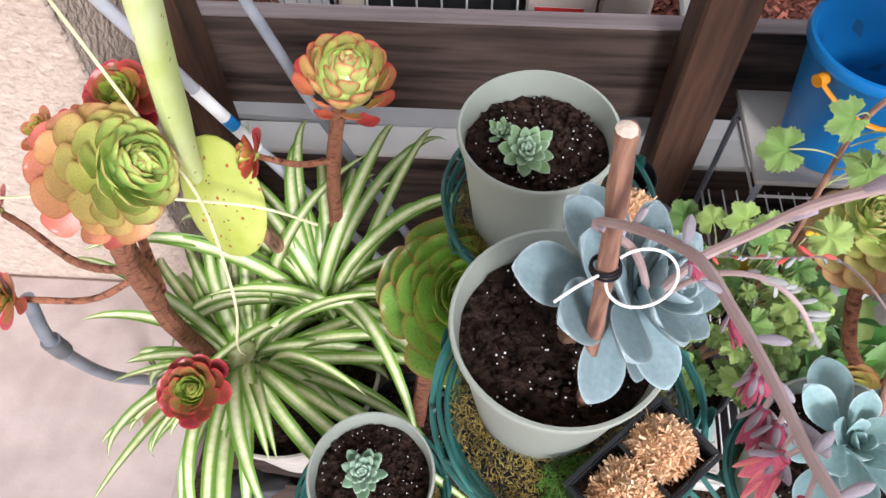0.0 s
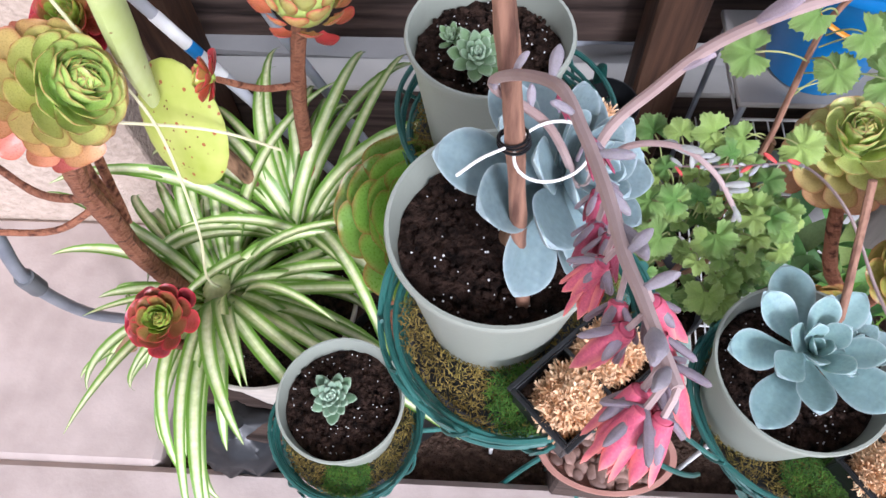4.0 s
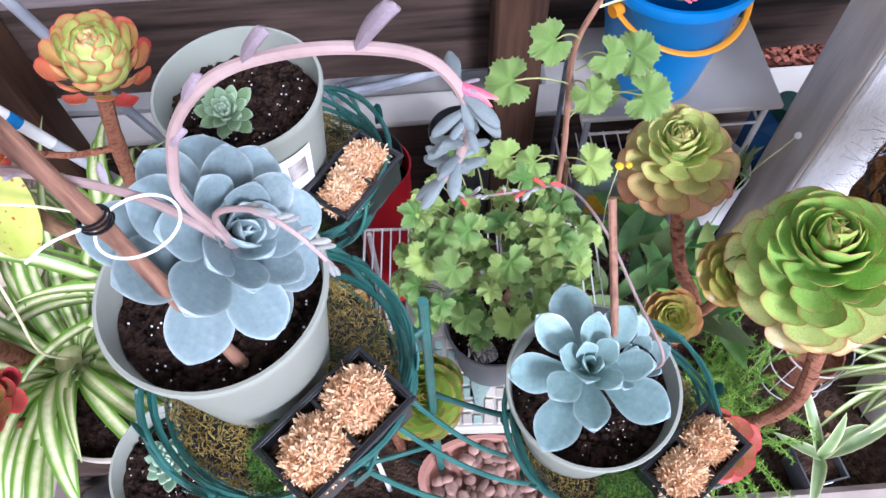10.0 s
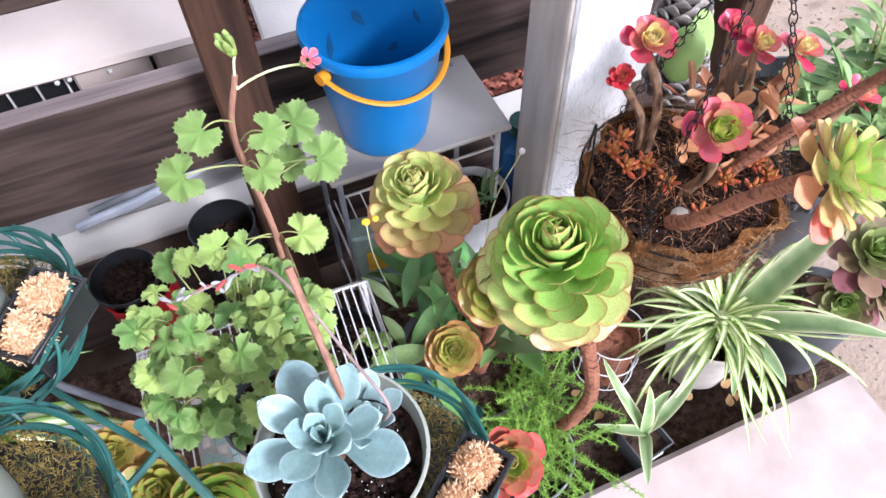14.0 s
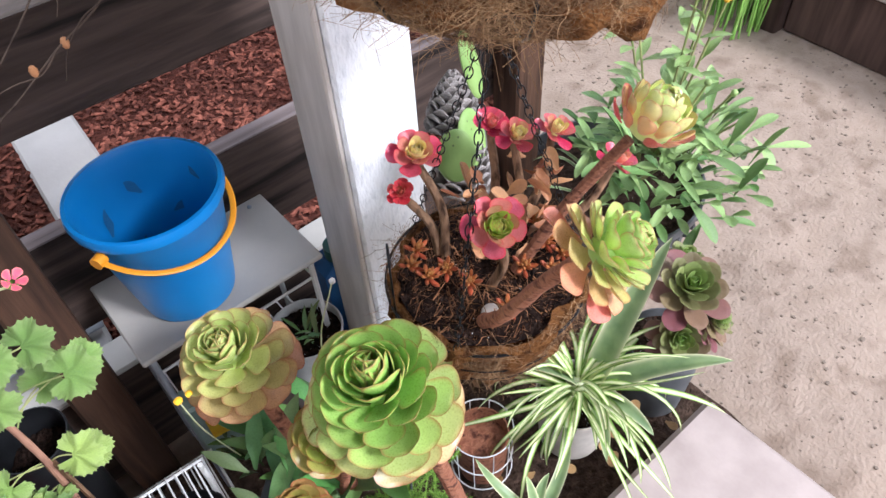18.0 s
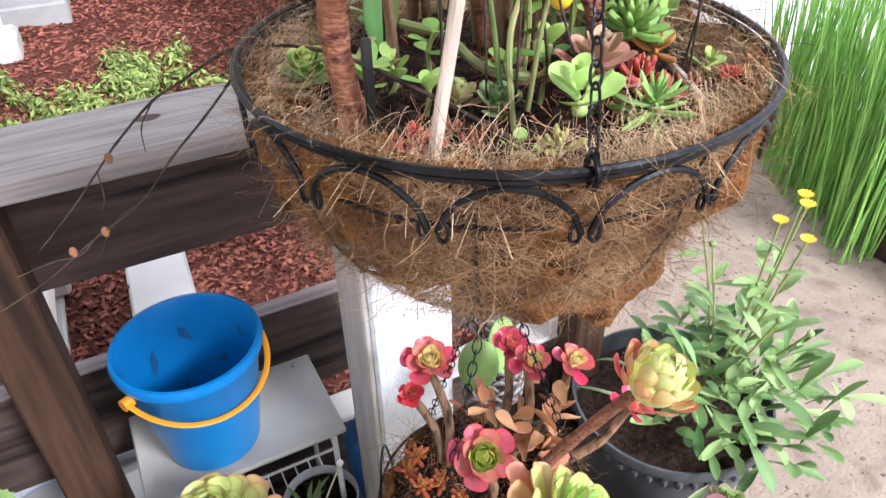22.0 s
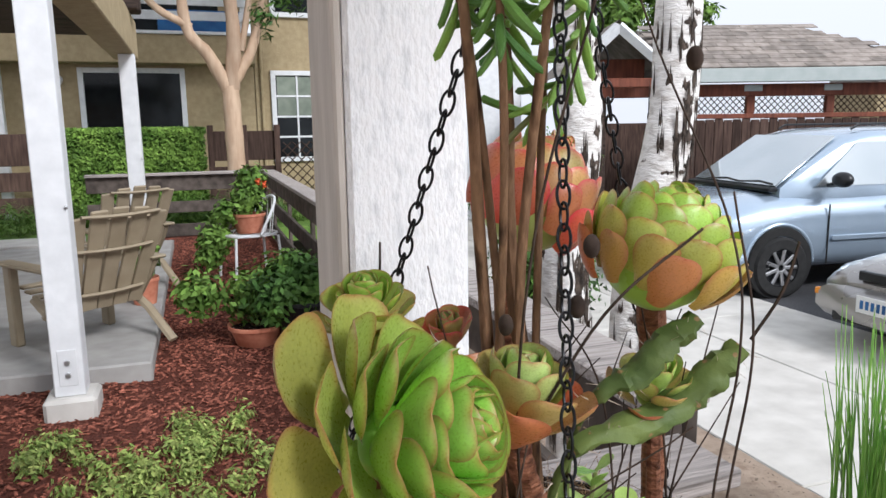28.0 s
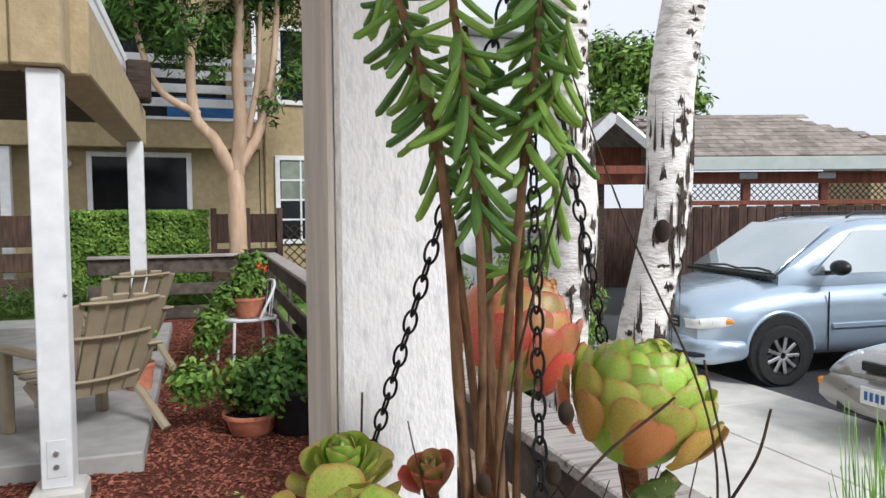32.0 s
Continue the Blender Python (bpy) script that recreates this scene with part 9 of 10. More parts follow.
window(house, -0.85, 0.72, 0.9, 2.88, HY, 2, 1, label="dark sliding glass door", name="sliding_door")
window(house, 2.40, 3.18, 1.35, 2.86, HY - 0.02, 2, 4, "blind", "white-framed window with a blind")
window(house, 2.45, 3.5, 4.0, 5.3, HY - 0.02, 1, 1, label="dark upper window")
part("wall_lamp", Shape().ball((-1.25, HY - 0.08, 2.75), 0.09, 10, 7), M["white_trim"], house)
part("downpipe", Shape().tube([(2.15, HY - 0.06, 0.4), (2.15, HY - 0.06, 4.2)], 0.03, 8), M["house_tan"], house)
for x in (-2.55, -2.2):
    part("column", Shape().box((x, HY - 0.42, 0.4), (x + 0.16, HY - 0.26, 3.01), 0.006), M["white_trim"], house)
part("roof", Shape().box((1.6, HY - 0.5, 6.62), (5.8, HY + 1.0, 6.8), 0.02), M["gutter"], house)
hn = thing("wall_ornament", "round dark metal ornament on the house wall", "ornament", (3.33, HY - 0.06, 2.45))
part("ring", Shape().ring(0.12, 0.03, 24, 6, Matrix.Rotation(radians(90), 4, "X")), M["bark"], hn)
part("centre", Shape().ball((0, 0, 0), 0.05, 10, 6), M["bark"], hn)

ct = thing("tree", "smooth tan multi-trunk tree with fine green foliage", "tree", (0, 0, 0))
for k, (pts, r0, r1) in enumerate((([(1.47, 11.3, 0.35), (1.46, 11.3, 1.6), (1.44, 11.3, 2.5)], 0.145, 0.125), ([(1.44, 11.3, 2.4), (1.15, 11.25, 2.95), (0.88, 11.2, 3.35), (0.83, 11.2, 4.6), (0.70, 11.2, 6.0)], 0.105, 0.05),
                                  ([(1.46, 11.3, 2.45), (1.53, 11.3, 3.2), (1.50, 11.3, 4.0), (1.55, 11.3, 4.9), (1.40, 11.3, 6.2)], 0.12, 0.05), ([(1.52, 11.3, 2.6), (1.80, 11.35, 3.1), (2.02, 11.4, 4.0), (2.12, 11.4, 5.2)], 0.09, 0.04),
                                  ([(0.95, 11.2, 3.3), (0.45, 11.1, 3.6), (0.20, 11.0, 4.2), (0.05, 11.0, 5.2)], 0.06, 0.03), ([(1.62, 11.3, 3.0), (1.78, 11.3, 3.8), (1.86, 11.3, 5.0)], 0.055, 0.03), ([(2.0, 11.4, 3.8), (2.4, 11.4, 4.0), (2.7, 11.4, 4.5)], 0.05, 0.025), ([(0.86, 11.2, 4.2), (1.05, 11.2, 4.8), (1.1, 11.2, 5.6)], 0.05, 0.03))):
    stem(ct, pts, r0, r1, "smooth_trunk", "trunk" if k == 0 else "limb", 12)
crown = [(R.uniform(-0.8, 2.9), 11.3 + R.uniform(-0.9, 0.9), R.uniform(4.3, 6.6), R.uniform(0.35, 0.7)) for k in range(46)] + [(2.35, 11.3, 3.9, 0.4), (1.95, 11.3, 3.5, 0.25), (1.2, 11.1, 3.9, 0.2), (0.5, 11.1, 4.2, 0.35), (2.6, 11.3, 4.3, 0.4), (2.0, 11.2, 3.2, 0.12)]
part("crown", leaf_cloud(crown, 30000, 0.075, 92, 0.5, 0.15), M["foliage"], ct, smooth=False)


# ---- beside the lot: birches, carport, cars ----
def birch(label, base, top, r0, r1, seed):
    q = random.Random(seed)
    ob = thing("birch", label, "birch tree", (0, 0, 0))
    b, t = Vector(base), Vector(top)
    pts = [b.lerp(t, i / 24) + Vector((0.02 * math.sin(i * 0.7), 0.02 * math.cos(i * 0.9), 0)) for i in range(25)]
    part("trunk", Shape().tube(pts, [r0 + (r1 - r0) * i / 24 for i in range(25)], 22, rough=0.02), M["birch"], ob)
    for i in range(300):
        f = q.random() ** 1.25
        z = b.z + (t.z - b.z) * f
        if z > 2.3 and q.random() < 0.55:
            continue
        a = q.uniform(0, 6.283) if q.random() < 0.45 else q.gauss(-1.15, 0.55)
        c = b.lerp(t, f) + Vector((0.02 * math.sin(f * 24 * 0.7), 0.02 * math.cos(f * 24 * 0.9), 0))
        r = r0 + (r1 - r0) * f
        w, h = (q.uniform(0.25, 0.7), q.uniform(0.008, 0.028)) if z > 2.3 or q.random() < 0.25 else (q.uniform(0.12, 0.42), q.uniform(0.03, 0.17))
        n = 9
        vs, fs = [], []
        for j in range(n + 1):
            aa = a + w * (j / n - 0.5)
            hh = h * math.sin(math.pi * j / n) * q.uniform(0.25, 1.4) + 0.002
            up = q.uniform(-0.5, 0.5) * h
            for s, rr in ((-1, 1.002), (0, 1.035), (1, 1.002)):
                vs.append(Vector((c.x + math.cos(aa) * r * rr, c.y + math.sin(aa) * r * rr, z + up + s * hh + q.uniform(-0.006, 0.006))))
        for j in range(n):
            for s in (0, 1):
                fs.append((j * 3 + s, j * 3 + 3 + s, j * 3 + 4 + s, j * 3 + 1 + s))
        part("bark_scar", Shape().add(vs, fs), M["birch_scar"], ob, "dark flaking bark scar")
    return ob


birch("leaning white birch trunk with dark bark scars", (2.714, 3.0, -0.05), (3.276, 3.0, 4.2), 0.116, 0.100, 95)
birch("slimmer white birch trunk close to the fence", (2.50, 3.05, -0.05), (2.53, 3.05, 4.2), 0.125, 0.055 + 0.02, 96)

gar = thing("carport", "long carport with brown boards, lattice and shingle roof", "carport", (0, 0, 0))
GM = Matrix.Translation((8.9, 10.2, 0)) @ Matrix.Rotation(math.atan2(-0.318, 0.948), 4, "Z")


def gbox(name, lo, hi, mat_, label="", b=0.01):
    return part(name, Shape().box(lo, hi, b, GM), M[mat_], gar, label)


for k in range(46):
    gbox("fence_board", (-0.55 + 0.152 * k, 0.0, 0.0), (-0.55 + 0.152 * k + 0.144, 0.025, 1.92 + 0.01 * (k % 3)), "fence_brown")
gbox("plate", (-0.6, -0.02, 1.94), (6.5, 0.06, 2.02), "redwood")
gbox("header", (-1.9, -0.03, 2.30), (6.5, 0.10, 2.50), "redwood", "red-brown header beam")
for k in range(6):
    gbox("post", (-0.6 + 1.32 * k, -0.02, 2.021), (-0.46 + 1.32 * k, 0.08, 2.299), "redwood")
    gbox("bracket", (-0.66 + 1.32 * k, -0.045, 2.38), (-0.36 + 1.32 * k, -0.031, 2.48), "gutter")
    lattice(gar, -0.46 + 1.32 * k, 0.72 + 1.32 * k, 2.03, 2.29, 0.03, 0.105, 0.017, "fence_brown", GM)
gbox("gutter", (-0.7, -0.36, 2.51), (3.75, -0.24, 2.73), "gutter")
gbox("end_post", (-1.85, 0.0, 0.0), (-1.6, 0.2, 2.299), "dark_wood")
for j in range(11):
    z0 = 2.745 + 0.079 * j
    for k in range(16):
        o = 0.22 * (j % 2)
        x0 = -0.75 + 0.46 * k + o
        if x0 > 3.35 - 0.125 * j:
            continue
        m = GM @ Matrix.Translation((x0, -0.30 + 0.155 * j, z0)) @ Matrix.Rotation(radians(24), 4, "X")
        part("shingle", Shape().box((0, 0, 0), (0.452, 0.20, 0.016), 0.003, m), M["shingle"], gar)
part("roof_deck", Shape().add([GM @ Vector(p) for p in ((-0.75, -0.3, 2.735), (3.75, -0.3, 2.735), (2.4, 1.5, 3.55), (-0.75, 1.5, 3.55), (-0.75, 3.3, 2.735), (3.75, 3.3, 2.735))], [(0, 1, 2, 3), (3, 2, 5, 4), (1, 5, 2)]), M["shingle"], gar)
gb = [(-2.35, -0.5, 2.62), (-1.55, -0.5, 3.38), (-0.80, -0.5, 2.75)]
part("gable_board", Shape().tube([GM @ Vector(p) for p in gb[:2]], 0.09, 4), M["white_trim"], gar, "white gable board")
part("gable_board", Shape().tube([GM @ Vector(p) for p in gb[1:]], 0.09, 4), M["white_trim"], gar, "white gable board")
part("gable_roof", Shape().add([GM @ Vector(p) for p in ((-2.42, -0.5, 2.66), (-1.55, -0.5, 3.48), (-1.55, 3.0, 3.48), (-2.42, 3.0, 2.66), (-0.74, -0.5, 2.80), (-0.74, 3.0, 2.80))], [(0, 1, 2, 3), (1, 4, 5, 2)]), M["shingle"], gar)
gbox("gable_wall", (-2.2, 0.3, 2.43), (-0.9, 0.36, 2.95), "redwood")
gbox("cross_beam", (-2.3, -0.45, 2.45), (-0.8, -0.32, 2.59), "redwood")
gbox("rear_wall", (-0.6, 5.0, 0.0), (9.0, 5.1, 1.9), "fence_brown", "dark wall behind the carport")
far = thing("far_roof", "distant shingle roof beyond the carport", "building", (0, 0, 0))
part("roof", Shape().box((5.5, 4.5, 2.6), (22, 6.5, 3.55), 0.1, GM), M["shingle"], far)
part("wall", Shape().box((5.6, 4.6, 0.0), (21.9, 6.4, 2.59), 0.05, GM), M["house_tan"], far)
eave = thing("near_eave", "grey roof eave of a building behind the birches", "building", (0, 0, 0))
part("eave", Shape().box((5.9, 13.2, 5.35), (8.0, 15.0, 5.6), 0.03), M["gutter"], eave)
part("wall", Shape().box((5.9, 13.6, 0.0), (7.2, 15.0, 5.34), 0.03), M["white_trim"], eave)
bt_ = thing("tree", "round-crowned green tree beyond the carport", "tree", (0, 0, 0))
stem(bt_, [(13.9, 18.4, 0), (13.9, 18.4, 3), (14.0, 18.4, 5)], 0.2, 0.12, "grey_bark", "trunk")
part("crown", leaf_cloud([(13.9 + R.uniform(-2.0, 1.6), 18.4 + R.uniform(-1, 1), R.uniform(4.4, 6.5), R.uniform(0.5, 0.9)) for k in range(26)], 12000, 0.13, 97, 0.7, 0.2), M["foliage_light"], bt_, smooth=False)
for x, y, z, r, mt in ((5.2, 9.2, 1.0, 0.7, "foliage_light"), (4.2, 6.6, 0.7, 0.6, "foliage_light"), (3.4, 5.2, 0.6, 0.55, "foliage"), (5.6, 8.4, 0.6, 0.5, "foliage_light"), (2.6, 5.6, 0.8, 0.55, "foliage"), (6.4, 10.5, 1.2, 0.8, "foliage_light")):
    sb = thing("shrub", "rounded green shrub beside the walk", "shrub", (x, y, 0), "shrubs beside the walk")
    part("foliage", leaf_cloud([(R.uniform(-0.4, 0.4) * r, R.uniform(-0.4, 0.4) * r, z * R.uniform(0.4, 1.4), r * R.uniform(0.4, 0.7)) for k in range(8)], 2600, 0.04, int(x * 100), 0.7, 0.2), M[mt], sb, smooth=False)
    part("stem", Shape().tube([(0, 0, -0.02), (0, 0, z)], 0.03, 6), M["grey_bark"], sb)


def loft(stations, n=18, power=3.2):
    """A rounded body: stations of (x, y half-width, z low, z high)."""
    sh = Shape()
    rows = []
    for x, w, z0, z1 in stations:
        for k in range(n):
            a = 2 * math.pi * (k + 0.5) / n
            c, s = math.cos(a), math.sin(a)
            rows.append(Vector((x, math.copysign(abs(c) ** (2 / power), c) * w, (z0 + z1) / 2 + math.copysign(abs(s) ** (2 / power), s) * (z1 - z0) / 2)))
    fs = [(i * n + k, i * n + (k + 1) % n, (i + 1) * n + (k + 1) % n, (i + 1) * n + k) for i in range(len(stations) - 1) for k in range(n)]
    fs += [tuple(range(n))[::-1], tuple(range((len(stations) - 1) * n, len(stations) * n))]
    return sh.add(rows, fs)


def wheel(parent, x, y, r, side):
    w = part("wheel", Shape().lathe([(r * 0.62, -0.1), (r * 0.92, -0.105), (r, -0.07), (r, 0.07), (r * 0.92, 0.105), (r * 0.62, 0.1)], 36, Matrix.Translation((x, y, r)) @ Matrix.Rotation(radians(90 * side), 4, "X")), M["rubber"], parent, "black tyre")
    part("rim", Shape().lathe([(0, 0.06), (r * 0.16, 0.07), (r * 0.2, 0.045), (r * 0.5, 0.05), (r * 0.6, 0.09), (r * 0.64, 0.085)], 36, Matrix.Translation((x, y, r)) @ Matrix.Rotation(radians(90 * side), 4, "X")), M["black_plastic"], w)
    for k in range(9):
        m = Matrix.Translation((x, y, r)) @ Matrix.Rotation(radians(90 * side), 4, "X") @ Matrix.Rotation(k * 0.698, 4, "Z")
        part("spoke", Shape().box((r * 0.10, -r * 0.055, 0.07), (r * 0.60, r * 0.055, 0.095), 0.006, m), M["alloy"], w)
    return w


van = thing("minivan", "pale blue metallic minivan parked nose to the walk", "car", at(5.906, 7.219, -0.02, -5.1))
BODY = [(0.0, 0.62, 0.30, 0.80), (0.06, 0.80, 0.24, 0.90), (0.25, 0.91, 0.22, 0.99), (0.5, 0.945, 0.22, 1.05), (0.8, 0.96, 0.22, 1.11), (1.25, 0.97, 0.22, 1.17), (3.0, 0.98, 0.22, 1.20), (4.5, 0.97, 0.24, 1.20), (4.75, 0.90, 0.30, 1.16), (4.8, 0.85, 0.35, 1.06)]
part("body", loft(BODY, 32, 3.8), M["car_blue"], van)


def skin(x, z, out=0.0):
    """A place on the flank of the body at length x and height z."""
    for (x0, w0, a0, b0), (x1, w1, a1, b1) in zip(BODY, BODY[1:]):
        if x0 <= x <= x1:
            f = (x - x0) / (x1 - x0)
            w, lo, hi = w0 + (w1 - w0) * f, a0 + (a1 - a0) * f, b0 + (b1 - b0) * f
            s = min(0.995, abs((z - (lo + hi) / 2) / ((hi - lo) / 2)))
            return Vector((x - out * 0.7 * max(0, 1 - x / 0.4), -w * (1 - s ** 3.8) ** (1 / 3.8) - out, z))


def skin_patch(x0, x1, low, high, out, n=14, m=6):
    """A thin blister lying on the flank, between two heights that change along it."""
    sh = Shape()
    return sh.sheet(lambda u, v: skin(x0 + (x1 - x0) * u, low(u) + (high(u) - low(u)) * v, out * (0.15 + 0.85 * (math.sin(math.pi * u) * math.sin(math.pi * v)) ** 0.35)), n, m) or sh


CABIN = [(1.05, 0.80, 1.18), (1.30, 0.86, 1.36), (1.86, 0.88, 1.72), (2.2, 0.88, 1.80), (3.4, 0.88, 1.82), (4.3, 0.87, 1.78), (4.62, 0.84, 1.50), (4.72, 0.80, 1.22)]
rows = []
for x, w, z1 in CABIN:
    k = min(1.0, max(0.0, (z1 - 1.18) / 0.54))
    half = [(w, 1.0), (w, 1.16), (w - 0.10 * k, z1 - 0.10 * k), (w - 0.15 * k, z1 - 0.04 * k), (w - 0.24 * k, z1 - 0.01), (w * 0.35, z1 + 0.012)]
    rows.append([Vector((x, -y, z)) for y, z in half] + [Vector((x, y, z)) for y, z in half[::-1]])
n = len(rows[0])
part("cabin", Shape().add([p for r in rows for p in r], [(i * n + k, i * n + (k + 1) % n, (i + 1) * n + (k + 1) % n, (i + 1) * n + k) for i in range(len(rows) - 1) for k in range(n)] + [tuple(range(n))[::-1], tuple(range((len(rows) - 1) * n, len(rows) * n))]), M["car_blue"], van)


def pane(name, pts, mat_="car_glass", label="", t=0.012, parent=None):
    """A flat pane through its corners, with thickness."""
    v = [Vector(p) for p in pts]
    nrm = (v[1] - v[0]).cross(v[2] - v[0]).normalized() * t
    n = len(v)
    sh = Shape().add(v + [p + nrm for p in v], [tuple(range(n))[::-1], tuple(range(n, 2 * n))] + [(i, (i + 1) % n, (i + 1) % n + n, i + n) for i in range(n)])
    return part(name, sh, M[mat_], parent or van, label)


pane("windscreen", [(1.03, 0.76, 1.185), (1.03, -0.76, 1.185), (1.83, -0.67, 1.715), (1.83, 0.67, 1.715)], label="sloping windscreen", t=0.022)
for xs in (((1.42, 2.55, 2.55, 2.0)), ((2.65, 3.55, 3.55, 2.65)), ((3.65, 4.42, 4.3, 3.65))):
    pane("side_window", [(xs[0], -0.888, 1.19), (xs[1], -0.888, 1.19), (xs[2], -0.80, 1.66), (xs[3], -0.80, 1.66)], label="side window")
for x in (0.97, 4.0):
    part("wheel_arch", Shape().lathe([(0.30, -0.02), (0.39, -0.02), (0.40, 0.0), (0.39, 0.02), (0.30, 0.02)], 36, Matrix.Translation((x, -0.965, 0.38)) @ Matrix.Rotation(radians(90), 4, "X")), M["rubber"], van)
    part("arch_flare", Shape().ring(0.420, 0.022, 30, 8, Matrix.Translation((x, -0.955, 0.38)) @ Matrix.Rotation(radians(90), 4, "X"), 0.5), M["car_blue"], van)
    wheel(van, x, -0.91, 0.335, 1)
    wheel(van, x, 0.91, 0.335, -1)
for x in (1.55, 2.60, 3.60):
    part("door_gap", Shape().box((x, -0.986, 0.34), (x + 0.010, -0.97, 1.0), 0.001), M["rubber"], van)
part("side_moulding", Shape().box((1.60, -1.0, 0.60), (3.55, -0.975, 0.66), 0.008), M["car_blue"], van, "body-coloured side moulding")
part("headlamp", skin_patch(0.012, 0.40, lambda u: 0.635 + 0.05 * u * u, lambda u: 0.735 + 0.055 * u - 0.05 * u ** 6, 0.022), M["lamp_glass"], van, "clear headlamp")
for x, r in ((0.085, 0.040), (0.19, 0.036)):
    part("reflector", Shape().ball(skin(x, 0.70, 0.008), r, 12, 7, (0.45, 0.45, 1.0)), M["alloy"], van)
part("indicator", skin_patch(0.30, 0.405, lambda u: 0.672 + 0.02 * u, lambda u: 0.765 - 0.03 * u * u, 0.026, 8, 5), M["amber"], van, "amber indicator")
part("grille", Shape().box((-0.018, -0.56, 0.62), (0.03, 0.56, 0.75), 0.012), M["black_plastic"], van, "black grille")
for z in (0.66, 0.70):
    part("grille_bar", Shape().box((-0.026, -0.55, z), (-0.017, 0.55, z + 0.012), 0.003), M["alloy"], van, "bright grille bar")
part("bumper", loft([(-0.06, 0.5, 0.26, 0.52), (0.0, 0.76, 0.22, 0.57), (0.10, 0.88, 0.215, 0.585), (0.22, 0.935, 0.21, 0.585), (0.5, 0.985, 0.25, 0.56), (0.56, 0.97, 0.28, 0.54)], 26, 4.5), M["car_blue"], van, "body-coloured bumper")
part("intake", Shape().box((-0.075, -0.46, 0.30), (-0.03, 0.46, 0.39), 0.015), M["black_plastic"], van)
part("fog_slot", Shape().tube([(-0.035, -0.55, 0.36), (0.02, -0.80, 0.36), (0.10, -0.885, 0.365)], [0.03, 0.032, 0.018], 8), M["black_plastic"], van)
mir = part("mirror", Shape().ball((1.60, -1.08, 1.27), 0.12, 14, 8, (0.75, 1.05, 0.72)), M["black_plastic"], van, "black door mirror")
part("mirror_arm", Shape().tube([(1.60, -0.89, 1.20), (1.60, -1.02, 1.22)], 0.045, 8, flat=0.6), M["black_plastic"], mir)
part("door_handle", Shape().box((2.32, -1.005, 0.95), (2.50, -0.975, 0.985), 0.008), M["car_blue"], van)
for y in (-0.6, 0.6):
    part("roof_rail", Shape().tube([(2.1, y, 1.80), (2.2, y, 1.855), (4.0, y, 1.86), (4.15, y, 1.79)], 0.014, 6), M["black_plastic"], van)
for y in (0.15, -0.45):
    part("wiper", Shape().tube([(1.03, y + 0.35, 1.21), (1.06, y, 1.235), (1.03, y - 0.25, 1.215)], 0.011, 5), M["black_plastic"], van)
part("cowl", Shape().box((0.93, -0.78, 1.135), (1.04, 0.78, 1.185), 0.012), M["black_plastic"], van, "black cowl strip")

car = thing("sedan", "silver sedan parked beside the minivan", "car", (5.98, 4.10, -0.02))
part("body", loft([(0.0, 0.60, 0.32, 0.58), (0.08, 0.78, 0.24, 0.66), (0.3, 0.86, 0.20, 0.74), (1.2, 0.88, 0.20, 0.86), (2.2, 0.89, 0.20, 0.90), (3.6, 0.88, 0.20, 0.92), (4.4, 0.84, 0.26, 0.90), (4.55, 0.75, 0.32, 0.8)]), M["car_silver"], car)
part("cabin", loft([(1.15, 0.66, 0.80, 0.88), (1.7, 0.70, 0.80, 1.25), (2.2, 0.70, 0.80, 1.38), (3.0, 0.69, 0.80, 1.38), (3.6, 0.66, 0.80, 1.15), (3.9, 0.62, 0.80, 0.92)], power=4.0), M["car_silver"], car)
pane("windscreen", [(1.20, 0.64, 0.90), (1.20, -0.64, 0.90), (1.80, -0.58, 1.29), (1.80, 0.58, 1.29)], parent=car)
part("bumper", loft([(-0.10, 0.5, 0.26, 0.48), (-0.02, 0.80, 0.22, 0.54), (0.25, 0.90, 0.22, 0.56)], 14), M["car_silver"], car)
for s in (-1, 1):
    part("headlamp", Shape().ball((0.15, s * 0.60, 0.55), 0.12, 14, 8, (0.9, 1.3, 0.6)), M["lamp_glass"], car, "clear headlamp")
    part("indicator", Shape().box((-0.03, s * 0.72 - 0.08, 0.40), (0.03, s * 0.72 + 0.08, 0.46), 0.01), M["amber"], car, "amber side lamp")
    wheel(car, 0.85, s * 0.80, 0.30, 1 if s < 0 else -1)
    wheel(car, 3.5, s * 0.80, 0.30, 1 if s < 0 else -1)
part("grille", Shape().box((-0.02, -0.38, 0.60), (0.03, 0.38, 0.68), 0.01), M["black_plastic"], car)
part("intake", Shape().box((-0.09, -0.55, 0.24), (-0.03, 0.55, 0.32), 0.01), M["black_plastic"], car)
pl_ = part("plate", Shape().box((-0.115, -0.02, 0.36), (-0.10, 0.30, 0.50), 0.004), M["white_label"], car, "white number plate with plain bars")
for k in range(5):
    part("bar", Shape().box((-0.119, 0.03 + 0.05 * k, 0.395), (-0.1155, 0.06 + 0.05 * k, 0.465), 0.001), M["pool_blue"], pl_)

# ---- reeds in a timber bed ----
rd = Shape()
q = random.Random(99)
for i in range(640):
    y = q.uniform(1.42, 2.35)
    x = 3.04 + 0.39 * (y - 1.44) + q.uniform(0.0, 0.45)
    if i > 480:
        x, y = q.uniform(3.40, 3.95), q.uniform(0.65, 1.36)
    h, lx, ly = q.uniform(0.6, 1.1), q.uniform(-0.12, 0.12), q.uniform(-0.12, 0.12)
    if abs(x - 3.275) < 0.075 and abs(y - 1.425) < 0.075:
        continue
    rd.tube([(x, y, 0.0), (x + lx * 0.4, y + ly * 0.4, h * 0.55), (x + lx, y + ly, h)], [0.0045, 0.004, 0.0015], 4, cap=False)
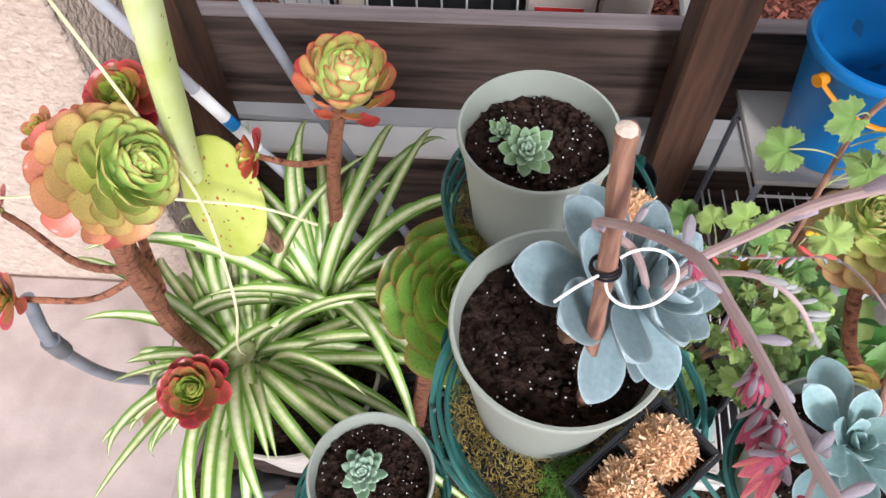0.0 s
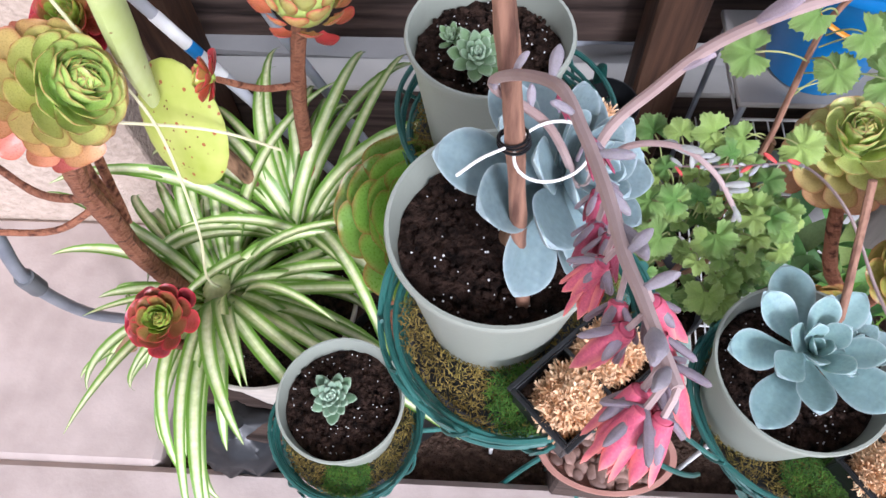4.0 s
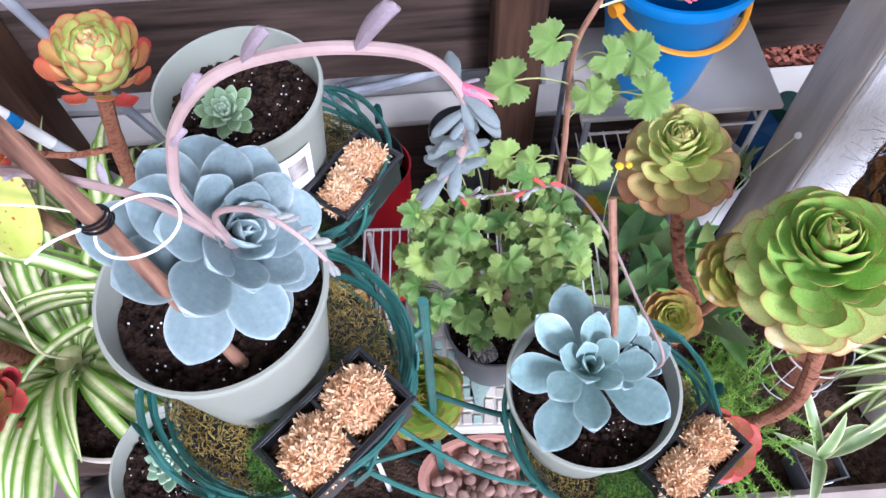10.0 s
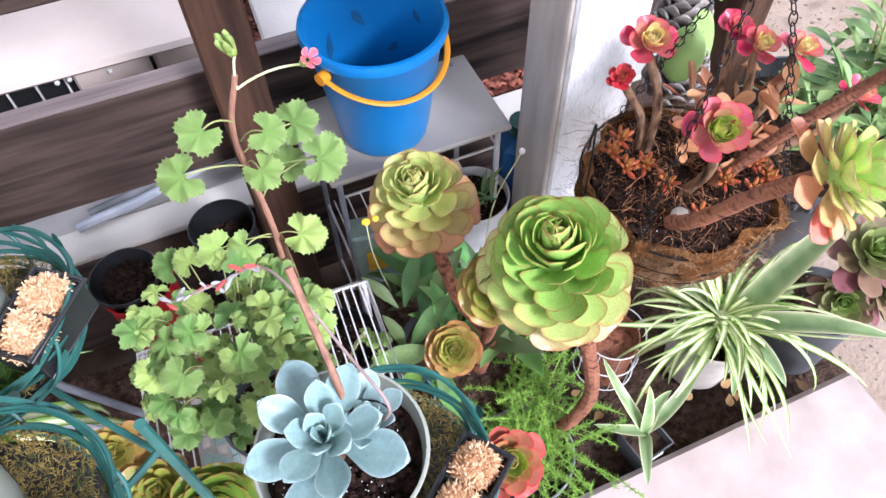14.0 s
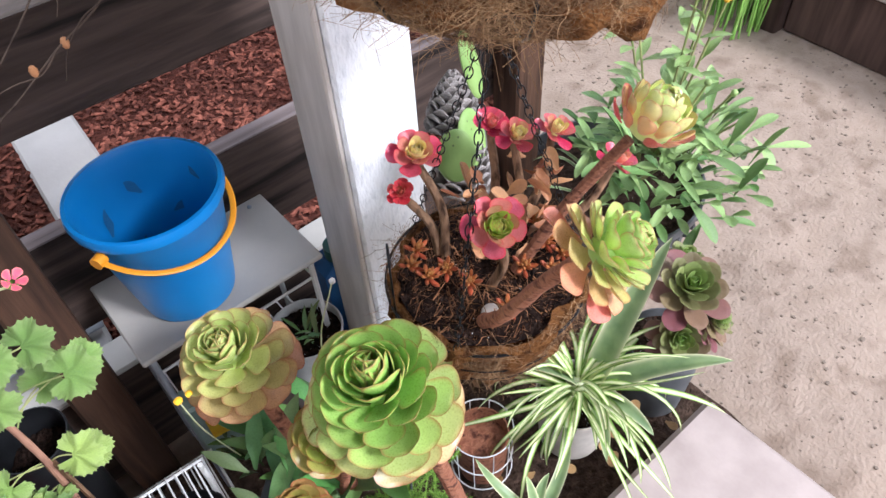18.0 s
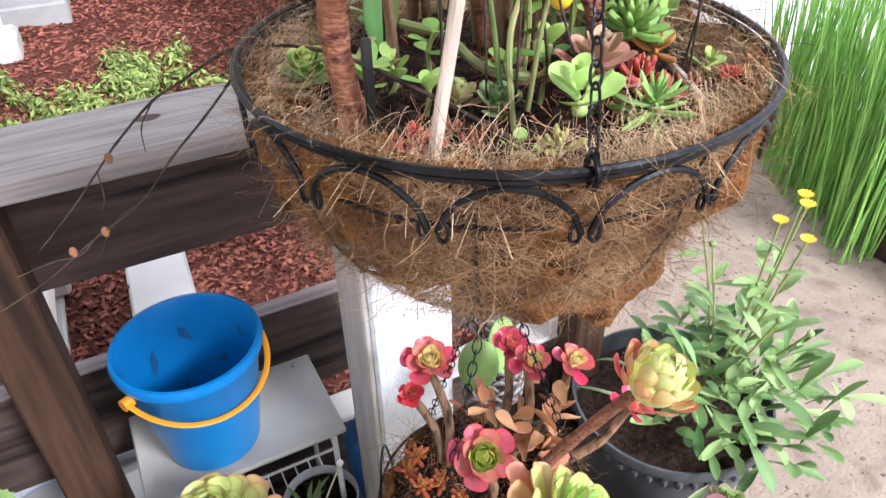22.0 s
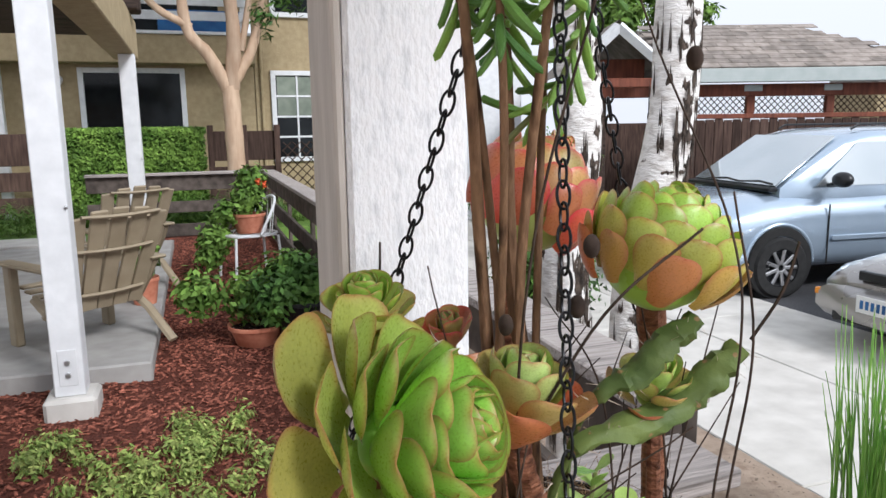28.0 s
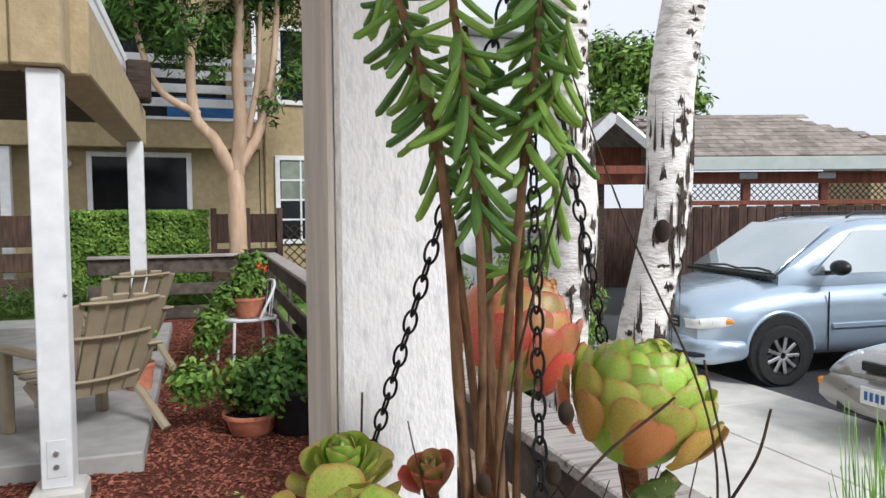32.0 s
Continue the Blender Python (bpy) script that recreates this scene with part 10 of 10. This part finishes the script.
ob = part("horsetail_reeds", rd, M["reed"], None, smooth=False)
tagged(ob, "dense upright bright green horsetail reeds", "reeds", "", "stuff")
bed = thing("timber_edge", "weathered brown timber post and boards edging the reeds", "timber edging", (0, 0, 0))
part("post", Shape().box((3.22, 1.37, -0.05), (3.33, 1.48, 1.0), 0.008), M["fence_brown"], bed)
part("board", Shape().box((3.265, 0.35, 0.0), (3.305, 1.365, 0.255), 0.008), M["fence_brown"], bed)
part("cap", Shape().box((3.245, 0.35, 0.257), (3.325, 1.365, 0.29), 0.008), M["cap_wood"], bed)
vc = thing("vent_cover", "pale round louvred vent cover behind the fence", "vent", (0.34, 2.36, 0.36))
part("drum", Shape().lathe([(0, 0.0), (0.13, 0.0), (0.135, 0.26), (0.11, 0.285), (0, 0.29)], 40), M["ac_beige"], vc)
for k in range(5):
    part("louvre", Shape().ring(0.03 + 0.02 * k, 0.006, 36, 5, Matrix.Translation((0, 0, 0.298 - 0.003 * k))), M["white_trim"], vc)
# stones on the dirt path
gv = Shape()
for i in range(9000):
    x, y = q.uniform(1.45, 3.7), q.uniform(-0.4, 3.2)
    gv.ball((x, y, undulate(x, y, 0.012, 3.0) + 0.001), 0.0012 + 0.006 * q.random() ** 4, 5, 3, (q.uniform(0.8, 1.6), 1, 0.6))
ob = part("gravel", gv, M["sand_stone"], None)
tagged(ob, "scattered small stones on the dirt path", "gravel", "", "stuff")
cr = Shape()
for i in range(2600):
    x, y = q.uniform(-0.5, 1.6), q.uniform(0.36, 1.05)
    cr.ball((x, y, 0.13 - 0.12 * max(0, (x + 0.9) / 2.6 - 0.72) / 0.28 + undulate(x, y, 0.015, 8.0) + 0.001), q.uniform(0.002, 0.008), 5, 3, (q.uniform(0.8, 1.8), 1, 0.6))
ob = part("soil_crumbs", cr, M["bed_soil"], None)
tagged(ob, "loose brown crumbs of soil and bark in the bed", "soil", "", "stuff")
for k in range(16):
    lf = thing("fallen_leaf", "dry curled fallen leaf on the soil", "leaf", Matrix.Translation((q.uniform(0.9, 1.5), q.uniform(0.45, 0.62), 0.145 - 0.12 * max(0, 0.1))) @ Matrix.Rotation(q.uniform(0, 6.28), 4, "Z") @ Matrix.Rotation(q.uniform(-0.3, 0.3), 4, "X") @ Matrix.Scale(q.uniform(0.02, 0.035), 4), "fallen leaves")
    lf2 = part("blade", LEAF["round"], None, lf)
    lf2.color = (0.40, 0.24, 0.10, 1)
